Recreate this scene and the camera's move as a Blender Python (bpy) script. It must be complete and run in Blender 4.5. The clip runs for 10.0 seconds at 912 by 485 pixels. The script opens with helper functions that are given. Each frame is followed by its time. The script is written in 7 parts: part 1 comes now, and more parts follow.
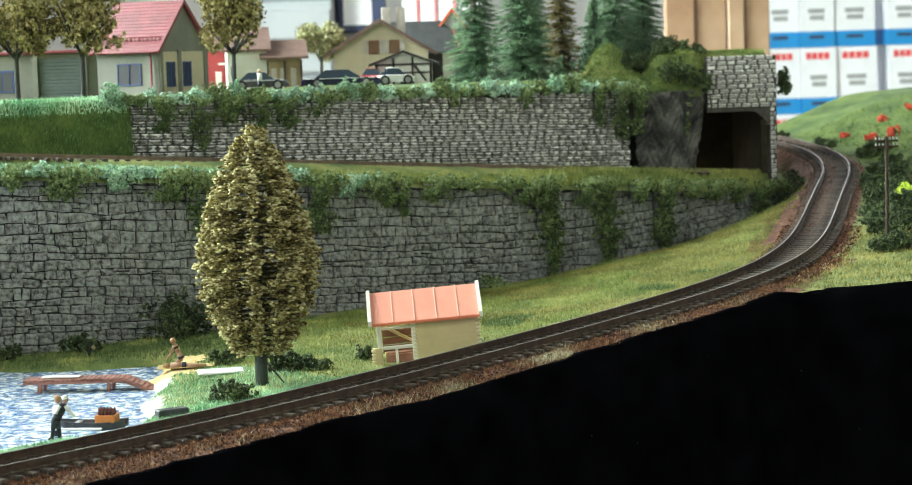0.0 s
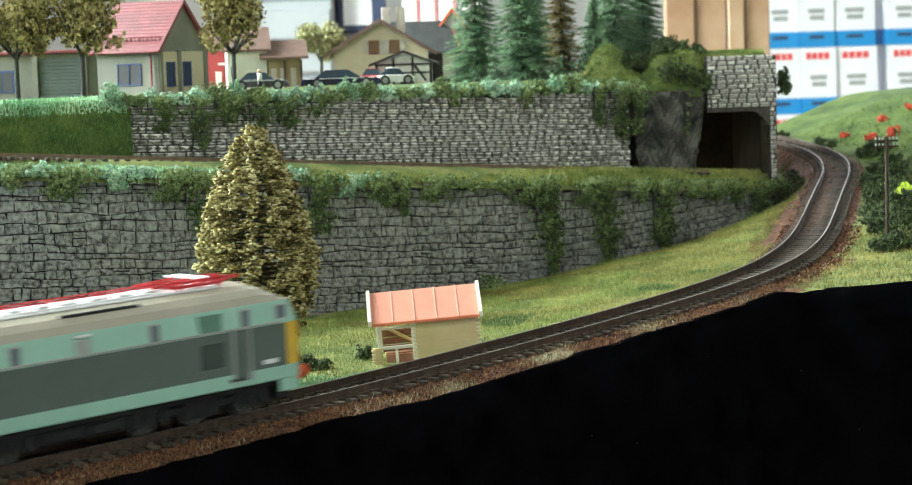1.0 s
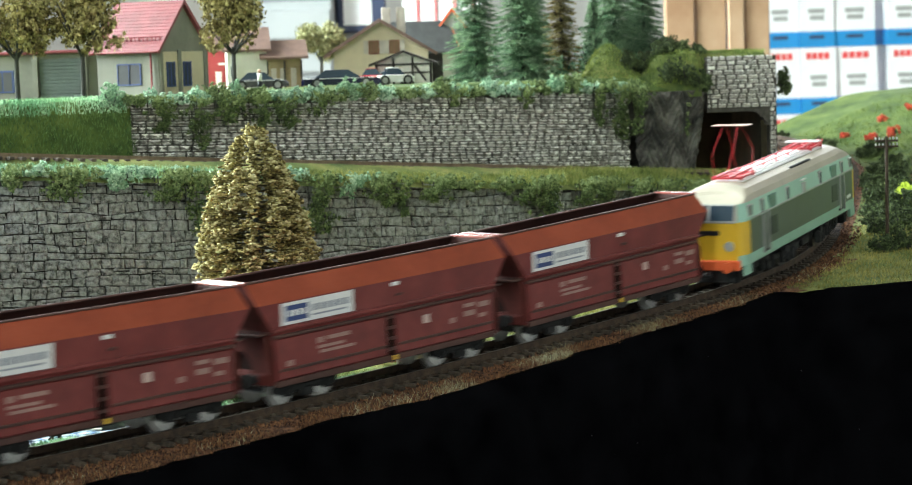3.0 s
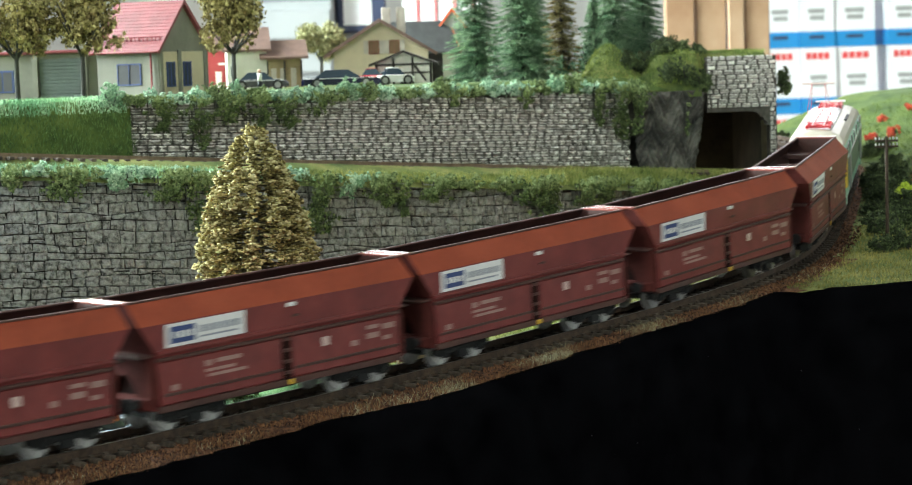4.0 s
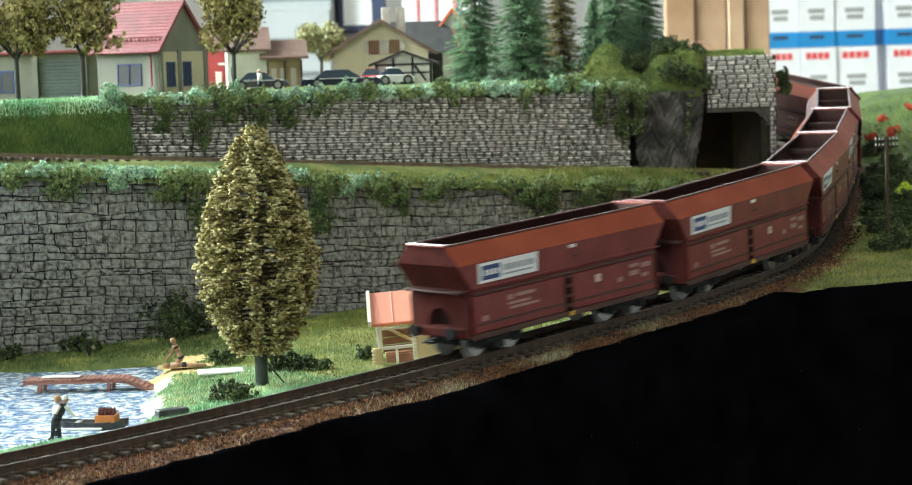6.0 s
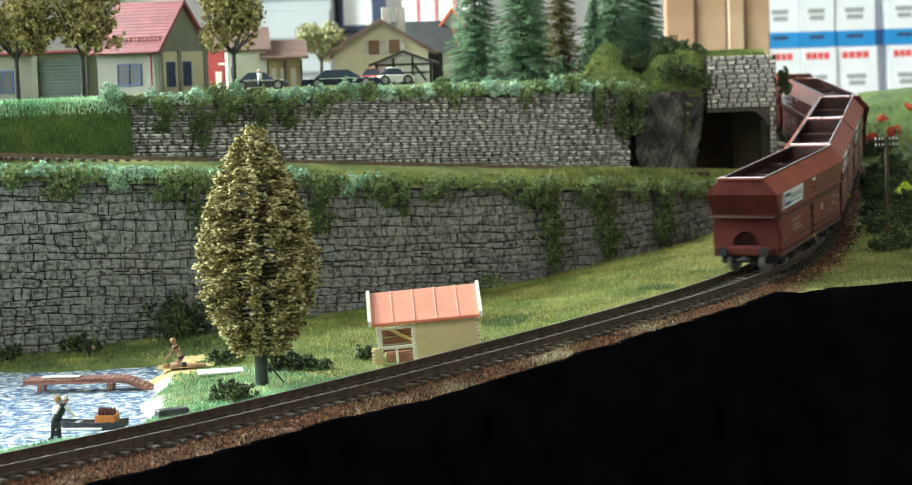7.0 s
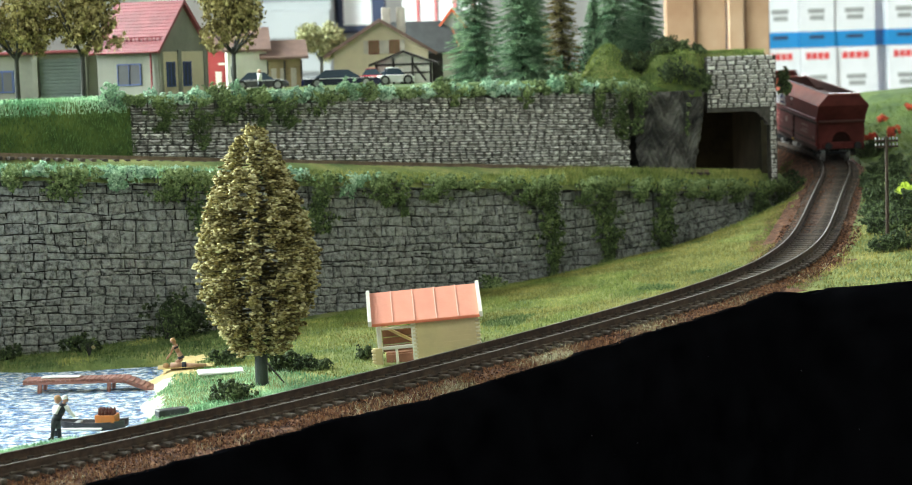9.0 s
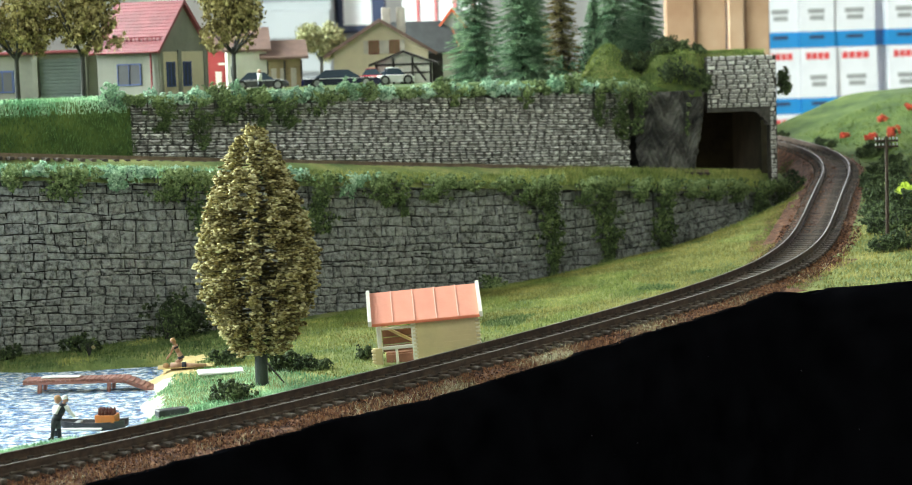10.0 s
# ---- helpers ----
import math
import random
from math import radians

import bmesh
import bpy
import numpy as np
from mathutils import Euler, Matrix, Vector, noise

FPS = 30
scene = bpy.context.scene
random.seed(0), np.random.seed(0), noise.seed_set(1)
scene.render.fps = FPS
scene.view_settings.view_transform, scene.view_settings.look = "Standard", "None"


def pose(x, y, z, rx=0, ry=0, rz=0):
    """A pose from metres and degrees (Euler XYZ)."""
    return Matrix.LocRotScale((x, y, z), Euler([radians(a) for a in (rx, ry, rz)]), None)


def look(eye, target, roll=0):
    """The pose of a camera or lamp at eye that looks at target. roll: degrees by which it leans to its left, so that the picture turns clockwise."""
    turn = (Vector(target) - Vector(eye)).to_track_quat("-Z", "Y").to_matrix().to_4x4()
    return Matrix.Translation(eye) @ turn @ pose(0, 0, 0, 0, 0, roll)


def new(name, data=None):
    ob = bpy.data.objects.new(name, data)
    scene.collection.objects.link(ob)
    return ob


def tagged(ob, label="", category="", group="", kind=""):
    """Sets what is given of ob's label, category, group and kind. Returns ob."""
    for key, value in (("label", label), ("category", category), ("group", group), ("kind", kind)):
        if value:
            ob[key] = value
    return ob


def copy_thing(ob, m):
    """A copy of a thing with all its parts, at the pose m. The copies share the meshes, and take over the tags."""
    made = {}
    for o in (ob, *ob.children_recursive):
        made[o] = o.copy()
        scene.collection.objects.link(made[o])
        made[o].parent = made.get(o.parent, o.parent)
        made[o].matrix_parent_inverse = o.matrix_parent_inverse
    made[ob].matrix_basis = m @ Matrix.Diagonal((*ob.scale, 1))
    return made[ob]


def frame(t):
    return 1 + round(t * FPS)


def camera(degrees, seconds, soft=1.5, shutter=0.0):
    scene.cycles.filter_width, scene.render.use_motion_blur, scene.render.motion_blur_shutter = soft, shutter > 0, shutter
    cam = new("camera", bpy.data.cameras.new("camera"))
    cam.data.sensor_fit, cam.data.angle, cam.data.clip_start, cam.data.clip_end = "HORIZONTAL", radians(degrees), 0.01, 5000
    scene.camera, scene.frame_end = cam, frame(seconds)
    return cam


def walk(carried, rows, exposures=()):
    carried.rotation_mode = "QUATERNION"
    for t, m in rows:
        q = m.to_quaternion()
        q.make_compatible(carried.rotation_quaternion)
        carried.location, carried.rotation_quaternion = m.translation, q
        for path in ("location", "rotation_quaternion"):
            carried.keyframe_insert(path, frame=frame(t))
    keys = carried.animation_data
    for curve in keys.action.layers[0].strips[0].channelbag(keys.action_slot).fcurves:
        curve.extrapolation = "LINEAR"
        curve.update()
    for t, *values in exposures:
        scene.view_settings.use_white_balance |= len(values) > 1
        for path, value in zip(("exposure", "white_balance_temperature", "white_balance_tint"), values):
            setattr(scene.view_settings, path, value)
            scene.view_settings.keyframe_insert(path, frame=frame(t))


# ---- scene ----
MM = 0.001  # plans below are in millimetres

cam = camera(25.98, 10.0, soft=1.0, shutter=0.5)
EYE = pose(0, 0, 0.12457, 90 - 5.354, 0, 0) @ pose(0, 0, 0, 0, 0, -1.848)
walk(cam, [(0, EYE), (10, EYE)], [(0, 0.15), (0.5, 0.16), (1, 0.25), (2, 0.28), (3.4, 0.34), (4.5, 0.35), (5.0, 0.34), (5.5, 0.24), (7, 0.12), (10, 0.13)])
cam.data.dof.use_dof = True
cam.data.dof.focus_distance, cam.data.dof.aperture_fstop = 0.79, 36.0

# ---- light ----
world = bpy.data.worlds.new("daylight")
scene.world = world
world.use_nodes = True
wn = world.node_tree.nodes
sky = wn.new("ShaderNodeTexSky")
sky.sky_type = "NISHITA"
sky.sun_disc = False
sky.sun_elevation, sky.sun_rotation = radians(40), radians(-80)
wn["Background"].inputs["Strength"].default_value = 0.12
world.node_tree.links.new(sky.outputs["Color"], wn["Background"].inputs["Color"])


def window_light(name, m, sx, sy, power, colour):
    la = bpy.data.lights.new(name, "AREA")
    la.shape, la.size, la.size_y, la.energy, la.color = "RECTANGLE", sx, sy, power, colour
    ob = new(name, la)
    ob.matrix_world = m
    return tagged(ob, kind="structure")


# daylight through the side window, the far window and the window behind the viewer's shoulder
window_light("window_light_side", look((-1.22, 1.42, 0.66), (0.0, 0.95, 0.0)), 1.3, 1.0, 110, (0.88, 1.0, 0.97))
window_light("window_light_far", look((0.3, 4.3, 1.0), (0.0, 0.9, 0.0)), 1.9, 1.0, 55, (0.95, 0.98, 1.0))
window_light("window_light_rear", look((-1.6, -1.35, 1.1), (0.1, 1.0, 0.0)), 1.4, 1.2, 100, (0.94, 1.0, 0.88))


# ---- materials ----
def material(name, colours, scale=200.0, rough=0.7, metal=0.0, bump=0.0, bump_scale=None, random_by="", spread=0.25, stops=None, spec=0.5, detail=6.0, fine=0.35, stretch=None, depth=0.0006):
    """A procedural surface: a ramp of colours over a noise of that many waves per metre, a fine grain over it,
    and a shade per object or per island."""
    m = bpy.data.materials.new(name)
    m.use_nodes = True
    nt = m.node_tree
    b = nt.nodes["Principled BSDF"]
    b.inputs["Roughness"].default_value, b.inputs["Metallic"].default_value = rough, metal
    b.inputs["Specular IOR Level"].default_value = spec
    tc = nt.nodes.new("ShaderNodeTexCoord")
    n1 = nt.nodes.new("ShaderNodeTexNoise")
    n1.inputs["Scale"].default_value, n1.inputs["Detail"].default_value = scale, detail
    n2 = nt.nodes.new("ShaderNodeTexNoise")
    n2.inputs["Scale"].default_value, n2.inputs["Detail"].default_value = scale * 5.3, 3.0
    mapping = nt.nodes.new("ShaderNodeMapping")
    mapping.inputs["Scale"].default_value = stretch or (1, 1, 1)
    nt.links.new(tc.outputs["Object"], mapping.inputs["Vector"])
    for n in (n1, n2):
        nt.links.new(mapping.outputs["Vector"], n.inputs["Vector"])
    mix = nt.nodes.new("ShaderNodeMath")
    mix.operation = "MULTIPLY_ADD"
    mix.inputs[1].default_value = fine
    nt.links.new(n2.outputs["Fac"], mix.inputs[0])
    sub = nt.nodes.new("ShaderNodeMath")
    sub.operation = "SUBTRACT"
    sub.inputs[1].default_value = fine * 0.5
    nt.links.new(n1.outputs["Fac"], sub.inputs[0])
    nt.links.new(sub.outputs[0], mix.inputs[2])
    last = mix.outputs[0]
    if random_by:
        if random_by == "object":
            r = nt.nodes.new("ShaderNodeObjectInfo").outputs["Random"]
        else:
            r = nt.nodes.new("ShaderNodeNewGeometry").outputs["Random Per Island"]
        sh = nt.nodes.new("ShaderNodeMath")
        sh.operation = "MULTIPLY_ADD"
        sh.inputs[1].default_value = spread
        nt.links.new(r, sh.inputs[0])
        off = nt.nodes.new("ShaderNodeMath")
        off.operation = "SUBTRACT"
        off.inputs[1].default_value = spread * 0.5
        nt.links.new(last, off.inputs[0])
        nt.links.new(off.outputs[0], sh.inputs[2])
        last = sh.outputs[0]
    ramp = nt.nodes.new("ShaderNodeValToRGB")
    el = ramp.color_ramp.elements
    stops = stops or [0.3 + 0.4 * i / max(1, len(colours) - 1) for i in range(len(colours))]
    while len(el) < len(colours):
        el.new(0.5)
    for e, s, c in zip(el, stops, colours):
        e.position, e.color = s, (*c, 1)
    nt.links.new(last, ramp.inputs["Fac"])
    nt.links.new(ramp.outputs["Color"], b.inputs["Base Color"])
    if bump:
        bn = nt.nodes.new("ShaderNodeBump")
        bn.inputs["Strength"].default_value, bn.inputs["Distance"].default_value = bump, depth
        n3 = nt.nodes.new("ShaderNodeTexNoise")
        n3.inputs["Scale"].default_value, n3.inputs["Detail"].default_value = bump_scale or scale * 3, 4.0
        nt.links.new(tc.outputs["Object"], n3.inputs["Vector"])
        nt.links.new(n3.outputs["Fac"], bn.inputs["Height"])
        nt.links.new(bn.outputs["Normal"], b.inputs["Normal"])
    return m


def shades(c, lo=0.75, hi=1.2):
    return [tuple(min(1, v * lo) for v in c), c, tuple(min(1, v * hi) for v in c)]


MAT = {}
MAT["stone"] = material("grey_stone", [(0.07, 0.073, 0.067), (0.255, 0.262, 0.246), (0.4, 0.41, 0.39)], 420, 0.85, fine=0.6, stops=[0.3, 0.47, 0.68], bump=1.0, bump_scale=900, depth=0.0013, random_by="object", spread=0.1)
MAT["stone_rest"] = material("grey_stone_rest", [(0.07, 0.073, 0.067), (0.255, 0.262, 0.246), (0.4, 0.41, 0.39)], 420, 0.85, fine=0.6, stops=[0.3, 0.47, 0.68], bump=1.0, bump_scale=900, depth=0.0013, random_by="island", spread=0.1)
MAT["mortar"] = material("dark_mortar", [(0.02, 0.02, 0.017), (0.05, 0.05, 0.044)], 300, 0.95, bump=0.5)
PALE = [(0.1, 0.097, 0.086), (0.24, 0.23, 0.205), (0.58, 0.56, 0.52)]
MAT["pale_stone"] = material("dull_grey_stone", PALE, 260, 0.85, bump=1.0, bump_scale=800, depth=0.001, stretch=(0.8, 0.8, 2.4), stops=[0.3, 0.5, 0.66], random_by="object", spread=0.2)
MAT["pale_stone_rest"] = material("dull_grey_stone_rest", PALE, 260, 0.85, bump=1.0, bump_scale=800, depth=0.001, stretch=(0.8, 0.8, 2.4), stops=[0.3, 0.5, 0.66], random_by="island", spread=0.2)
MAT["drybrush"] = material("white_drybrushed_edge", [(0.16, 0.155, 0.135), (0.5, 0.49, 0.45), (0.95, 0.94, 0.9)], 300, 0.8, bump=0.8, bump_scale=900, stretch=(0.7, 0.7, 1.8), stops=[0.36, 0.45, 0.54], fine=0.5)
MAT["grey_mortar"] = material("grey_brown_mortar", [(0.05, 0.047, 0.04), (0.115, 0.108, 0.094)], 300, 0.95, bump=0.5)
MAT["rock"] = material("rock", [(0.022, 0.022, 0.02), (0.08, 0.078, 0.07), (0.2, 0.195, 0.175)], 90, 0.9, bump=1.0, bump_scale=500)
MAT["ground"] = material("grass_mat", [(0.07, 0.11, 0.03), (0.15, 0.19, 0.05), (0.28, 0.27, 0.09)], 45, 0.95, bump=0.8, bump_scale=900)
MAT["hill"] = material("hill_grass_mat", [(0.035, 0.07, 0.013), (0.07, 0.118, 0.021), (0.12, 0.165, 0.033)], 45, 0.95, bump=0.8, bump_scale=900)
MAT["sand"] = material("pale_sand", [(0.5, 0.46, 0.37), (0.68, 0.65, 0.57)], 150, 0.9, bump=0.5, bump_scale=1500)
MAT["beach"] = material("yellow_sand", [(0.5, 0.37, 0.14), (0.66, 0.53, 0.27)], 150, 0.9, bump=0.5, bump_scale=1500)
MAT["dirt"] = material("rust_brown_ballast", [(0.03, 0.012, 0.007), (0.115, 0.046, 0.023), (0.23, 0.11, 0.055)], 260, 0.95, bump=1.0, bump_scale=1500)
MAT["grain"] = material("ballast_grain", [(0.03, 0.012, 0.007), (0.11, 0.045, 0.022), (0.25, 0.12, 0.06)], 260, 0.95, random_by="island", spread=0.6)
MAT["blade"] = material("grass_fibre", [(0.13, 0.18, 0.042), (0.25, 0.31, 0.075), (0.46, 0.45, 0.15)], 30, 0.8, random_by="island", spread=0.35)
MAT["blade_fresh"] = material("fresh_grass_fibre", [(0.07, 0.2, 0.06), (0.17, 0.36, 0.12), (0.34, 0.5, 0.22)], 30, 0.8, random_by="island", spread=0.35)
MAT["blade_mint"] = material("mint_grass_fibre", [(0.12, 0.31, 0.15), (0.32, 0.58, 0.34), (0.6, 0.8, 0.56)], 30, 0.8, random_by="island", spread=0.4)
MAT["blade_dry"] = material("dry_grass_fibre", [(0.12, 0.14, 0.034), (0.25, 0.245, 0.06), (0.45, 0.39, 0.125)], 30, 0.8, random_by="island", spread=0.4)
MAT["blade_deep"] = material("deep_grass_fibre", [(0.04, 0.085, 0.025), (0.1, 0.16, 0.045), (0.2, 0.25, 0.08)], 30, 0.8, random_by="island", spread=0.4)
MAT["blade_knoll"] = material("knoll_grass_fibre", [(0.09, 0.14, 0.03), (0.21, 0.29, 0.065), (0.38, 0.45, 0.13)], 30, 0.8, random_by="island", spread=0.5)
MAT["blade_hill"] = material("hill_grass_fibre", [(0.05, 0.09, 0.014), (0.12, 0.18, 0.03), (0.23, 0.29, 0.06)], 30, 0.8, random_by="island", spread=0.4)
MAT["blade_bank"] = material("bank_grass_fibre", [(0.028, 0.075, 0.02), (0.075, 0.15, 0.042), (0.16, 0.26, 0.085)], 30, 0.8, random_by="island", spread=0.5)
MAT["rust_fibre"] = material("rust_fibre", [(0.06, 0.02, 0.01), (0.18, 0.07, 0.03), (0.34, 0.18, 0.08)], 60, 0.85, random_by="island", spread=0.6)
MAT["willow"] = material("willow_foam", [(0.16, 0.16, 0.06), (0.34, 0.34, 0.16), (0.55, 0.55, 0.33)], 120, 0.9, random_by="island", spread=0.5)
MAT["straw"] = material("straw_fibre", [(0.22, 0.16, 0.07), (0.42, 0.38, 0.2), (0.7, 0.7, 0.5)], 60, 0.8, random_by="island", spread=0.5)
MAT["leaf"] = material("foliage", [(0.05, 0.085, 0.026), (0.15, 0.215, 0.075), (0.33, 0.41, 0.19)], 80, 0.85, random_by="island", spread=0.4)
MAT["leaf_dark"] = material("dark_foliage", [(0.017, 0.031, 0.01), (0.048, 0.075, 0.025), (0.125, 0.17, 0.064)], 80, 0.85, random_by="island", spread=0.4)
MAT["leaf_mid"] = material("ivy_foliage", [(0.035, 0.06, 0.02), (0.115, 0.17, 0.056), (0.28, 0.355, 0.14)], 80, 0.85, random_by="island", spread=0.4)
MAT["leaf_mint"] = material("mint_foliage", [(0.1, 0.21, 0.12), (0.25, 0.42, 0.26), (0.48, 0.64, 0.45)], 80, 0.85, random_by="island", spread=0.4)
MAT["leaf_pale"] = material("pale_mint_foliage", [(0.13, 0.27, 0.17), (0.34, 0.52, 0.37), (0.62, 0.76, 0.6)], 80, 0.85, random_by="island", spread=0.4)
MAT["olive_wire"] = material("olive_wire", [(0.05, 0.045, 0.02), (0.12, 0.105, 0.045)], 200, 0.8)
MAT["olive"] = material("olive_foam", [(0.11, 0.085, 0.02), (0.33, 0.28, 0.088), (0.66, 0.61, 0.33)], 120, 0.9, random_by="island", spread=0.5, bump=0.8, bump_scale=2500)
MAT["autumn"] = material("autumn_foam", [(0.09, 0.07, 0.02), (0.26, 0.215, 0.07), (0.52, 0.46, 0.2)], 120, 0.9, random_by="island", spread=0.5, bump=0.8, bump_scale=2500)
MAT["spruce"] = material("spruce_needles", [(0.07, 0.16, 0.085), (0.2, 0.345, 0.2), (0.4, 0.55, 0.34)], 80, 0.85, random_by="island", spread=0.45)
MAT["bark"] = material("dark_trunk", [(0.02, 0.022, 0.02), (0.05, 0.05, 0.045)], 300, 0.7, bump=0.6)
MAT["bark_green"] = material("green_plastic_trunk", [(0.018, 0.03, 0.025), (0.04, 0.055, 0.045)], 300, 0.45)
MAT["rail"] = material("rail_head", [(0.11, 0.098, 0.086), (0.22, 0.2, 0.178)], 200, 0.6, 0.35)
MAT["rail_side"] = material("rusty_rail_web", [(0.035, 0.021, 0.013), (0.085, 0.053, 0.034)], 300, 0.75)
MAT["sleeper"] = material("sleeper_plastic", [(0.03, 0.022, 0.016), (0.1, 0.075, 0.055)], 300, 0.75, random_by="object", spread=0.3, bump=0.4)
MAT["velvet"] = material("black_cloth", [(0.0012, 0.0012, 0.0016), (0.0038, 0.0038, 0.0048)], 60, 1.0, spec=0.0)
MAT["grey_lint"] = material("grey_lint", [(0.08, 0.08, 0.09), (0.2, 0.2, 0.21)], 300, 0.9)
# the ramp's white end paints the window's glitter onto the blue
MAT["water"] = material("lake_water_painted_glints", [(0.06, 0.15, 0.38), (0.26, 0.42, 0.66), (0.88, 0.91, 0.93)], 290, 0.1, bump=1.0, bump_scale=380, stops=[0.34, 0.48, 0.6], spec=0.8)
MAT["water"].node_tree.nodes["Bump"].inputs["Distance"].default_value = 0.004


# ---- mesh building ----
class Shape:
    """Collects vertices and faces in millimetres."""

    def __init__(self):
        self.v, self.f, self.k = [], [], []

    def add(self, vs, fs, k=0):
        n = len(self.v)
        self.v += [tuple(v) for v in vs]
        self.f += [tuple(n + i for i in f) for f in fs]
        self.k += [k] * len(fs)
        return self

    def box(self, x0, x1, y0, y1, z0, z1, c=0.0, k=0, m=None):
        """A box with its edges cut off by c."""
        if c <= 0:
            vs = [(x, y, z) for x in (x0, x1) for y in (y0, y1) for z in (z0, z1)]
            fs = [(0, 1, 3, 2), (4, 6, 7, 5), (0, 4, 5, 1), (2, 3, 7, 6), (0, 2, 6, 4), (1, 5, 7, 3)]
        else:
            vs, fs = [], []
            cx, cy, cz = (x0 + x1) / 2, (y0 + y1) / 2, (z0 + z1) / 2
            hx, hy, hz = (x1 - x0) / 2, (y1 - y0) / 2, (z1 - z0) / 2
            c = min(c, hx * 0.9, hy * 0.9, hz * 0.9)
            ids = {}
            for sx in (-1, 1):
                for sy in (-1, 1):
                    for sz in (-1, 1):
                        for a in range(3):
                            q = [hx - c, hy - c, hz - c]
                            q[a] += c
                            ids[sx, sy, sz, a] = len(vs)
                            vs.append((cx + sx * q[0], cy + sy * q[1], cz + sz * q[2]))
            for a in range(3):
                b, d = (a + 1) % 3, (a + 2) % 3
                for s in (-1, 1):
                    loop = []
                    for sb, sd in ((-1, -1), (1, -1), (1, 1), (-1, 1)):
                        t = [0, 0, 0]
                        t[a], t[b], t[d] = s, sb, sd
                        loop.append(ids[t[0], t[1], t[2], a])
                    fs.append(tuple(loop if s > 0 else loop[::-1]))
                for sb in (-1, 1):
                    for sd in (-1, 1):
                        lo, hi = [0, 0, 0], [0, 0, 0]
                        lo[a], hi[a] = -1, 1
                        lo[b] = hi[b] = sb
                        lo[d] = hi[d] = sd
                        q = (ids[(*lo, b)], ids[(*hi, b)], ids[(*hi, d)], ids[(*lo, d)])
                        fs.append(q if sb * sd < 0 else q[::-1])
            for sx in (-1, 1):
                for sy in (-1, 1):
                    for sz in (-1, 1):
                        q = tuple(ids[sx, sy, sz, a] for a in range(3))
                        fs.append(q if sx * sy * sz > 0 else q[::-1])
        if m is not None:
            vs = [tuple(m @ Vector(v)) for v in vs]
        return self.add(vs, fs, k)

    def tube(self, p0, p1, r0, r1=None, n=8, k=0, caps=True):
        r1 = r0 if r1 is None else r1
        a, b = Vector(p0), Vector(p1)
        q = (b - a).to_track_quat("Z", "Y")
        ring = [q @ Vector((math.cos(2 * math.pi * i / n), math.sin(2 * math.pi * i / n), 0)) for i in range(n)]
        vs = [a + r * r0 for r in ring] + [b + r * r1 for r in ring]
        fs = [(i, (i + 1) % n, n + (i + 1) % n, n + i) for i in range(n)]
        if caps:
            fs += [tuple(range(n))[::-1], tuple(range(n, 2 * n))]
        return self.add(vs, fs, k)

    def prism(self, outline, a0, a1, axis="x", k=0):
        """A closed outline in the other two axes, drawn along one axis."""
        n = len(outline)

        def at(a, u, w):
            return {"x": (a, u, w), "y": (u, a, w), "z": (u, w, a)}[axis]

        vs = [at(a0, *o) for o in outline] + [at(a1, *o) for o in outline]
        fs = [(i, (i + 1) % n, n + (i + 1) % n, n + i) for i in range(n)] + [tuple(range(n))[::-1], tuple(range(n, 2 * n))]
        return self.add(vs, fs, k)

    def loft(self, rings, k=0, caps=True, closed=True):
        n = len(rings[0])
        vs = [v for r in rings for v in r]
        fs = []
        for j in range(len(rings) - 1):
            for i in range(n if closed else n - 1):
                a, b = j * n + i, j * n + (i + 1) % n
                fs.append((a, b, b + n, a + n))
        if caps:
            fs += [tuple(range(n))[::-1], tuple(range((len(rings) - 1) * n, len(rings) * n))]
        return self.add(vs, fs, k)

    def blob(self, c, r, rnd, squash=1.0, k=0):
        """A small uneven lump of twenty faces."""
        g = (1 + 5 ** 0.5) / 2
        base = [(-1, g, 0), (1, g, 0), (-1, -g, 0), (1, -g, 0), (0, -1, g), (0, 1, g), (0, -1, -g), (0, 1, -g), (g, 0, -1), (g, 0, 1), (-g, 0, -1), (-g, 0, 1)]
        fs = [(0, 11, 5), (0, 5, 1), (0, 1, 7), (0, 7, 10), (0, 10, 11), (1, 5, 9), (5, 11, 4), (11, 10, 2), (10, 7, 6), (7, 1, 8), (3, 9, 4), (3, 4, 2), (3, 2, 6), (3, 6, 8), (3, 8, 9), (4, 9, 5), (2, 4, 11), (6, 2, 10), (8, 6, 7), (9, 8, 1)]
        s = r / 1.9
        vs = []
        for b in base:
            w = s * rnd.uniform(0.7, 1.3)
            vs.append((c[0] + b[0] * w, c[1] + b[1] * w, c[2] + b[2] * w * squash))
        return self.add(vs, fs, k)

    def leaf(self, c, r, rnd, k=0):
        """A small bent leaf of two triangles, turned at random."""
        q = Euler((rnd.uniform(0, 6.3), rnd.uniform(0, 6.3), rnd.uniform(0, 6.3))).to_matrix()
        c = Vector(c)
        vs = [c + q @ Vector(o) * r for o in ((-1, 0, 0), (0, -0.55, 0.25), (1, 0, 0), (0, 0.55, 0.25))]
        return self.add(vs, [(0, 1, 2), (0, 2, 3)], k)

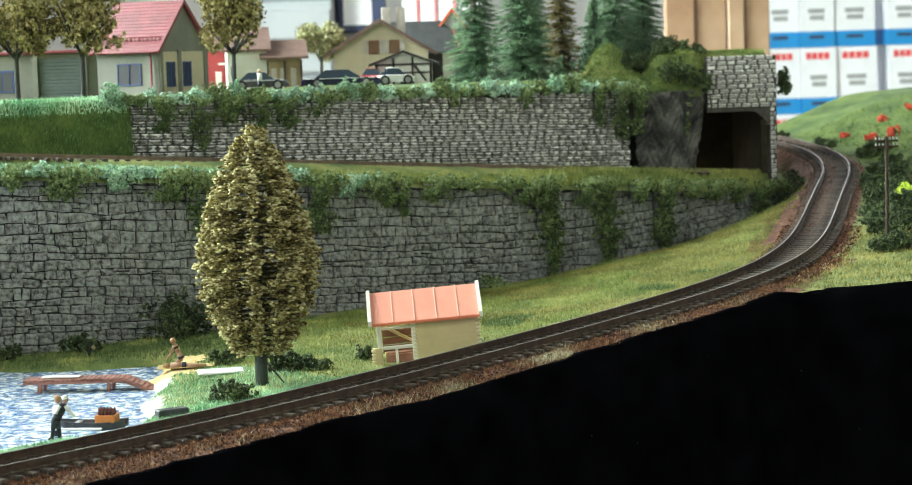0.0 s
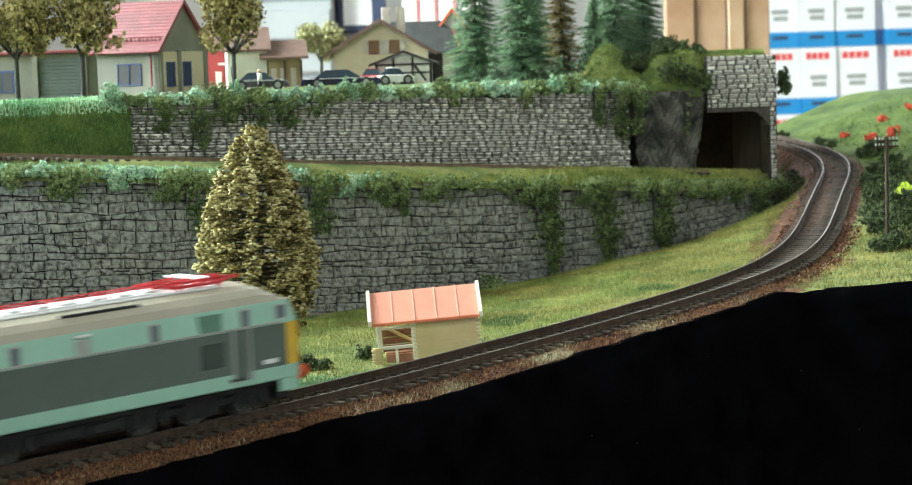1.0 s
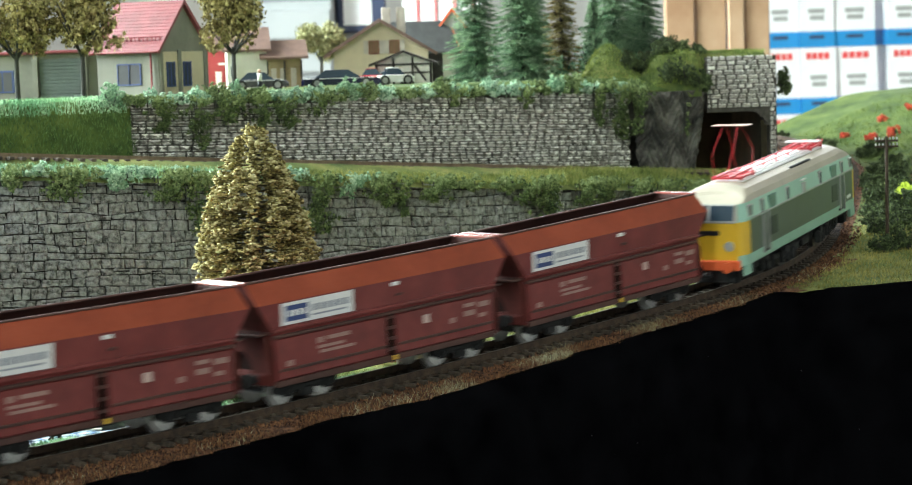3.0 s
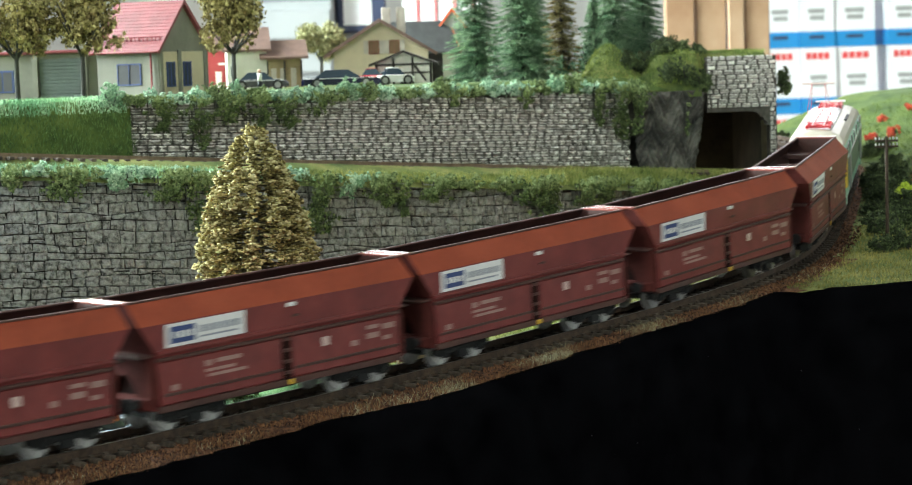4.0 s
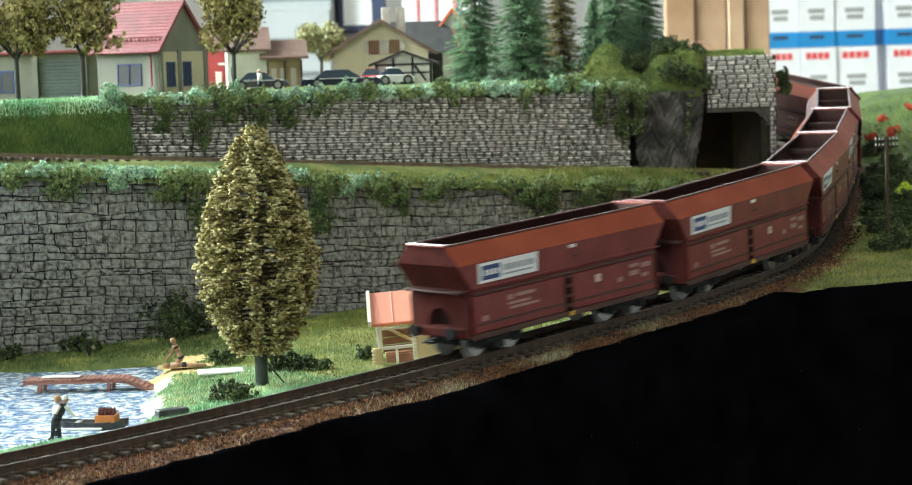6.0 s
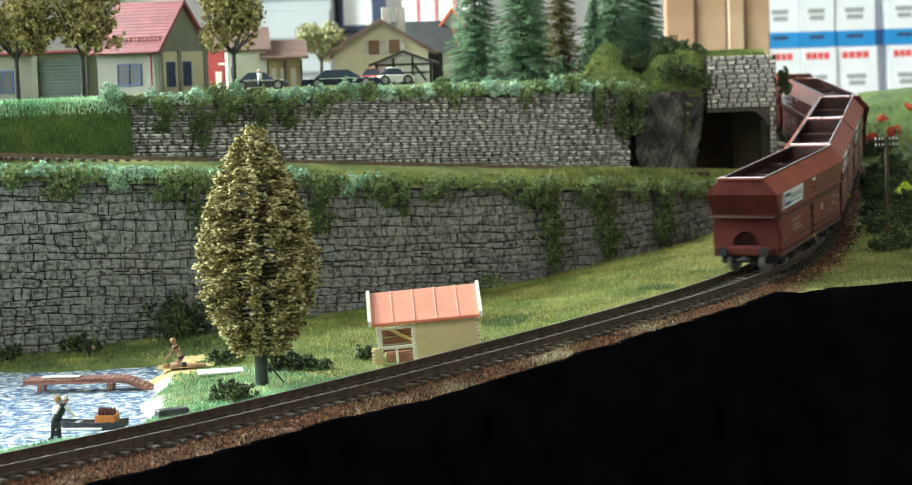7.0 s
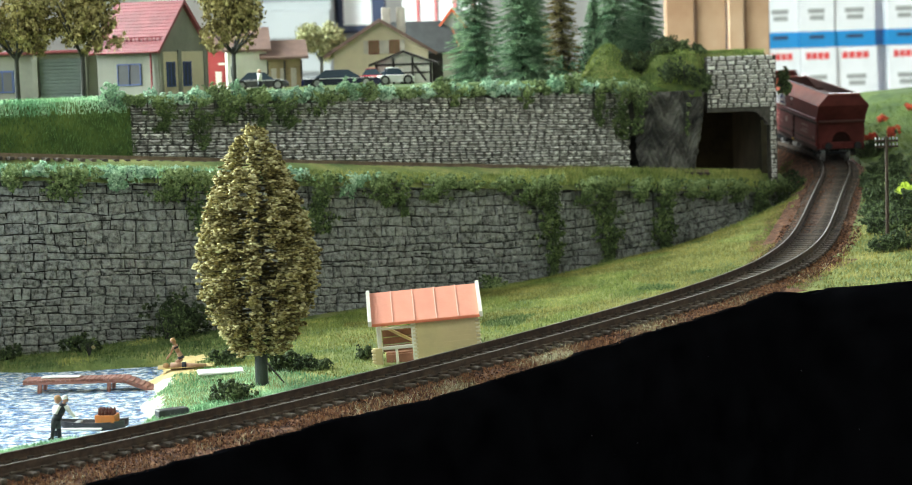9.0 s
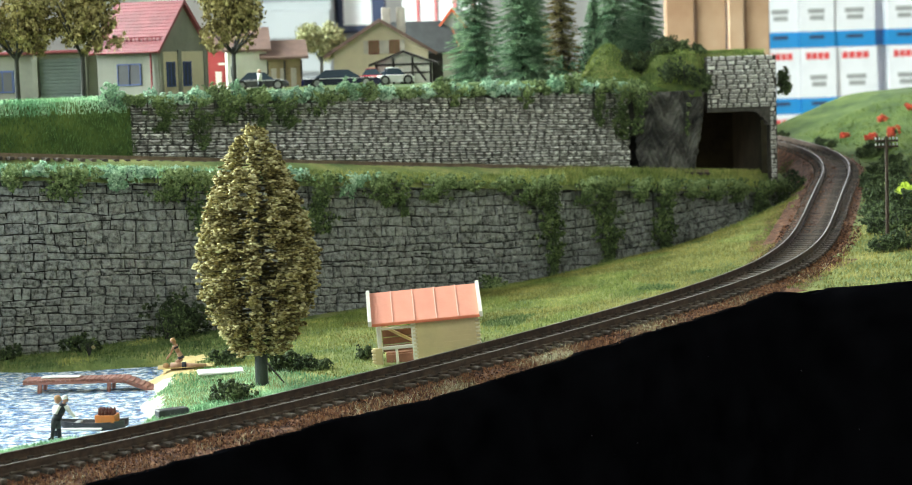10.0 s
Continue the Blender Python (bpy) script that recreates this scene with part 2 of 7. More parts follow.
    def mesh(self, name, mats, smooth=False):
        me = bpy.data.meshes.new(name)
        me.from_pydata([(x * MM, y * MM, z * MM) for x, y, z in self.v], [], self.f)
        for m in mats if isinstance(mats, (list, tuple)) else [mats]:
            me.materials.append(m)
        if any(self.k):
            me.polygons.foreach_set("material_index", self.k)
        if smooth:
            me.polygons.foreach_set("use_smooth", [True] * len(self.f))
        me.update()
        return me


def part(name, shape, mats, parent=None, label="", smooth=False, at=None):
    ob = new(name, shape.mesh(name, mats, smooth))
    if parent is not None:
        ob.parent = parent
    if at is not None:
        ob.matrix_basis = at
    if label:
        ob["label"] = label
    return ob


def mp(x, y, z, rx=0, ry=0, rz=0):
    """A pose from millimetres and degrees."""
    return pose(x * MM, y * MM, z * MM, rx, ry, rz)


def thing(name, label, category, m=None, group="", kind=""):
    ob = new(name)
    ob.empty_display_size = 0.005
    if m is not None:
        ob.matrix_basis = m
    return tagged(ob, label, category, group, kind)


# ---- the line of the lower track, by its length s from the first bend ----
STEP = 4.0
S_LINE = np.arange(-1500, 2500, STEP)
BENDS = np.interp(S_LINE, [0, 140, 280, 420, 560, 700, 840, 980, 1010, 1500, 1700], [-0.17, -0.08, 0.22, 3.5, 0.19, -0.19, 3.96, 4.6, 0, 0, 0]) / 1000
BENDS[S_LINE < 0] = 0
TURN = np.concatenate([[0], np.cumsum((BENDS[1:] + BENDS[:-1]) / 2 * STEP)])
TURN += radians(46.24) - np.interp(0, S_LINE, TURN)
MID = (TURN[1:] + TURN[:-1]) / 2
X_LINE = np.concatenate([[0], np.cumsum(np.cos(MID) * STEP)])
Y_LINE = np.concatenate([[0], np.cumsum(np.sin(MID) * STEP)])
X_LINE += -130.864 - np.interp(0, S_LINE, X_LINE)
Y_LINE += 650.373 - np.interp(0, S_LINE, Y_LINE)
RISE = [1.021882161541208e-10, -2.12746017834519e-07, 0.00016644768745873275, 0.009014147761084706, 0.0]
Z_LINE = np.where(S_LINE < 0, S_LINE * 0.009, np.polyval(RISE, np.clip(S_LINE, 0, 960)))
Z_LINE = np.where(S_LINE > 960, Z_LINE - 0.1 * np.clip(S_LINE - 1000, 0, 700), Z_LINE)


def line_at(s):
    return Vector((np.interp(s, S_LINE, X_LINE), np.interp(s, S_LINE, Y_LINE), np.interp(s, S_LINE, Z_LINE)))


def line_frame(s, d=0.0, h=0.0):
    """A point d to the outer side of the line and h above it."""
    a = float(np.interp(s, S_LINE, TURN))
    p = line_at(s)
    return Vector((p.x + math.sin(a) * d, p.y - math.cos(a) * d, p.z + h))


LINE_XY = np.stack([X_LINE, Y_LINE], 1)


def near_line(x, y):
    """The nearest s, and the distance towards the wall (negative: outside)."""
    sel = (S_LINE > -500) & (S_LINE < 1100)
    q = LINE_XY[sel]
    d2 = ((q - np.array([x, y])) ** 2).sum(1)
    i = int(d2.argmin())
    s = S_LINE[sel][i]
    a = TURN[sel][i]
    v = np.array([x, y]) - q[i]
    return float(s), float(-math.sin(a) * v[0] + math.cos(a) * v[1]), float(Z_LINE[sel][i])


# the lower wall's line on the plan
WALL_X = np.array([-420, -330, -215, -136, -75, -42, 20, 50, 88, 125, 190, 215.0])
WALL_Y = np.array([818, 864, 924, 966, 1008, 1030, 1068, 1090, 1125, 1163, 1240, 1272.0])


def terrace_z(x, y):
    return 77 - 0.0773 * (x * 0.766 + y * 0.643 - 431.5)


def lake_depth(x, y):
    """Positive inside the lake."""
    wob = 5 * math.sin(x * 0.08) + 4 * math.sin(y * 0.11 + 1)
    right = -133 - 0.12 * (y - 700) + wob * 0.8 + 7 - x
    near = y - (684 + 0.55 * max(0, x + 190) + wob * 0.5) + 12
    far = 861 + wob * 0.6 + 0.1 * (x + 200) - y
    return min(right * 0.8, near * 0.8, far)


# ---- ground of the lower level: one sheet from the board's edge to the wall ----
def wall_reach(s):
    """How far the lower wall (or the bank behind it) lies from the line, towards the inside."""
    a = float(np.interp(s, S_LINE, TURN))
    p = line_at(s)
    for d in range(20, 620, 2):
        x, y = p.x - math.sin(a) * d, p.y + math.cos(a) * d
        if x > 208:
            continue
        if y > np.interp(x, WALL_X, WALL_Y) + 4:
            return d
        if s > 720 and d > 60:
            return d
    return 60 if s > 430 else 500


def smooth_steps(vals, n=5):
    k = np.ones(n) / n
    return np.convolve(np.pad(vals, n // 2, mode="edge"), k, mode="valid")


def board_edge(s):
    """How far the board's front edge lies outside the line."""
    e = float(np.interp(s, [-20, 20, 60, 100, 140, 180, 220, 260, 300], [31, 31.5, 29.5, 28, 30.5, 29.5, 27, 26, 25]))
    return e + 1.6 * noise.noise(Vector((s * 0.05, 0, 3))) + 1.3 * noise.noise(Vector((s * 0.13, 0, 5)))


def make_ground():
    rows = np.arange(-420, 1000, 3.0)
    reach_in = smooth_steps(np.array([wall_reach(s) for s in rows]), 11)
    reach_out = []
    for s in rows:
        a = float(np.interp(s, S_LINE, TURN))
        p = line_at(s)
        e = board_edge(s) + 0.5
        if s > 340:
            e2 = (p.y - 905 + 3 * noise.noise(Vector((s * 0.04, 2, 3)))) / max(0.05, math.cos(a)) if math.cos(a) > 0.05 else 320
            e = max(e, min(320, e2)) + max(0, min(3, (e2 - e) * 0.3))
        reach_out.append(e)
    sh = Shape()
    grid = []
    for s, ri, ro in zip(rows, reach_in, reach_out):
        ds = []
        for u in np.linspace(1, 0, 16)[:-1]:
            ds.append(-(19.5 + u * (ro - 19.5)))
        ds += list(np.linspace(-19.5, 19.5, 13))
        for u in np.linspace(0, 1, 56)[1:]:
            ds.append(19.5 + u * (ri - 19.5))
        grid.append([line_frame(s, -d) for d in ds])
    cols = len(grid[0])
    vs = []
    for j, r in enumerate(grid):
        s = float(rows[j])
        zt = float(np.interp(s, S_LINE, Z_LINE))
        for i, q in enumerate(r):
            d = (Vector((q.x, q.y)) - line_at(s).to_2d()).length * (-1 if i < 21 else 1)
            vs.append((q.x, q.y, sheet_z(q.x, q.y, s, d, zt)))
    fs, ks = [], []
    for j in range(len(grid) - 1):
        for i in range(cols - 1):
            a = j * cols + i
            fs.append((a, a + cols, a + cols + 1, a + 1))
            x, y, z = vs[a]
            d = (Vector((x, y)) - line_at(rows[j]).to_2d()).length
            inner = i >= 21
            wob = 4 * noise.noise(Vector((x * 0.06, y * 0.06, 7)))
            w = lake_depth(x, y) + 3 * noise.noise(Vector((x * 0.08, y * 0.08, 2)))
            k = 0
            if d < 17 + wob * 0.3 or (not inner and d < 32 + wob) or (rows[j] > 480 and d < 30 + wob * 1.5):
                k = 1
            elif inner and x < -92:
                if w > -2:
                    k = 2
                elif x > -140 and 818 < y < 868 and w > -26:
                    k = 3
                elif 735 < y < 845 and w > -13:
                    k = 2
                elif y <= 735 and w > -10:
                    k = 2
            elif not inner and rows[j] > 600:
                k = 4
            ks.append(k)
    sh.v, sh.f, sh.k = vs, fs, ks
    ob = part("ground", sh, [MAT["ground"], MAT["dirt"], MAT["sand"], MAT["beach"], MAT["hill"]], smooth=True)
    return tagged(ob, "model meadow with brown ballast shoulder and a pale sandy lake shore", "ground", kind="structure")


FOOT_X = [-420, -215, -75, 20, 50, 88, 125, 185, 215, 260]
FOOT_Z = [-12, -10, -5, -1.5, 1, 4.5, 6.5, 12.5, 17, 30]


def sheet_z(x, y, s, d, zt):
    # the bed lies deep between the near sleepers and fills up to them in the bend
    bed = zt - 5.0 + 1.5 * max(0.0, min(1.0, (s - 470) / 90)) * (1 if abs(d) < 16 else 0)
    if d >= 0:
        z = bed
        if d > 16:
            dw = 0.75 * max(0.0, float(np.interp(x, WALL_X, WALL_Y)) - y) + (0 if x < 205 else (x - 205) * 0.8)
            f = (d - 16) / (d - 16 + dw + 0.01)
            z = bed * (1 - f) + min(bed - 1, float(np.interp(x, FOOT_X, FOOT_Z))) * f
    elif s <= 380:
        z = bed - 0.12 * max(0, -d - 18)
    else:
        f = max(0.0, min(1.0, (s - 540) / 220))
        z = bed - 0.6 + 0.01 * (-d - 18) + f * 0.25 * min(120, max(0, -d - 30))
    if d > 18:
        z -= 2.8 * math.exp(-(((x + 12) / 30) ** 4 + ((y - 812) / 26) ** 4))
    w = lake_depth(x, y)
    if d > 15 and s < 260 and w > -16:
        t = max(0.0, min(1.0, (w + 16) / 18))
        z = z * (1 - t) - 13.5 * t
    rough = 0 if abs(d) < 14 else 1
    if d < -34 and s > 560:
        rough = 2.2
    return z + rough * (0.9 * noise.noise(Vector((x * 0.03, y * 0.03, 0))) + 0.35 * noise.noise(Vector((x * 0.2, y * 0.2, 1))))


def ground_at(x, y):
    s, d, zt = near_line(x, y)
    return sheet_z(x, y, s, d, zt)


make_ground()

# lake
sh = Shape()
nx, ny = 60, 50
for j in range(ny + 1):
    for i in range(nx + 1):
        x, y = -420 + 300 * i / nx, 660 + 240 * j / ny
        sh.v.append((x, y, -9.2 + 0.25 * noise.noise(Vector((x * 0.15, y * 0.15, 4)))))
for j in range(ny):
    for i in range(nx):
        x, y = -420 + 300 * i / nx, 660 + 240 * j / ny
        if lake_depth(x, y) > -9 and near_line(x, y)[1] > 16:
            a = j * (nx + 1) + i
            sh.f.append((a, a + 1, a + nx + 2, a + nx + 1))
            sh.k.append(0)
tagged(part("water", sh, MAT["water"], smooth=True), "rippled blue lake water with white glints painted into its colour", "water", kind="structure")

# black cloth hung over the board's edge
sh = Shape()
rows = np.arange(-420, 520, 5.0)
top = []
for s in rows:
    a = float(np.interp(s, S_LINE, TURN))
    p = line_at(s)
    e = board_edge(s)
    if s > 340 and math.cos(a) > 0.05:
        e = max(e, min(420, (p.y - 903 + 3 * noise.noise(Vector((s * 0.04, 2, 3)))) / max(0.05, math.cos(a))))
    q = line_frame(s, e)
    zt = float(np.interp(s, S_LINE, Z_LINE))
    top.append((q, sheet_z(q.x, q.y, s, -e, zt)))
rings = []
for q, z in top:
    fold = 3 * math.sin(q.x * 0.06)
    rings.append([(q.x - 16, q.y + 18, z - 4), (q.x, q.y, z + 0.8), (q.x + 1.5, q.y - 2.0, z + 0.4), (q.x + 5, q.y - 5, z - 8), (q.x + 12 + fold, q.y - 10 - fold, z - 60), (q.x + 20 + fold, q.y - 16 - fold, z - 200), (q.x + 22, q.y - 18, -800)])
sh.loft(rings, caps=False, closed=False)
lint = Shape()
rl = random.Random(31)
for _ in range(90):
    j = rl.randrange(70, len(rings) - 1)
    k = rl.choice((3, 4, 4, 4))
    a, b = Vector(rings[j][k]), Vector(rings[j][k + 1])
    q = a.lerp(b, rl.random())
    lint.blob((q.x + 0.3, q.y - 0.4, q.z), rl.uniform(0.12, 0.3), rl)
tagged(part("table_cloth", sh, MAT["velvet"], smooth=True), "black cloth hanging over the front edge of the layout board", "cloth")
tagged(part("lint", lint, MAT["grey_lint"]), "tiny pale lint specks on the black cloth", "lint", kind="stuff")


# ---- track ----
def rail_rings(side, rows, off):
    rings = []
    for s in rows:
        ring = []
        for w, h in ((-1.1, -3.6), (-1.1, -3.1), (-0.35, -2.7), (-0.3, -0.8), (-0.42, -0.6), (-0.4, -0.1), (-0.25, 0.0), (0.25, 0.0), (0.4, -0.1), (0.42, -0.6), (0.3, -0.8), (0.35, -2.7), (1.1, -3.1), (1.1, -3.6)):
            q = line_frame(s, side * off + w, h)
            ring.append((q.x, q.y, q.z))
        rings.append(ring)
    return rings


def make_track():
    t = thing("railway_track", "single model railway track on dark brown sleepers in a climbing bend", "railway track", kind="structure")
    rows = np.arange(-480, 1900, 8.0)
    for side in (1, -1):
        sh = Shape()
        rr = rail_rings(side, rows, 8.45)
        n = 14
        for r in rr:
            sh.v += r
        for j in range(len(rr) - 1):
            for i in range(n - 1):
                a = j * n + i
                sh.f.append((a, a + 1, a + n + 1, a + n))
                sh.k.append(0 if 5 <= i <= 7 else 1)
        part("rail", sh, [MAT["rail"], MAT["rail_side"]], t, "worn steel rail with rusty web")
    sl = Shape()
    sl.box(-1.25, 1.25, -14.6, 14.6, -1.6, 0, 0.35)
    for y in (-8.45, 8.45):
        sl.box(-1.0, 1.0, y - 2.3, y - 1.0, 0, 0.8, 0.2)
        sl.box(-1.0, 1.0, y + 1.0, y + 2.3, 0, 0.8, 0.2)
    me = sl.mesh("sleeper", MAT["sleeper"])
    rnd = random.Random(17)
    s = -60.0
    while s < 1000:
        a = float(np.interp(s, S_LINE, TURN))
        p = line_at(s)
        ob = new("sleeper", me)
        ob.parent = t
        ob.matrix_basis = mp(p.x, p.y, p.z - 3.2, 0, 0, math.degrees(a) + rnd.uniform(-1, 1))
        s += 6.1
    return t


make_track()


def grain_strip():
    """Loose ballast grains on the shoulders."""
    rnd = random.Random(5)
    sh = Shape()
    for i in range(17000):
        s = rnd.uniform(-40, 560) if i < 14000 else rnd.uniform(500, 960)
        d = rnd.choice((rnd.uniform(9, board_edge(s)), rnd.uniform(9, board_edge(s)), rnd.uniform(-18, -9), rnd.uniform(-9, 9)))
        q = line_frame(s, d)
        z = sheet_z(q.x, q.y, s, -d, float(np.interp(s, S_LINE, Z_LINE)))
        r = rnd.uniform(0.3, 0.75)
        c = Vector((q.x, q.y, z + r * 0.4))
        vs = [c + Vector((rnd.uniform(-1, 1), rnd.uniform(-1, 1), rnd.uniform(-0.6, 1))).normalized() * r * rnd.uniform(0.8, 1.4) for _ in range(5)]
        sh.add(vs, [(0, 1, 2), (0, 2, 3), (0, 3, 4), (1, 2, 4), (2, 3, 4), (0, 1, 4)])
    tagged(part("ballast", sh, MAT["grain"]), "loose rust-brown ballast grains along the track", "ballast", kind="stuff")


grain_strip()


# ---- lower retaining wall ----
def wall_curve(xs, ys, step=1.0):
    pts = []
    n = 400
    xx = np.linspace(xs[0], xs[-1], n)
    yy = smooth_steps(np.interp(xx, xs, ys), 41)
    L = np.concatenate([[0], np.cumsum(np.hypot(np.diff(xx), np.diff(yy)))])
    return xx, yy, L


def build_wall(name, label, xs, ys, foot, head, course, widths, mats, rest_mat, piece, lean, near, thick=14, relief=2.0, wavy=1.0, seed=3, tilt_at=lambda x: 0.0, gap=0.24, vary=0.2, core_mat="mortar", brushed=False):
    """A wall of single stones over a dark core. foot and head give the lower and upper edge by x, y."""
    rnd = random.Random(seed)
    xx, yy, L = wall_curve(xs, ys)

    def at(l, z, out=0.0):
        x, y = float(np.interp(l, L, xx)), float(np.interp(l, L, yy))
        x1, y1 = float(np.interp(l + 4, L, xx)), float(np.interp(l + 4, L, yy))
        x0, y0 = float(np.interp(l - 4, L, xx)), float(np.interp(l - 4, L, yy))
        t = Vector((x1 - x0, y1 - y0)).normalized()
        back = lean * max(0, z - foot(x, y))
        return (x + t.y * (out - back), y - t.x * (out - back), z)

    core = Shape()
    rings = []
    for l in np.arange(0, L[-1], 10.0):
        x, y = float(np.interp(l, L, xx)), float(np.interp(l, L, yy))
        zf, zh = foot(x, y) - 25, head(x, y)
        rings.append([at(l, zf), at(l, zh), at(l, zh, -thick), at(l, zf, -thick)])
    core.loft(rings)
    w = tagged(part(name, core, MAT[core_mat]), label, "wall", kind="structure")
    rest = Shape()
    count = 0
    zmin = min(foot(x, y) for x, y in zip(xx, yy)) - 12
    zmax = max(head(x, y) for x, y in zip(xx, yy))
    # course lines with their own waviness
    lines, z = [], zmin
    while z < zmax + 22 + course:
        lines.append((z, rnd.uniform(0, 9)))
        z += course * rnd.uniform(1 - vary, 1 + vary)

    def zline(j, l):
        z0, ph = lines[j]
        x, y = float(np.interp(l, L, xx)), float(np.interp(l, L, yy))
        # courses run a little downhill with the terrace, then rise with the meadow
        tilt = tilt_at(x)
        return z0 + tilt + wavy * (1.5 * noise.noise(Vector((l * 0.03, ph * 7, j * 0.35))) + 0.8 * noise.noise(Vector((l * 0.09, ph * 3, j * 1.7))))

    for j in range(len(lines) - 1):
        l = rnd.uniform(-widths[1], 0)
        while l < L[-1]:
            wd = rnd.uniform(*widths)
            a, b = max(0, l), min(L[-1] - 0.1, l + wd)
            l += wd
            if b - a < 2:
                continue
            cuts = [(0.0, 1.0)]
            if rnd.random() < 0.05 and wavy > 0.5:
                c = rnd.uniform(0.4, 0.6)
                cuts = [(0.0, c), (c, 1.0)]
            for c0, c1 in cuts:
                g = gap
                sk = rnd.uniform(-0.8, 0.8) * wavy
                la, lb = a + g * (1.15 if brushed else 1.25), b - g * (1.15 if brushed else 1.25)
                za0, za1, zb0, zb1 = zline(j, la), zline(j + 1, la), zline(j, lb), zline(j + 1, lb)
                q = [(la + sk * 0.3, za0 + (za1 - za0) * c0 + g), (lb + sk * 0.5, zb0 + (zb1 - zb0) * c0 + g), (lb - sk * 0.4, zb0 + (zb1 - zb0) * c1 - g), (la - sk * 0.5, za0 + (za1 - za0) * c1 - g)]
                q = [(u + rnd.uniform(-0.3, 0.3) * wavy, v + rnd.uniform(-0.22, 0.22) * wavy) for u, v in q]
                lm, zm = (la + lb) / 2, sum(v[1] for v in q) / 4
                x, y = float(np.interp(lm, L, xx)), float(np.interp(lm, L, yy))
                if zm < foot(x, y) - 2 or zm > head(x, y) - course * 0.2:
                    continue
                out = relief * rnd.uniform(0.55, 1.1)
                vs = [at(u, v, -0.6) for u, v in q]
                ch = 0.42 if brushed else 0.75
                mid = [at(u, v, out * 0.7) for u, v in q]
                cx = [(u + (lm - u) * min(0.45, ch / max(0.5, abs(lm - u))), v + (zm - v) * min(0.45, ch / max(0.5, abs(zm - v)))) for u, v in q]
                front = [at(u, v, out * rnd.uniform(0.94, 1.06)) for u, v in cx]
                cen = [at(lm + rnd.uniform(-1, 1), zm + rnd.uniform(-0.5, 0.5), out * rnd.uniform(1.0, 1.18))]
                vs = vs + mid + front + cen
                fs = [(i, (i + 1) % 4, 4 + (i + 1) % 4, 4 + i) for i in range(4)] + [(4 + i, 4 + (i + 1) % 4, 8 + (i + 1) % 4, 8 + i) for i in range(4)] + [(8 + i, 8 + (i + 1) % 4, 12) for i in range(4)]
                ks = [0] * 4 + ([1, 0, 1, 0] if brushed else [0] * 4) + ([int(rnd.random() < 0.3), 0, int(rnd.random() < 0.75), 0] if brushed else [0] * 4)
                if near(x, y, zm) and count < 300:
                    count += 1
                    c = Vector(cen[0])
                    s1 = Shape().add([Vector(v) - c for v in vs], fs)
                    s1.k = ks
                    part(piece, s1, mats, w, at=mp(*c))
                else:
                    rest.add(vs, fs)
                    rest.k[-12:] = ks
    if rest.f:
        tagged(part(piece + "_courses", rest, rest_mat, w), kind="stuff")
    return w


def low_foot(x, y):
    return ground_at(x, y - 6)


LOW_FOOT_X = np.linspace(-420, 215, 60)
LOW_FOOT_Z = np.array([ground_at(float(x), float(np.interp(x, WALL_X, WALL_Y)) - 8) for x in LOW_FOOT_X])
LATER = []


def make_low_wall():
    return build_wall("wall_lower", "grey rough-cut stone retaining wall with dark joints", WALL_X, WALL_Y, lambda x, y: float(np.interp(x, LOW_FOOT_X, LOW_FOOT_Z)), lambda x, y: terrace_z(x, y) - 1.5, 4.4, (3.8, 9.2), MAT["stone"], MAT["stone_rest"], "stone", 0.03, lambda x, y, z: x < 60 and x > -225, relief=1.75, gap=0.25, wavy=1.1, tilt_at=lambda x: float(np.interp(x, [-420, -212, 40, 90, 125, 215], [18, 9, -7, -8, -7, -2])))


LATER.append(make_low_wall)

# ---- terrace with the upper track ----
UP_A, UP_B = Vector((-171, 1023)), Vector((110, 1224))
UP_T = (UP_B - UP_A).normalized()
UP_N = Vector((-UP_T.y, UP_T.x))


def up_foot(x, y):
    t = (Vector((x, y)) - UP_A).dot(UP_T) / (UP_B - UP_A).length
    return 78.7 + t * (52.3 - 78.7)


def terrace_rise(x, w):
    """How far the terrace has risen from the wall's head to the track, w behind the wall; steeper towards the tunnel."""
    a = max(0.0, min(1.0, (x - 40) / 70))
    return max(0.0, min(1.0, (w - (8 - 6 * a)) / (18 - 7 * a)))


sh = Shape()
xx, yy, L = wall_curve(WALL_X, WALL_Y)
rows = np.arange(0, L[-1] + 8, 6.0)
rings = []
for l in rows:
    x, y = float(np.interp(l, L, xx)), float(np.interp(l, L, yy))
    if l > L[-1]:
        x, y = x + (l - L[-1]) * 0.7, y + (l - L[-1]) * 0.7
    ring = []
    zb = terrace_z(x, y)
    for k in range(13):
        w = k * 8.0 - 3.0
        px, py = x - 0.643 * w, y + 0.766 * w
        zu = up_foot(px, py) - 0.9
        f = terrace_rise(x, w)
        ring.append((px, py, zb * (1 - f) + zu * f - (3.0 if k == 0 else 0) + 0.7 * noise.noise(Vector((px * 0.07, py * 0.07, 9)))))
    rings.append(ring)
sh.loft(rings, caps=False, closed=False)
tagged(part("terrace", sh, MAT["ground"], smooth=True), "narrow grassy terrace that carries the upper track", "ground", kind="structure")


MAT["tan_rail"] = material("tan_rusty_rail", [(0.12, 0.08, 0.05), (0.24, 0.17, 0.11)], 200, 0.6)


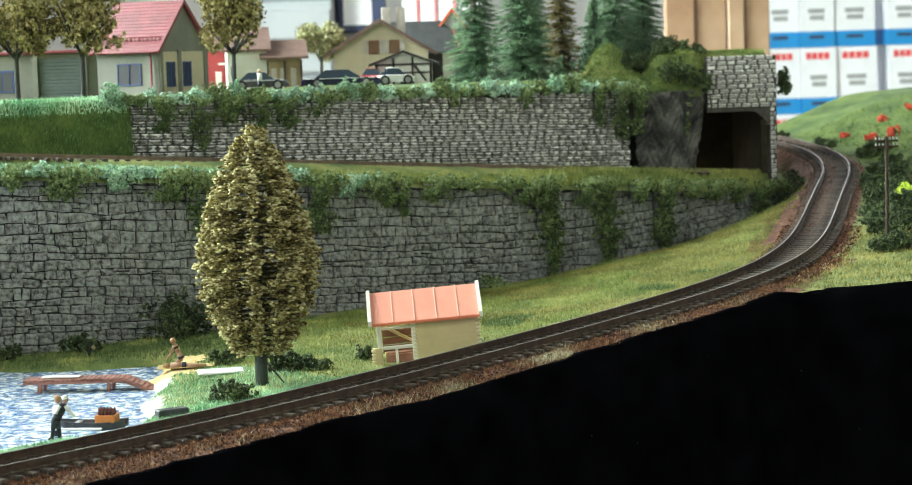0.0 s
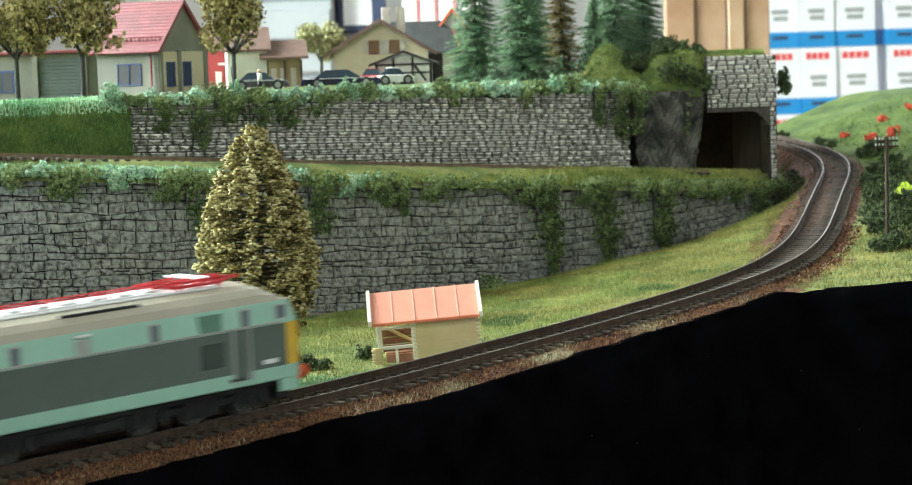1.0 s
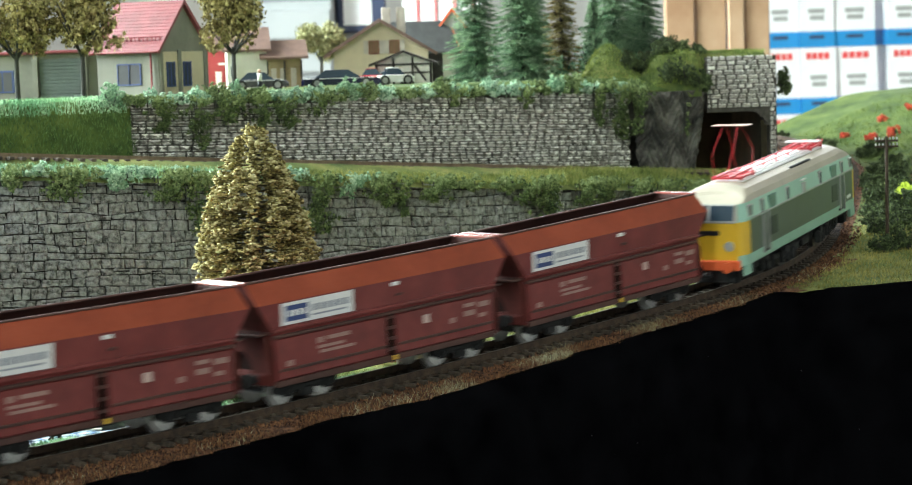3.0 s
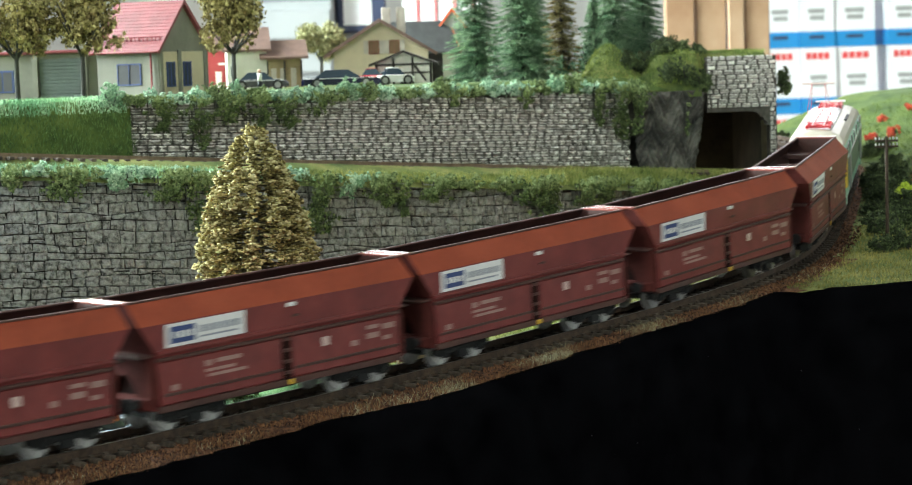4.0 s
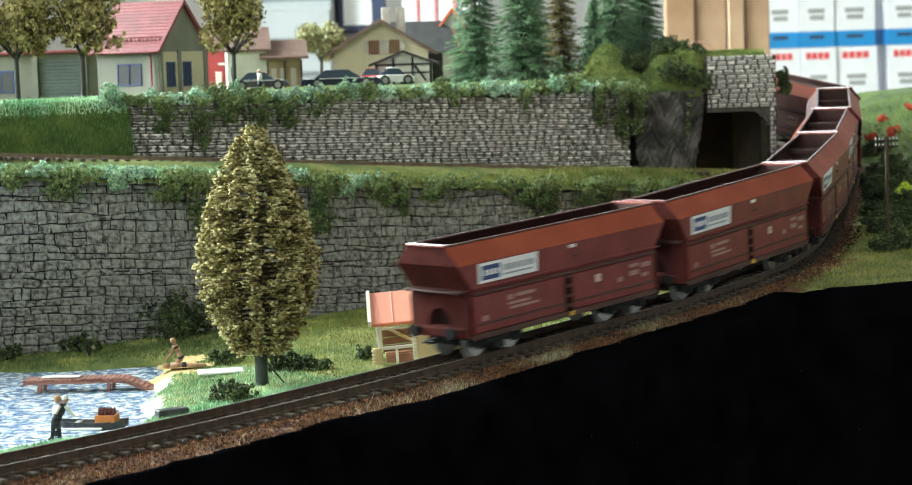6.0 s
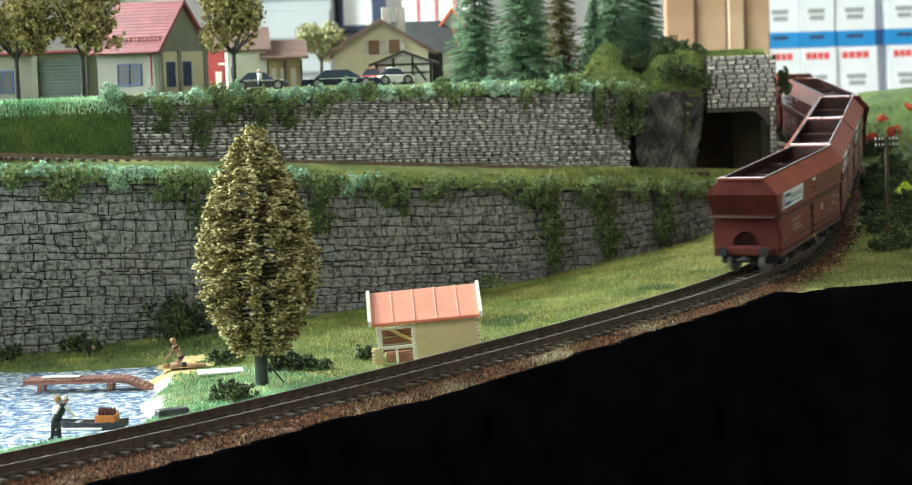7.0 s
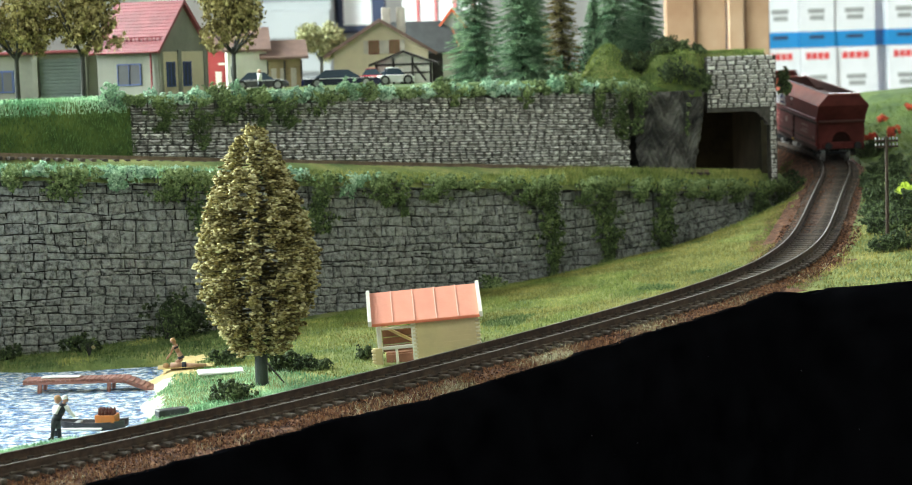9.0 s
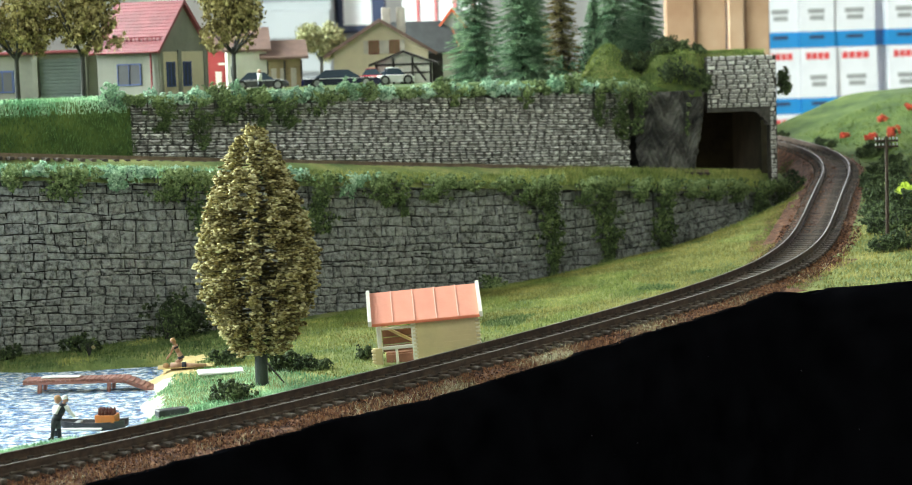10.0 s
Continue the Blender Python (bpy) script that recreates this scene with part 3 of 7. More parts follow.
def make_upper_track():
    t = thing("upper_track", "model railway track on a terrace leading into a tunnel", "railway track", kind="structure")
    ext = 300
    for off in (-8.45, 8.45):
        sh = Shape()
        rings = []
        for l in np.arange(-ext, 400, 20.0):
            b = UP_A + UP_T * l - UP_N * (24 + off)
            z = up_foot(b.x, b.y) + 0.9
            rings.append([(b.x + UP_N.x * w, b.y + UP_N.y * w, z + h) for w, h in ((-0.9, -3.4), (-0.4, -0.8), (-0.6, -0.5), (-0.45, 0), (0.45, 0), (0.6, -0.5), (0.4, -0.8), (0.9, -3.4))])
        sh.loft(rings)
        part("rail", sh, MAT["tan_rail"], t)
    sl = Shape().box(-1.25, 1.25, -14.6, 14.6, -1.6, 0, 0.3)
    me = sl.mesh("sleeper", MAT["sleeper"])
    for i in range(87):
        b = UP_A + UP_T * (-150 + 6.1 * i) - UP_N * 24
        ob = new("sleeper", me)
        ob.parent = t
        ob.matrix_basis = mp(b.x, b.y, up_foot(b.x, b.y) - 0.75, 0, 0, math.degrees(math.atan2(UP_T.y, UP_T.x)))


make_upper_track()

VILLAGE = 108.5


def up_head(x, y):
    t = (Vector((x, y)) - UP_A).dot(UP_T) / (UP_B - UP_A).length
    return 105.5 + t * (100.5 - 105.5)


def make_up_wall():
    a, b = UP_A, UP_B
    return build_wall("wall_upper", "dry-brushed grey stone wall between terrace and village", np.array([a.x, (a.x + b.x) / 2, b.x]), np.array([a.y, (a.y + b.y) / 2, b.y]), lambda x, y: up_foot(x, y) - 2, up_head, 3.15, (4.2, 8.2), [MAT["pale_stone"], MAT["drybrush"]], [MAT["pale_stone_rest"], MAT["drybrush"]], "stone", 0.05, lambda x, y, z: x > -90 and x < 60, relief=1.5, wavy=0.22, seed=8, gap=0.36, vary=0.08, core_mat="grey_mortar", brushed=True, tilt_at=lambda x: float(np.interp(x, [-171, 110], [8, -6])))


LATER.append(make_up_wall)

# village board: one sheet from the wall's head to behind the houses, with the grass bank on its open end
sh = Shape()
rings = []
for l in np.arange(-330, 420, 8.0):
    ring = []
    bank = l < 2
    for k in range(26):
        if bank:
            prof = [(-16, 0.0), (-13, 0.08), (-10, 0.3), (-7, 0.55), (-4, 0.75), (0, 0.9), (4, 0.98), (8, 1.0)]
        else:
            prof = [(1, 0.88), (2, 0.9), (3, 0.92), (4, 0.94), (6, 0.96), (8, 0.98), (11, 1.0), (14, 1.0)]
        if k < 8:
            w, f = prof[k]
        else:
            w, f = 14 + (k - 7) * 17, 1.0
        q = UP_A + UP_T * l + UP_N * w
        z0 = up_foot(q.x, q.y) - 4
        top = VILLAGE - (0 if bank else 1.0) * max(0, 1 - w / 14)
        if not bank and k < 7:
            z = up_head(q.x, q.y) - 0.5 + (VILLAGE - up_head(q.x, q.y)) * max(0, w - 1) / 13
        else:
            z = z0 + (top - z0) * f
        ring.append((q.x, q.y, z + 0.5 * noise.noise(Vector((q.x * 0.05, q.y * 0.05, 3)))))
    rings.append(ring)
sh.loft(rings, caps=False, closed=False)
tagged(part("village_ground", sh, MAT["hill"], smooth=True), "grassy village plateau ending in a bank", "ground", kind="structure")

# room: floor, walls with windows, ceiling
MAT["room"] = material("room_paint", [(0.5, 0.5, 0.48), (0.6, 0.6, 0.58)], 3, 0.9)
MAT["parquet"] = material("room_floor", [(0.1, 0.07, 0.045), (0.18, 0.12, 0.08)], 9, 0.5)


def room():
    x0, x1, y0, y1, z0, z1 = -1300, 2300, -1500, 4400, -900, 1650
    f = Shape().box(x0 - 100, x1 + 100, y0 - 100, y1 + 100, z0 - 60, z0)
    tagged(part("floor", f, MAT["parquet"]), "dark wooden room floor", "floor", kind="structure")
    c = Shape().box(x0 - 100, x1 + 100, y0 - 100, y1 + 100, z1, z1 + 60)
    tagged(part("ceiling", c, MAT["room"]), "plain white ceiling", "ceiling", kind="structure")

    def holed(name, axis, at, a0, a1, hole):
        s = Shape()
        h0, h1, b0, b1 = hole
        for u0, u1, w0, w1 in ((a0, h0, z0, z1), (h1, a1, z0, z1), (h0, h1, z0, b0), (h0, h1, b1, z1)):
            if axis == "x":
                s.box(at, at + 100, u0, u1, w0, w1)
            else:
                s.box(u0, u1, at, at + 100, w0, w1)
        tagged(part(name, s, MAT["room"]), "plain light room wall with a window opening", "wall", kind="structure")

    holed("wall_west", "x", x0 - 100, y0 - 100, y1 + 100, (770, 2070, 140, 1190))
    holed("wall_north", "y", y1, x0, x1, (-700, 1250, 480, 1500))
    holed("wall_south", "y", y0 - 100, x0, x1, (-1250, 0, 400, 1500))
    s = Shape().box(x1, x1 + 100, y0 - 100, y1 + 100, z0, z1)
    tagged(part("wall_east", s, MAT["room"]), "plain light room wall", "wall", kind="structure")


room()


# ---- train ----
def ride(s, half):
    """Pose of a vehicle whose bogies stand half before and behind s on the line."""
    a, b = line_at(s - half), line_at(s + half)
    t = (b - a).normalized()
    n = Vector((0, 0, 1)).cross(t).normalized()
    u = t.cross(n)
    m = Matrix((t, n, u)).transposed().to_4x4()
    m.translation = (a + b) / 2 * MM
    return m


def tail_at(t):
    return float(np.polyval([-0.0031957321, 0.082287516, -0.6372272, 0.16077064, 224.09959, -1056.9006], t))


PITCH, LOCO_AHEAD = 132.7, 166.5
TRAIN = []


def key_train():
    times = [i * 0.1 for i in range(101)]
    for ob, ahead, half, bogies in TRAIN:
        walk(ob, [(t, ride(tail_at(t) + ahead, half)) for t in times])
        for bg, u, wheels in bogies:
            rows = []
            for t in times:
                s = tail_at(t) + ahead
                here = ride(s, half).inverted() @ ride(s + u, 9)
                ang = math.degrees(math.atan2(here[1][0], here[0][0]))
                rows.append((t, mp(u, 0, 0, 0, 0, ang)))
            walk(bg, rows)
            for w in wheels:
                x0, r = w.matrix_basis.translation.x, w.matrix_basis.translation.z
                walk(w, [(i / 30, pose(x0, 0, r, 0, math.degrees((tail_at(i / 30) - tail_at(0)) * MM / r) % 360, 0)) for i in range(301)])


def wheelset(parent, u, r, mats, label):
    s = Shape()
    for y in (-8.3, 8.3):
        sg = 1 if y > 0 else -1
        s.tube((0, y - 1.4 * sg, 0), (0, y - 0.9 * sg, 0), r + 0.9, r + 0.9, 20)
        s.tube((0, y - 0.9 * sg, 0), (0, y + 1.2 * sg, 0), r, r - 0.15, 20)
        s.tube((0, y + 1.2 * sg, 0), (0, y + 1.7 * sg, 0), r * 0.45, r * 0.35, 10)
    s.tube((0, -8, 0), (0, 8, 0), 1.1, 1.1, 8)
    return part("wheelset", s, mats, parent, label, at=mp(u, 0, r))


MAT["mint"] = material("mint_paint", shades((0.31, 0.55, 0.45), 0.92, 1.06), 40, 0.38)
MAT["dark_green"] = material("dark_green_paint", shades((0.075, 0.11, 0.092), 0.9, 1.1), 40, 0.38)
MAT["cream"] = material("cream_roof_paint", shades((0.43, 0.395, 0.32), 0.88, 1.06), 40, 0.5)
MAT["yellow"] = material("yellow_paint", shades((0.75, 0.47, 0.03), 0.92, 1.05), 40, 0.38)
MAT["orange"] = material("orange_red_paint", shades((0.75, 0.13, 0.04), 0.9, 1.05), 40, 0.4)
MAT["glass"] = material("window_glass", shades((0.03, 0.05, 0.07), 0.9, 1.1), 40, 0.06)
MAT["pale_glass"] = material("pale_grey_glass", shades((0.12, 0.15, 0.18), 0.9, 1.1), 40, 0.12)
MAT["grey_trim"] = material("grey_trim", shades((0.35, 0.36, 0.35), 0.9, 1.1), 80, 0.45)
MAT["grille"] = material("green_grille", shades((0.1, 0.22, 0.17), 0.85, 1.1), 900, 0.5)
MAT["dark_grille"] = material("dark_grille", shades((0.025, 0.045, 0.035), 0.85, 1.1), 900, 0.5)
MAT["red_steel"] = material("red_pantograph", shades((0.55, 0.03, 0.04), 0.85, 1.1), 80, 0.4)
MAT["white_steel"] = material("white_roof_gear", shades((0.75, 0.75, 0.77), 0.9, 1.05), 80, 0.4)
MAT["under"] = material("black_running_gear", shades((0.016, 0.017, 0.018), 0.7, 1.5), 300, 0.75, spec=0.3)
MAT["wheel"] = material("bright_wheel", [(0.26, 0.26, 0.26), (0.46, 0.46, 0.46)], 200, 0.32, 0.8)
MAT["dark_wheel"] = material("dark_wheel", [(0.04, 0.04, 0.04), (0.11, 0.108, 0.105)], 200, 0.45, 0.6)
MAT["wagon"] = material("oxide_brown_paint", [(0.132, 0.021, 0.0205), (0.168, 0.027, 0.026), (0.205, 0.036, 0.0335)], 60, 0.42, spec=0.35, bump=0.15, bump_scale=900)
# lighter copy of the oxide brown: light on the upper slopes is in the colour
MAT["wagon_light"] = material("lit_oxide_paint", [(0.23, 0.044, 0.02), (0.282, 0.0545, 0.025), (0.325, 0.068, 0.032)], 60, 0.6, spec=0.2, bump=0.15, bump_scale=900)
# matt, darker copy of the oxide brown: shade on the wagon ends painted in
MAT["wagon_end"] = material("shaded_matt_oxide_end", [(0.06, 0.016, 0.014), (0.085, 0.021, 0.019), (0.11, 0.028, 0.025)], 60, 0.85, spec=0.1, bump=0.2, bump_scale=900)
MAT["rim_gloss"] = material("glossy_oxide_rim", [(0.2, 0.06, 0.05), (0.28, 0.09, 0.075)], 60, 0.22, spec=0.8)
# inside coloured much darker, standing for the shade down in the hopper
MAT["wagon_in"] = material("shaded_wagon_inside", [(0.03, 0.01, 0.008), (0.065, 0.02, 0.015)], 80, 0.7)
MAT["wagon_dark"] = material("dark_oxide_paint", [(0.045, 0.016, 0.013), (0.075, 0.026, 0.02)], 80, 0.6)
# near-black brown that stands for shade in gaps and openings
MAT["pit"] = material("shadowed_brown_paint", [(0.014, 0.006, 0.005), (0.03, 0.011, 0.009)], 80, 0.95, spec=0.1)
MAT["white_print"] = material("white_print", shades((0.8, 0.81, 0.82), 0.93, 1.04), 60, 0.5)
MAT["blue_print"] = material("blue_print", shades((0.03, 0.06, 0.2), 0.9, 1.1), 60, 0.5)
MAT["grey_print"] = material("grey_print", shades((0.3, 0.33, 0.4), 0.9, 1.1), 60, 0.5)
MAT["pale_pink_print"] = material("pale_pink_print", shades((0.6, 0.45, 0.42), 0.93, 1.05), 60, 0.5)
MAT["pink_print"] = material("faint_print", shades((0.33, 0.2, 0.18), 0.9, 1.1), 60, 0.5)


def bogie(parent, u, axles, r, frame_z, deep, mats, wheel_label):
    b = part("bogie", Shape(), MAT["under"], parent, "black bogie", at=mp(u, 0, 0))
    s = Shape()
    span = max(axles)
    for y in (-1, 1):
        s.box(-span - 5, span + 5, y * 11.5 - 1.2, y * 11.5 + 1.2, frame_z, frame_z + 2.6, 0.5)
        for a in axles:
            s.box(a - 2.2, a + 2.2, y * 12.6 - 1.0, y * 12.6 + 1.0, r - 2.0, r + 2.4, 0.5)
            s.tube((a, y * 13.4, r), (a, y * 14.2, r), 1.4, 1.2, 10)
            for q in (-3.4, 3.4):
                s.tube((a + q, y * 12.4, r - 1.0), (a + q, y * 12.4, r + 2.8), 0.9, 0.9, 8)
        if len(axles) > 2:
            for a in axles:
                s.box(a - 3.0, a + 3.0, y * 12.7 - 0.9, y * 12.7 + 0.9, r + 1.6, r + 4.6, 0.5)
                s.box(a - 1.2, a + 1.2, y * 13.6 - 0.5, y * 13.6 + 0.5, r - 3.4, r - 0.6, 0.3)
            for a in (-16, -6, 6, 16):
                s.tube((a, y * 13.0, 3.2), (a, y * 13.0, 9.0), 1.2, 1.2, 10)
            s.box(-span - 8, -span - 4, y * 12.5 - 1.5, y * 12.5 + 1.5, 3.2, 9, 0.5)
            s.box(span + 4, span + 8, y * 12.5 - 1.5, y * 12.5 + 1.5, 3.2, 9, 0.5)
        s.box(-span * 0.35, span * 0.35, y * 12.2 - 0.9, y * 12.2 + 0.9, frame_z - 2.4, frame_z + 1, 0.4)
    s.box(-3, 3, -11, 11, frame_z + 0.2, frame_z + 2.6, 0.5)
    for x in (-span - 4, span + 4):
        s.box(x - 0.8, x + 0.8, -11, 11, frame_z, frame_z + 2.0, 0.3)
    b.data = s.mesh("bogie", mats)
    ws = [wheelset(b, a, r, MAT["wheel"] if len(axles) < 3 else MAT["dark_wheel"], wheel_label) for a in axles]
    return b, u, ws


def buffers(parent, u, z, sg, mats):
    for y in (-10, 10):
        s = Shape()
        s.tube((u - 4 * sg, y, z), (u - 0.8 * sg, y, z), 1.5, 1.2, 10)
        s.tube((u - 0.8 * sg, y, z), (u, y, z), 2.5, 2.4, 14)
        part("buffer", s, mats, parent)
    s = Shape().box(min(u - 5 * sg, u + 1.5 * sg), max(u - 5 * sg, u + 1.5 * sg), -1.2, 1.2, z - 4.5, z - 2.5, 0.4)
    s.box(min(u, u + 2 * sg), max(u, u + 2 * sg), -3.2, 3.2, z - 4.2, z - 3.0, 0.3)
    part("coupling", s, MAT["under"], parent)


def loco():
    t = thing("electric_locomotive", "mint and dark green electric locomotive with yellow ends, red pantographs", "locomotive")
    half = [(16.3, 11.2), (16.8, 11.8), (17.0, 16.3), (17.0, 31.4), (16.9, 32.6), (15.9, 39.6), (15.0, 42.3), (12.2, 44.4), (8.0, 45.7), (3.0, 46.3)]
    n = len(half)

    def ring(u, wide, low, sg):
        out = []
        for y, z in half:
            rake = max(0, z - 31) * 0.34 if abs(u) > 80 else 0
            if z > 39:
                rake += (z - 39) * low
                z = 39 + (z - 39) * (1 - 0.55 * low)
            out.append((y * wide, z, rake))
        left = [(u - sg * r, -y, z) for y, z, r in out]
        right = [(u - sg * r, y, z) for y, z, r in reversed(out)]
        return left + right

    rings = [ring(-94, 0.8, 1, -1), ring(-93, 0.9, 0.9, -1), ring(-90.5, 0.965, 0.65, -1), ring(-86, 1, 0.3, -1), ring(-76, 1, 0, 0)]
    rings += [ring(76, 1, 0, 0), ring(86, 1, 0.3, 1), ring(90.5, 0.965, 0.65, 1), ring(93, 0.9, 0.9, 1), ring(94, 0.8, 1, 1)]
    m = 2 * n
    s = Shape()
    for r in rings:
        s.v += r
    band = [0, 0, 1, 0, 0, 2, 2, 2, 2]
    for j in range(len(rings) - 1):
        for i in range(m):
            a, b = j * m + i, j * m + (i + 1) % m
            q = min(i, m - 2 - i)
            k = 2 if i == n - 1 else (4 if i == m - 1 else band[q])
            if (j < 3 or j > 5) and q == 2 and i != m - 1:
                k = 3
            s.f.append((a, a + m, b + m, b))
            s.k.append(k)
    for j, flip in ((0, False), (len(rings) - 1, True)):
        for i in range(n - 1):
            a, b = j * m + i, j * m + i + 1
            c, d = j * m + m - 2 - i, j * m + m - 1 - i
            f = (a, b, c, d)
            s.f.append(f[::-1] if flip else f)
            s.k.append(5 if i < 1 else (3 if i < 3 else 2))
    body = part("body", s, [MAT["mint"], MAT["dark_green"], MAT["cream"], MAT["yellow"], MAT["under"], MAT["orange"]], t, "mint body with dark green band and cream roof")
    for y in (-1, 1):
        def side(name, u, w, z, h, mt, proud=0.35, label="", c=0.15):
            q = 17.0 if z < 32 else 17.0 - (z - 32.6) * 0.145
            part(name, Shape().box(u - w / 2, u + w / 2, min(y * (q - 1.2), y * (q + proud)), max(y * (q - 1.2), y * (q + proud)), z - h / 2, z + h / 2, c), mt, body, label)
        for u in (-84, 84):
            side("cab_window", u, 5.2, 35.6, 5.4, MAT["grey_trim"], 0.3)
            side("cab_window_pane", u, 4.2, 35.6, 4.4, MAT["pale_glass"], 0.45)
        for u in (-66.5, -27, 28, 67.5):
            side("side_window", u, 4.4, 35.2, 6.6, MAT["grey_trim"], 0.3)
            side("side_window_pane", u, 3.2, 35.2, 5.4, MAT["pale_glass"], 0.5)
        side("round_hatch", -1, 5.2, 34.6, 4.8, MAT["grey_trim"], 0.5)
        side("hatch_hood", -1, 6.0, 38.2, 0.8, MAT["white_steel"], 1.0)
        for u in (-51, 52):
            side("vent_grille", u, 10, 35.0, 6.8, MAT["grille"], 0.3)
            side("lower_grille", u, 10, 24.0, 8.6, MAT["dark_grille"], 0.3)
        for d in (-63.5, 65):
            side("cab_door", d, 5.6, 22.4, 17.6, MAT["dark_green"], 0.3)
            for e in (-3.7, 3.7):
                side("handrail", d + e, 0.7, 22.4, 18, MAT["grey_trim"], 0.9, c=0.1)
        side("number_plate", 78, 6.5, 18.6, 1.6, MAT["white_print"], 0.35)
        side("door_step", -63, 5.2, 14.2, 1.1, MAT["under"], 0.5)
        side("door_step", 62, 5.2, 14.2, 1.1, MAT["under"], 0.5)
        side("trim_line", 0, 168, 32.0, 0.7, MAT["grey_trim"], 0.3, c=0.1)
    for sg in (-1, 1):
        # windscreens lie on the raked front
        fr = Shape().box(-0.6, 0.6, -12.4, 12.4, -4.3, 4.3, 0.3)
        part("windscreen_frame", fr, MAT["grey_trim"], body, at=mp(sg * 92.6, 0, 35.2, 0, -19 * sg, 0))
        for y in (-6.2, 6.2):
            w = Shape().box(-0.9, 0.9, y - 5.5, y + 5.5, -3.5, 3.5, 0.2)
            part("windscreen", w, MAT["glass"], body, at=mp(sg * 92.6, 0, 35.2, 0, -19 * sg, 0))
        for y in (-1, 1):
            part("skirt_corner", Shape().box(min(sg * 83, sg * 91.5), max(sg * 83, sg * 91.5), min(y * 14.6, y * 16.4), max(y * 14.6, y * 16.4), 6.8, 11.6, 0.4), MAT["mint"], body, "mint skirt corner")
        part("nose_band", Shape().box(min(sg * 93, sg * 94.5), max(sg * 93, sg * 94.5), -13, 13, 31.0, 32.0, 0.2), MAT["grey_trim"], body)
        part("nose_grille", Shape().box(min(sg * 93.5, sg * 94.4), max(sg * 93.5, sg * 94.4), -5, 5, 25.4, 27.6, 0.2), MAT["under"], body)
        for y in (-9.5, 9.5):
            lamp = Shape().tube((sg * 93.2, y, 20.5), (sg * 95.0, y, 20.5), 2.5, 2.2, 14)
            part("headlight", lamp, MAT["grey_trim"], body, "round chrome headlight")
        bb = Shape().box(sg * 94 - 1.6, sg * 94 + 1.6, -14.5, 14.5, 9.5, 14.2, 0.6)
        part("buffer_beam", bb, MAT["orange"], t, "orange-red buffer beam")
        buffers(t, sg * 100, 11.6, sg, MAT["orange"])
    # roof gear
    g = Shape()
    g.box(-66, 66, -7.5, 7.5, 45.6, 46.7, 0.5)
    g.box(-42, 40, -6.0, 6.0, 46.5, 47.2, 0.4)
    for u in range(-40, 44, 11):
        g.box(u - 3, u + 3, -4.5, 4.5, 47, 48.0, 0.4)
    part("roof_hatch", g, MAT["white_steel"], t, "white roof hatches")
    part("roof_slot", Shape().box(-6, 26, -12.6, -11.0, 44.2, 45.2, 0.2), MAT["under"], t)
    w = Shape()
    for y in (-3, 3):
        w.tube((-58, y, 48.9), (58, y, 48.9), 0.28, 0.28, 6)
    for u in (-38, -20, 0, 20, 38):
        w.tube((u, -3, 47), (u, -3, 49), 0.6, 0.6, 6)
        w.tube((u, 3, 47), (u, 3, 49), 0.6, 0.6, 6)
    part("roof_cable", w, MAT["red_steel"], t, "red roof conductor")
    for u, high in ((56, 0), (-56, 1)):
        b = Shape()
        for y in (-6.5, 6.5):
            b.tube((u - 11, y, 47.9), (u + 11, y, 47.9), 0.6, 0.6, 6)
        for x in (-11, 11):
            b.tube((u + x, -6.5, 47.9), (u + x, 6.5, 47.9), 0.6, 0.6, 6)
            for y in (-6.5, 6.5):
                b.tube((u + x * 0.8, y, 45.2), (u + x * 0.8, y, 47.8), 0.9, 0.7, 8)
        for x in (-6, 0, 6):
            b.tube((u + x, -6.5, 48.3), (u + x, 6.5, 48.3), 0.5, 0.5, 6)
        for y in (-1, 1):
            b.tube((u - 11, -6.5 * y, 48.4), (u + 11, 6.5 * y, 48.4), 0.5, 0.5, 6)
            b.tube((u - 17, 3.2 * y, 48.7), (u + 17, 3.2 * y, 49.0), 0.55, 0.55, 6)
        knee, head = ((15, 59), 71) if high else ((19, 49.0), 50.0)
        p = part("pantograph", b, MAT["red_steel"], t, "raised red pantograph" if high else "folded red pantograph")
        w0 = 0.14 if high else 0.38
        for y in (-6, 6):
            for sg in (-1, 1):
                k3 = (u + sg * knee[0], y * 0.85, knee[1])
                part("lower_arm", Shape().tube((u + sg * 9, y, 48), k3, w0, w0, 5), MAT["red_steel"], p)
                part("upper_arm", Shape().tube(k3, (u + sg * 2, y * 0.6, head), w0, w0, 5), MAT["red_steel"], p)
        c = Shape()
        for x in (-2, 2):
            c.box(u + x - 0.4, u + x + 0.4, -9, 9, head, head + (0.5 if high else 0.7), 0.15)
        part("contact_strip", c, MAT["pale_pink_print"] if high else MAT["white_steel"], p, "pale contact strip")
    # underframe
    q = Shape().box(-84, 84, -13, 13, 8.5, 10.6, 0.5)
    q.box(-17, 19, -12.5, 12.5, 3.6, 9, 0.8)
    q.box(-14, -2, -14, 14, 4.4, 8.4, 0.8)
    q.box(2, 14, -14, 14, 4.4, 8.4, 0.8)
    part("underframe", q, MAT["under"], t, "black underframe with equipment boxes")
    for sg in (-1, 1):
        q = Shape()
        q.box(sg * 88 - 3, sg * 88 + 3, -12, 12, 3, 9.6, 0.6)
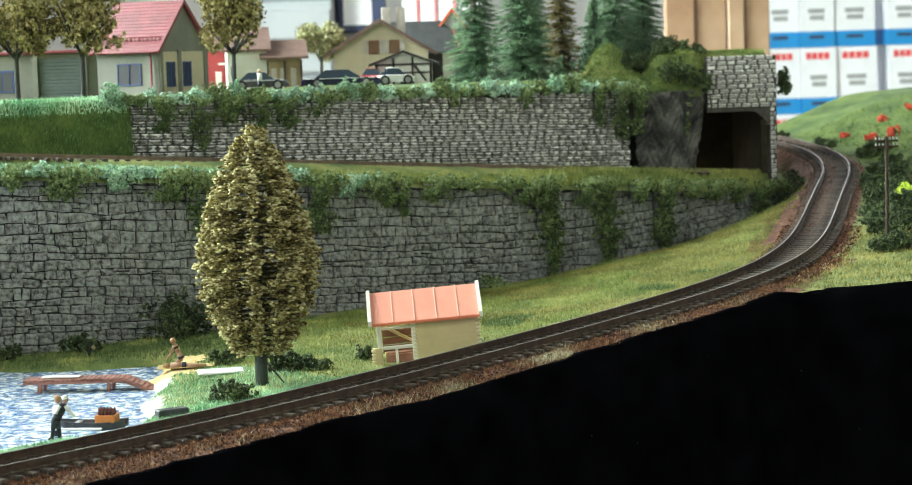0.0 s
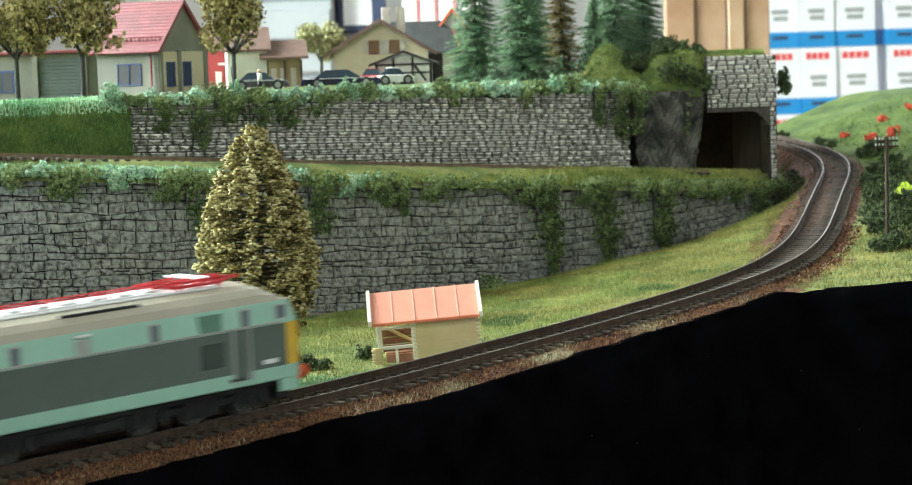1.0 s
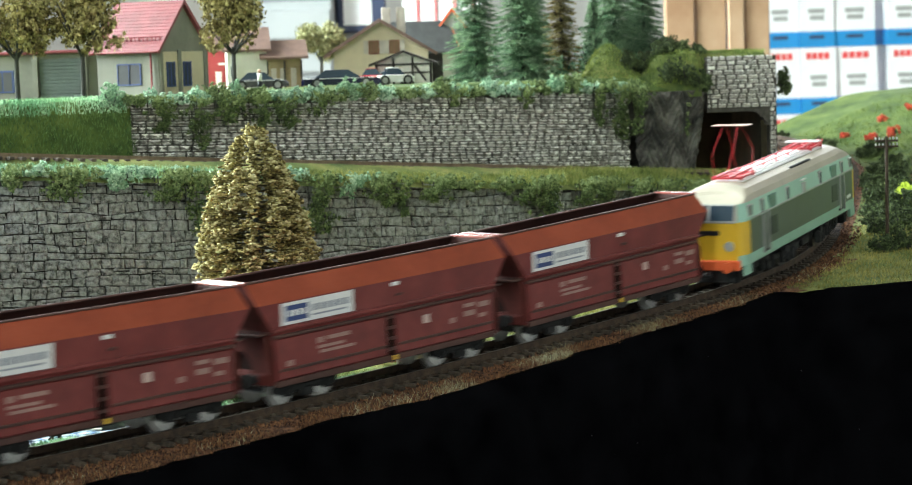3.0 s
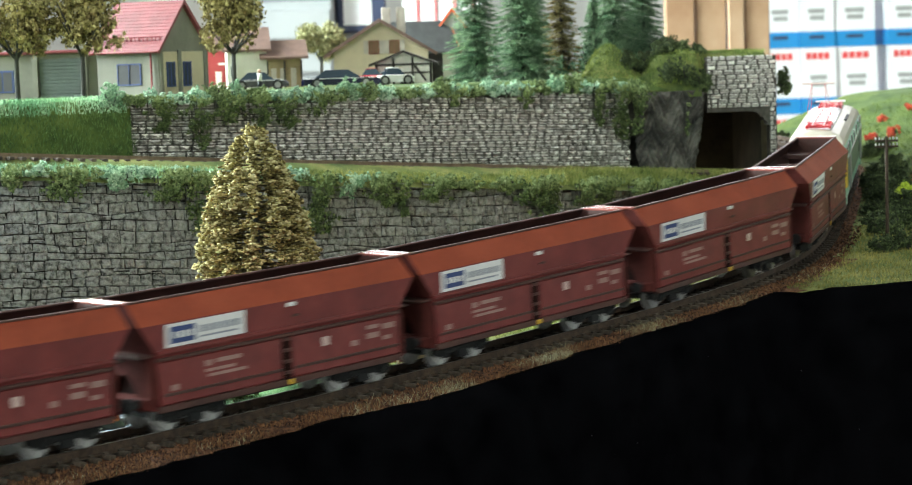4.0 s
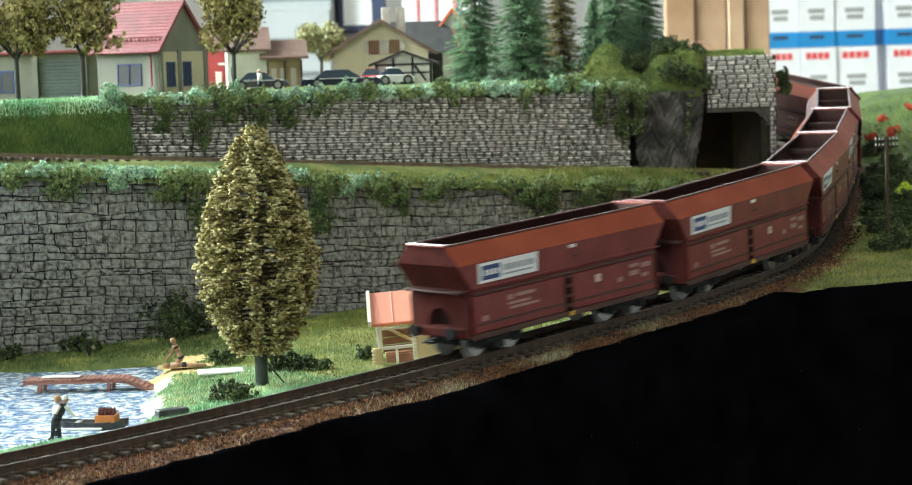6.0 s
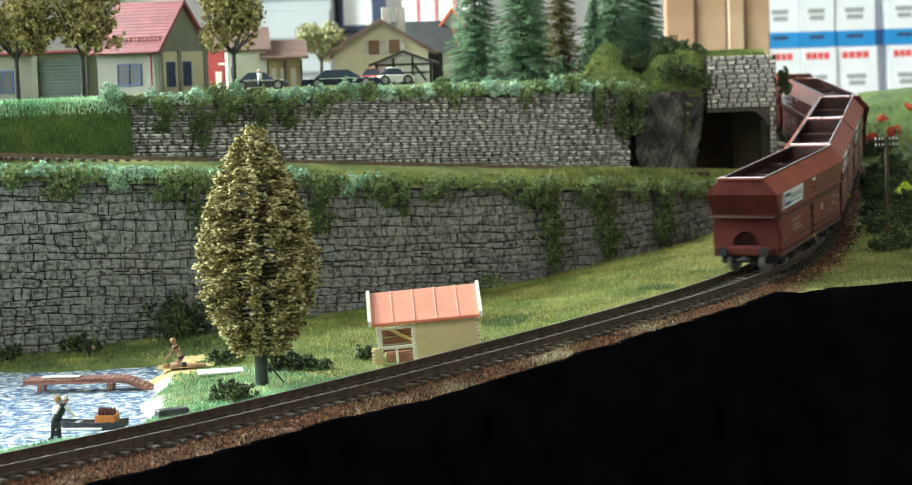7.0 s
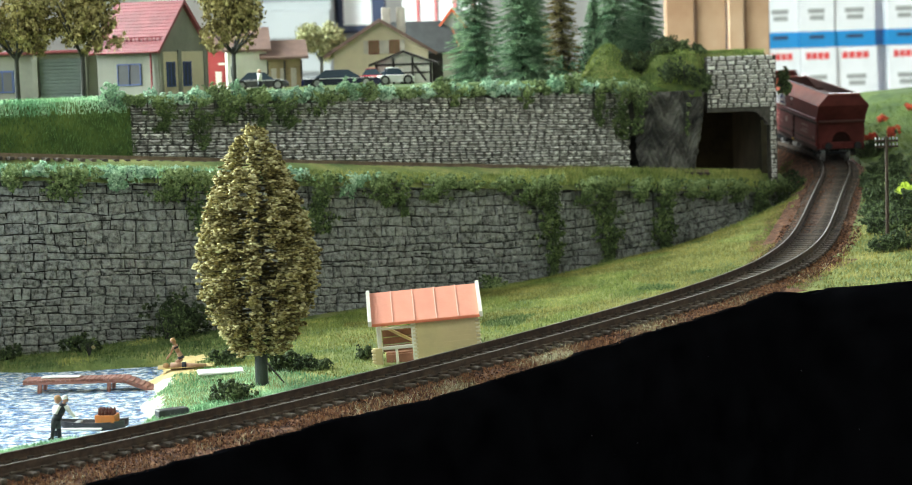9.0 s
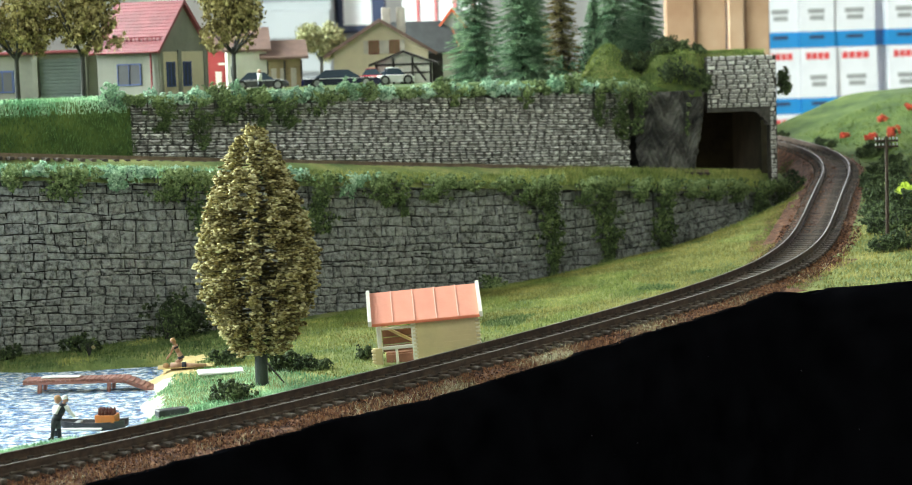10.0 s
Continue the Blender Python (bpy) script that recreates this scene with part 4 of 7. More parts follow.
        part("rail_guard", q, MAT["under"], t)
    bg = [bogie(t, u, (-22, 0, 22), 6.0, 5.2, 3, MAT["under"], "dark spoked wheels") for u in (-49, 49)]
    TRAIN.append((t, 5 * PITCH + LOCO_AHEAD, 49, bg))


def hopper():
    t = thing("hopper_wagon", "oxide-brown four-axle hopper wagon with a white and blue side panel", "freight wagon", group="hopper wagons of the train")
    e = 65.5
    lo = 58.5
    # shell: outer faces by levels, open at the top
    lev = [(lo - 1, 15.6, 9.0), (lo, 16.2, 27.0), (lo + 0.3, 16.6, 28.6), (e, 17.2, 38.4), (e - 0.3, 10.4, 46.0)]
    s = Shape()
    for u, y, z in lev:
        s.v += [(-u, -y, z), (u - 3, -y, z), (u - 3, y, z), (-u, y, z)]
    for j in range(len(lev) - 1):
        for i in range(4):
            a, b = j * 4 + i, j * 4 + (i + 1) % 4
            s.f.append((a, b, b + 4, a + 4))
            # end faces take the shaded brown, upper slopes the lit one
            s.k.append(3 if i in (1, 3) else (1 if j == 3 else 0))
    # inside
    inn = [(e - 1.4, 9.6, 46.0), (e - 1.6, 15.8, 38.6), (lo - 8, 10.0, 20)]
    b0 = len(s.v)
    for u, y, z in inn:
        s.v += [(-u, -y, z), (u - 3, -y, z), (u - 3, y, z), (-u, y, z)]
    for i in range(4):
        a, b = 16 + i, 16 + (i + 1) % 4
        c, d = b0 + i, b0 + (i + 1) % 4
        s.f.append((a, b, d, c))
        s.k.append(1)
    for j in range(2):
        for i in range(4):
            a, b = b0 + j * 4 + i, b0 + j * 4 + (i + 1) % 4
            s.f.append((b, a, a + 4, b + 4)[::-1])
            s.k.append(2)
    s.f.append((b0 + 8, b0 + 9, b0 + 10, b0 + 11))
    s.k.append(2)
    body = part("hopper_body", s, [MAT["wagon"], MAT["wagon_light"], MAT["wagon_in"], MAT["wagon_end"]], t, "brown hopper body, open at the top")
    r = Shape()
    for y in (-10.2, 10.2):
        r.box(-e, e - 3, y - 0.7, y + 0.7, 45.4, 46.4, 0.35)
    part("side_rim", r, MAT["wagon_dark"], body)
    for x in (-e + 0.5, e - 3.5):
        part("end_rim", Shape().box(x - 1.0, x + 1.0, -11.0, 11.0, 45.4, 46.7, 0.35), MAT["rim_gloss"], body)
    for x in (-22, 19):
        part("cross_brace", Shape().box(x - 0.7, x + 0.7, -10.2, 10.2, 40.2, 42.4, 0.2), MAT["wagon_in"], body)
    for y in (-1, 1):
        def slab(name, u0, u1, z0, z1, q, proud, mt, parent=body, label="", c=0.2):
            part(name, Shape().box(u0, u1, min(y * (q - 1), y * (q + proud)), max(y * (q - 1), y * (q + proud)), z0, z1, c), mt, parent, label)
        slab("belt_rail", -lo, lo - 3, 28.0, 29.4, 16.6, 0.7, MAT["wagon"])
        slab("belt_rail", -lo, lo - 3, 25.6, 26.8, 16.2, 0.8, MAT["wagon_dark"])
        d1 = part("discharge_door", Shape().box(-lo + 1, -3.4, min(y * 15, y * 16.5), max(y * 15, y * 16.5), 10.5, 25.4, 0.4), MAT["wagon"], t)
        d2 = part("discharge_door", Shape().box(1.4, lo - 4, min(y * 15, y * 16.5), max(y * 15, y * 16.5), 10.5, 25.4, 0.4), MAT["wagon"], t)
        slab("door_rib", -lo + 2, -4, 13.4, 14.4, 16.5, 0.5, MAT["wagon_dark"], d1)
        slab("door_rib", 2, lo - 5, 13.4, 14.4, 16.5, 0.5, MAT["wagon_dark"], d2)
        slab("sill", -lo, lo - 3, 8.0, 10.2, 15.6, 0.9, MAT["wagon_dark"], t)
        # dark slab painted in for the shaded gap between the doors
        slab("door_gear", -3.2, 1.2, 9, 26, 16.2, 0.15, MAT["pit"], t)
        for z in (12, 16, 20, 24):
            slab("rung", -2.8, 0.8, z, z + 1.2, 16.2, 0.7, MAT["wagon_dark"], t, c=0.15)
        slab("latch", -0.9, 0.9, 8.2, 10, 15.8, 1.3, MAT["yellow"], t, "yellow latch")
        # printed panel lies on the sloping side: proud of both its edges
        pn = Shape()
        pz0, pz1 = 29.9, 37.9
        y0, y1 = 16.75, 17.3
        if y < 0:
            pl = [(-54.4, -y0, pz0), (-19.9, -y0, pz0), (-19.9, -y1, pz1), (-54.4, -y1, pz1)]
        else:
            pl = [(20, y0, pz0), (53, y0, pz0), (53, y1, pz1), (20, y1, pz1)]

        def sheet(u0, u1, v0, v1, lift):
            a, b = Vector(pl[0]), Vector(pl[1])
            c, d = Vector(pl[3]), Vector(pl[2])
            def at(u, v):
                lo_, hi_ = a.lerp(b, u), c.lerp(d, u)
                q = lo_.lerp(hi_, v)
                return q + Vector((0, lift * y, 0))
            f = [at(u0, v0), at(u1, v0), at(u1, v1), at(u0, v1)]
            bk = [q - Vector((0, 0.5 * y, 0)) for q in f]
            return Shape().add(f + bk, [(0, 1, 2, 3), (4, 7, 6, 5), (0, 4, 5, 1), (1, 5, 6, 2), (2, 6, 7, 3), (3, 7, 4, 0)])
        panel = part("side_panel", sheet(0, 1, 0, 1, 0.2), MAT["white_print"], body, "white printed panel")
        part("panel_mark", sheet(0.05, 0.36, 0.14, 0.86, 0.3), MAT["blue_print"], panel)
        for i in range(4):
            part("panel_letter_bar", sheet(0.09 + i * 0.064, 0.135 + i * 0.064, 0.36, 0.64, 0.38), MAT["white_print"], panel)
        for i in range(6):
            part("panel_letter_bar", sheet(0.42 + i * 0.09, 0.485 + i * 0.09, 0.42, 0.72, 0.3), MAT["grey_print"], panel)
        part("panel_letter_bar", sheet(0.42, 0.9, 0.2, 0.28, 0.3), MAT["grey_print"], panel)
        for u0, u1, z0, z1 in ((-38, -35, 21, 23), (-33, -22, 21.6, 23), (-38, -25, 19, 20), (-37, -20, 17.2, 18.2), (30, 33, 17, 19), (38, 44, 18.5, 20.5), (38, 44, 22, 23.4), (46, 52, 21, 23), (46, 50, 17, 18.5), (-53, -50, 15, 17)):
            slab("stencil_bar", u0, u1, z0, z1, 16.5, 0.12, MAT["pink_print"], d1 if u0 < 0 else d2, c=0)
        dot = Shape().box(15.6, 19.4, min(y * 16, y * 16.65), max(y * 16, y * 16.65), 19.2, 22.8, 0.3)
        part("white_disc_plate", dot, MAT["pale_pink_print"], d2)
        slab("small_plate", -0.5, 3.5, 36.2, 37.6, 17.2, 0.3, MAT["white_print"])
        part("hook", Shape().box(2, 5, min(y * 16.4, y * 17.4), max(y * 16.4, y * 17.4), 32.2, 33.2, 0.2), MAT["wagon_dark"], body)
    for sg in (-1, 1):
        u = -lo if sg < 0 else lo - 3
        # end panel with a half-moon opening over the end beam
        en = Shape()
        u1 = u + sg * 2.2
        arc, rim = [], []
        for i in range(17):
            th = math.pi * i / 16
            cy, cz = math.cos(th), math.sin(th)
            k = min(15.8 / max(1e-6, abs(cy)), 14.1 / max(1e-6, cz))
            arc.append((6.4 * cy, 13.5 + 7.0 * cz))
            rim.append((k * cy, 13.5 + k * cz))
        n = len(arc)
        vs = [(x_, y_, z_) for x_ in (u1, u) for ring_ in (arc, rim) for y_, z_ in ring_]
        fs = []
        for i in range(n - 1):
            fs += [(i, i + 1, n + i + 1, n + i), (2 * n + i, 3 * n + i, 3 * n + i + 1, 2 * n + i + 1), (i, 2 * n + i, 2 * n + i + 1, i + 1), (n + i, n + i + 1, 3 * n + i + 1, 3 * n + i)]
        en.add(vs, fs)
        en.box(min(u, u1), max(u, u1), -15.8, 15.8, 9, 13.5, 0.3)
        en.box(min(u, u + sg * 4), max(u, u + sg * 4), -13.5, 13.5, 9.2, 13.0, 0.5)
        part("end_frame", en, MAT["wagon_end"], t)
        # dark slab that puts shade behind the half-moon opening
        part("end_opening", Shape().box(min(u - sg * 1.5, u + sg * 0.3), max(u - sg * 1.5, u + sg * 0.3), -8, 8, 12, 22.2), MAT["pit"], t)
        part("walkway", Shape().box(min(u, u + sg * 6), max(u, u + sg * 6), -15, 15, 27.2, 28.0, 0.2), MAT["wagon_dark"], t)
        buffers(t, sg * 65 - 1.2, 11.6, sg, MAT["under"])
    q = Shape().box(-57, 54, -10, 10, 7.6, 9.6, 0.4)
    q.box(-15, 12, -6, 6, 5, 8, 0.8)
    part("underframe", q, MAT["under"], t)
    bgs = [bogie(t, u, (-9.7, 9.7), 5.4, 4.6, 3, MAT["under"], "bright steel wheels") for u in (-41, 38.5)]
    return t, bgs


loco()
first, first_bogies = hopper()
for i in range(6):
    if i == 0:
        w, bgs = first, first_bogies
    else:
        w = copy_thing(first, ride(tail_at(0) + i * PITCH, 38))
        kids = [o for o in w.children if o.name.split(".")[0] == "bogie"]
        kids.sort(key=lambda o: o.matrix_basis.translation.x)
        bgs = [(o, u, [c for c in o.children]) for o, u in zip(kids, (-41, 38.5))]
    TRAIN.append((w, i * PITCH, 39, bgs))


# ---- foliage ----
def puff(sh, c, r, n, rnd):
    """A loose foam puff: crumbs and leaves thrown round a point."""
    for i in range(n):
        q = c + Vector((rnd.gauss(0, 1), rnd.gauss(0, 1), rnd.gauss(0, 1))).normalized() * r * rnd.uniform(0.35, 1.0)
        if q.z < -2 and c.z > 0:
            q.z = 0
        if i % 3 == 0:
            sh.blob(q, rnd.uniform(0.36, 0.7), rnd)
        else:
            sh.leaf(q, rnd.uniform(0.32, 0.66), rnd)


def bush(name, label, c, size, n, mat, leaf=1.1, seed=1, group="", floor=None, category="bush"):
    """A shrub of many small leaves on a few uneven lobes, over a twiggy core."""
    rnd = random.Random(seed)
    sx, sy, sz = size
    t = thing(name, label, category, mp(*c), group)
    core = Shape()
    for _ in range(6):
        core.tube((0, 0, -0.5), (rnd.uniform(-0.5, 0.5) * sx, rnd.uniform(-0.5, 0.5) * sy, rnd.uniform(0.4, 0.8) * sz), 0.45, 0.2, 4)
    part("twig_core", core, MAT["bark"], t)
    sh = Shape()
    lobes = [(rnd.uniform(-0.55, 0.55) * sx, rnd.uniform(-0.5, 0.5) * sy, rnd.uniform(0.2, 0.75) * sz, rnd.uniform(0.3, 0.55)) for _ in range(8)]
    # foam puffs on the lobes, each a cluster of crumbs and small leaves
    for i in range(int(n * 2.2 / 16)):
        lx, ly, lz, lr = rnd.choice(lobes)
        v = Vector((rnd.gauss(0, 1), rnd.gauss(0, 1), rnd.gauss(0, 1))).normalized() * rnd.uniform(0.6, 1.05)
        c = Vector((lx + v.x * lr * sx, ly + v.y * lr * sy, max(0.6, lz + v.z * lr * sz)))
        puff(sh, c, leaf * rnd.uniform(1.0, 1.8), 20, rnd)
    part("foliage", sh, mat, t)
    return t


def creeper(c, along, wide, drop, mat, n, seed, label, group="ivy on the walls"):
    """Ivy that hangs from a wall's head over its face. c: a point at the head, along: the wall's direction."""
    rnd = random.Random(seed)
    t = thing("ivy", label, "ivy", mp(*c), group)
    nrm = Vector((along.y, -along.x, 0))
    al = Vector((along.x, along.y, 0))
    stems = Shape()
    for _ in range(4):
        a = al * rnd.uniform(-0.4, 0.4) * wide
        stems.tube(a + nrm * 0.8 + Vector((0, 0, 1)), a + nrm * 1.6 + Vector((0, 0, -drop * rnd.uniform(0.6, 0.95))), 0.35, 0.2, 4)
    part("vine", stems, MAT["bark"], t)
    sh = Shape()
    ph = rnd.uniform(0, 9)
    for i in range(int(n * 2.5 / 14)):
        f = rnd.random() ** 1.15
        w = wide * (0.6 - 0.26 * f + 0.16 * math.sin(f * 9 + ph))
        o = rnd.gauss(0, 0.42)
        deep = 1.0 + 7.5 * (1 - f) * rnd.random() + rnd.random() * 4.0
        q = al * (o * w + 0.12 * wide * math.sin(f * 6 + ph)) + nrm * deep + Vector((0, 0, 3.4 - f * (drop + 3) + rnd.uniform(-0.8, 0.8)))
        puff(sh, q, rnd.uniform(1.0, 2.1), 20, rnd)
    part("foliage", sh, mat, t)
    return t


def low_edge(x, out=0.0):
    y = float(np.interp(x, WALL_X, WALL_Y))
    y1 = float(np.interp(x + 8, WALL_X, WALL_Y))
    y0 = float(np.interp(x - 8, WALL_X, WALL_Y))
    t = Vector((16, y1 - y0)).normalized()
    return Vector((x + t.y * out, y - t.x * out, terrace_z(x, y))), t


# ivy on the lower wall: x on the plan, width, drop, leaves
for i, (x, wide, drop, n, m) in enumerate(((-209, 14, 7, 240, "leaf"), (-185, 26, 11, 620, "leaf"), (-163, 18, 6, 260, "leaf_mint"), (-139, 22, 11, 520, "leaf"), (-124, 14, 9, 240, "leaf"), (-129, 11, 27, 330, "leaf"), (-71, 20, 27, 800, "leaf"), (-55, 14, 8, 230, "leaf_mint"), (-39, 24, 13, 560, "leaf"), (-28, 8, 18, 160, "leaf"), (-11, 22, 10, 420, "leaf"), (6, 16, 4, 180, "leaf"), (26, 18, 5, 220, "leaf"), (42, 26, 12, 560, "leaf"), (50, 14, 58, 1500, "leaf"), (72, 20, 11, 420, "leaf"), (83, 19, 50, 1700, "leaf"), (105, 20, 9, 380, "leaf"), (120, 17, 40, 1200, "leaf"), (140, 20, 7, 330, "leaf"), (156, 24, 9, 420, "leaf"), (172, 22, 9, 380, "leaf"), (190, 22, 22, 800, "leaf"), (203, 20, 24, 600, "leaf_dark"))):
    q, t = low_edge(x)
    creeper(q, t, wide * (1.15 if drop > 15 else 1), drop, MAT["leaf_mid" if drop > 15 and m == "leaf" else m], int(n * 1.25), 40 + i, "dark green ivy hanging from the edge of a stone wall" if drop > 15 else "low green foliage clump on the edge of a stone wall")

# pale foam clumps along the terrace's lip
for i in range(30):
    rnd = random.Random(900 + i)
    x = -222 + i * 5.1 + rnd.uniform(-1.5, 1.5)
    q, t = low_edge(x, -2.0)
    bush("lip_bush", "pale mint foam clump on the lip of the terrace", (q.x, q.y, q.z - 0.8), (4.6 * rnd.uniform(0.7, 1.2), 3.4, 5.2 * rnd.uniform(0.7, 1.15)), 170, MAT["leaf_pale"], 0.85, 900 + i, "foam clumps on the terrace lip")

# hedge and ivy on the upper wall
for i in range(30):
    rnd = random.Random(200 + i)
    l = -4 + i * 12.2
    q = UP_A + UP_T * l + UP_N * rnd.uniform(0, 3)
    big = 1.25 if i in (0, 5, 6, 12, 13, 17, 20, 24, 25) else 0.9
    m = ("leaf_mint" if i % 6 == 0 else "leaf_pale") if i % 2 == 0 or i in (3, 9, 21) else "leaf"
    bush("hedge_bush", "pale mint-green foam bush on the wall's head" if m != "leaf" else "green foam bush on the wall's head", (q.x, q.y, up_head(q.x, q.y) - 1), (9.5 * rnd.uniform(0.8, 1.1), 6.5, 9.4 * big * rnd.uniform(0.75, 1.05)), 520, MAT[m], 0.95, 200 + i, "hedge on the upper wall")
for i, (l, wide, drop, n) in enumerate(((22, 17, 14, 560), (44, 16, 24, 420), (62, 24, 11, 560), (80, 18, 16, 420), (98, 18, 15, 420), (118, 14, 8, 240), (210, 12, 6, 150), (262, 12, 9, 200), (318, 10, 20, 380), (336, 16, 30, 800))):
    q = UP_A + UP_T * l
    creeper((q.x, q.y, up_head(q.x, q.y)), UP_T, wide, drop, MAT["leaf_mid"], n, 300 + i, "green ivy hanging over the dry-brushed stone wall")

# bushes on the lower ground
for i, (x, y, sx, sz, n, m, lb) in enumerate((
        (-141, 945, 17, 21, 1500, "leaf_dark", "dark green bush at the foot of the wall"), (-129, 952, 11, 15, 700, "leaf_dark", "dark green bush at the foot of the wall"),
        (-178, 926, 11, 8, 600, "leaf_dark", "low dark green bush at the foot of the wall"), (-212, 912, 9, 6, 400, "leaf_dark", "low dark green bush at the foot of the wall"),
        (20, 1056, 9, 6, 420, "leaf", "low green bush at the foot of the wall"), (-90, 744, 13, 8, 900, "leaf_dark", "grey-green bush beside the sandy beach"),
        (-73, 806, 9, 7, 800, "leaf_dark", "grey-green bush behind the tall tree"), (-60, 803, 9, 6, 500, "leaf_dark", "grey-green bush behind the tall tree"),
        (-98, 838, 8, 7, 380, "leaf_dark", "small dark bush on the meadow"), (-40, 826, 5, 5, 200, "leaf_dark", "tiny dark plant beside the hut"),
        (183, 1215, 8, 3, 240, "leaf", "flat green plant on the meadow"), (207, 1262, 12, 17, 900, "leaf_dark", "dark bush at the end of the wall"), (222, 1290, 11, 15, 700, "leaf_dark", "dark bush between wall end and track"),
        (239, 1122, 9, 10, 700, "leaf_dark", "dark green bush beside the track"),
        (229, 1076, 9, 9, 700, "leaf_dark", "dark green bush beside the track"),
        (251, 1182, 9, 10, 700, "leaf_dark", "dark green bush beside the track"),
        (262, 1236, 9, 9, 700, "leaf_dark", "dark green bush beside the track"),
        (219, 1000, 11, 9, 700, "leaf_dark", "dark green bush beside the track"),
        (231, 1003, 12, 12, 700, "leaf_dark", "dark green bush beside the track"),
        (229, 1055, 11, 10, 700, "leaf_dark", "dark green bush beside the track"),
        (243, 1062, 13, 13, 700, "leaf_dark", "dark green bush beside the track"),
        (243, 1108, 11, 10, 700, "leaf_dark", "dark green bush beside the track"),
        (256, 1122, 13, 13, 700, "leaf_dark", "dark green bush beside the track"),
        (254, 1172, 11, 10, 700, "leaf_dark", "dark green bush beside the track"),
        (268, 1188, 13, 12, 700, "leaf_dark", "dark green bush beside the track"),
        (264, 1228, 10, 9, 700, "leaf_dark", "dark green bush beside the track"),
        (282, 1243, 13, 12, 700, "leaf_dark", "dark green bush beside the track"),
        (276, 1290, 10, 8, 700, "leaf_dark", "dark green bush beside the track"),
        (292, 1312, 12, 9, 700, "leaf_dark", "dark green bush beside the track"),
        (287, 1372, 10, 7, 700, "leaf_dark", "dark green bush beside the track"),
        (300, 1390, 12, 8, 700, "leaf_dark", "dark green bush beside the track"),
        (270, 1440, 10, 7, 700, "leaf_dark", "dark green bush beside the track"),
        (245, 1490, 10, 6, 700, "leaf_dark", "dark green bush beside the track"))):
    bush("bush", lb, (x, y, ground_at(x, y) - 0.5), (sx, sx * 0.8, sz), n, MAT[m], 1.15, 400 + i, "bushes on the meadow")
MAT["bloom"] = material("red_blossom", [(0.35, 0.03, 0.02), (0.7, 0.08, 0.04), (0.8, 0.2, 0.1)], 90, 0.8, random_by="island", spread=0.4)
MAT["lime"] = material("lime_foam", [(0.25, 0.4, 0.02), (0.45, 0.6, 0.04), (0.65, 0.75, 0.1)], 90, 0.8, random_by="island", spread=0.4)
for i, (x, y, sx, sz) in enumerate(((303, 1430, 5, 5), (317, 1420, 5, 7), (322, 1480, 4, 4), (290, 1460, 4, 3), (345, 1490, 5, 4), (285, 1215, 4, 3))):
    bush("flowering_bush", "red flowering bush on the green hillside", (x, y, ground_at(x, y)), (sx, sx * 0.7, sz), 260, MAT["bloom"], 1.0, 500 + i, "red bushes on the hillside")
bush("lime_bush", "bright lime-green bush on the hillside", (262, 1150, ground_at(262, 1150)), (13, 10, 14), 900, MAT["lime"], 1.1, 520)


# ---- grass ----
def blades(name, label, spots, mat, lo, hi, seed, wide=0.28, lean=0.4):
    rnd = random.Random(seed)
    sh = Shape()
    for x, y, z in spots:
        h = rnd.uniform(lo, hi)
        a = rnd.uniform(0, 6.3)
        dx, dy = math.cos(a) * wide, math.sin(a) * wide
        tx, ty = rnd.gauss(0, lean) * h, rnd.gauss(0, lean) * h
        sh.add([(x - dx, y - dy, z - 0.3), (x + dx, y + dy, z - 0.3), (x + tx, y + ty, z + h)], [(0, 1, 2)])
    return tagged(part(name, sh, mat), label, "grass", kind="stuff")


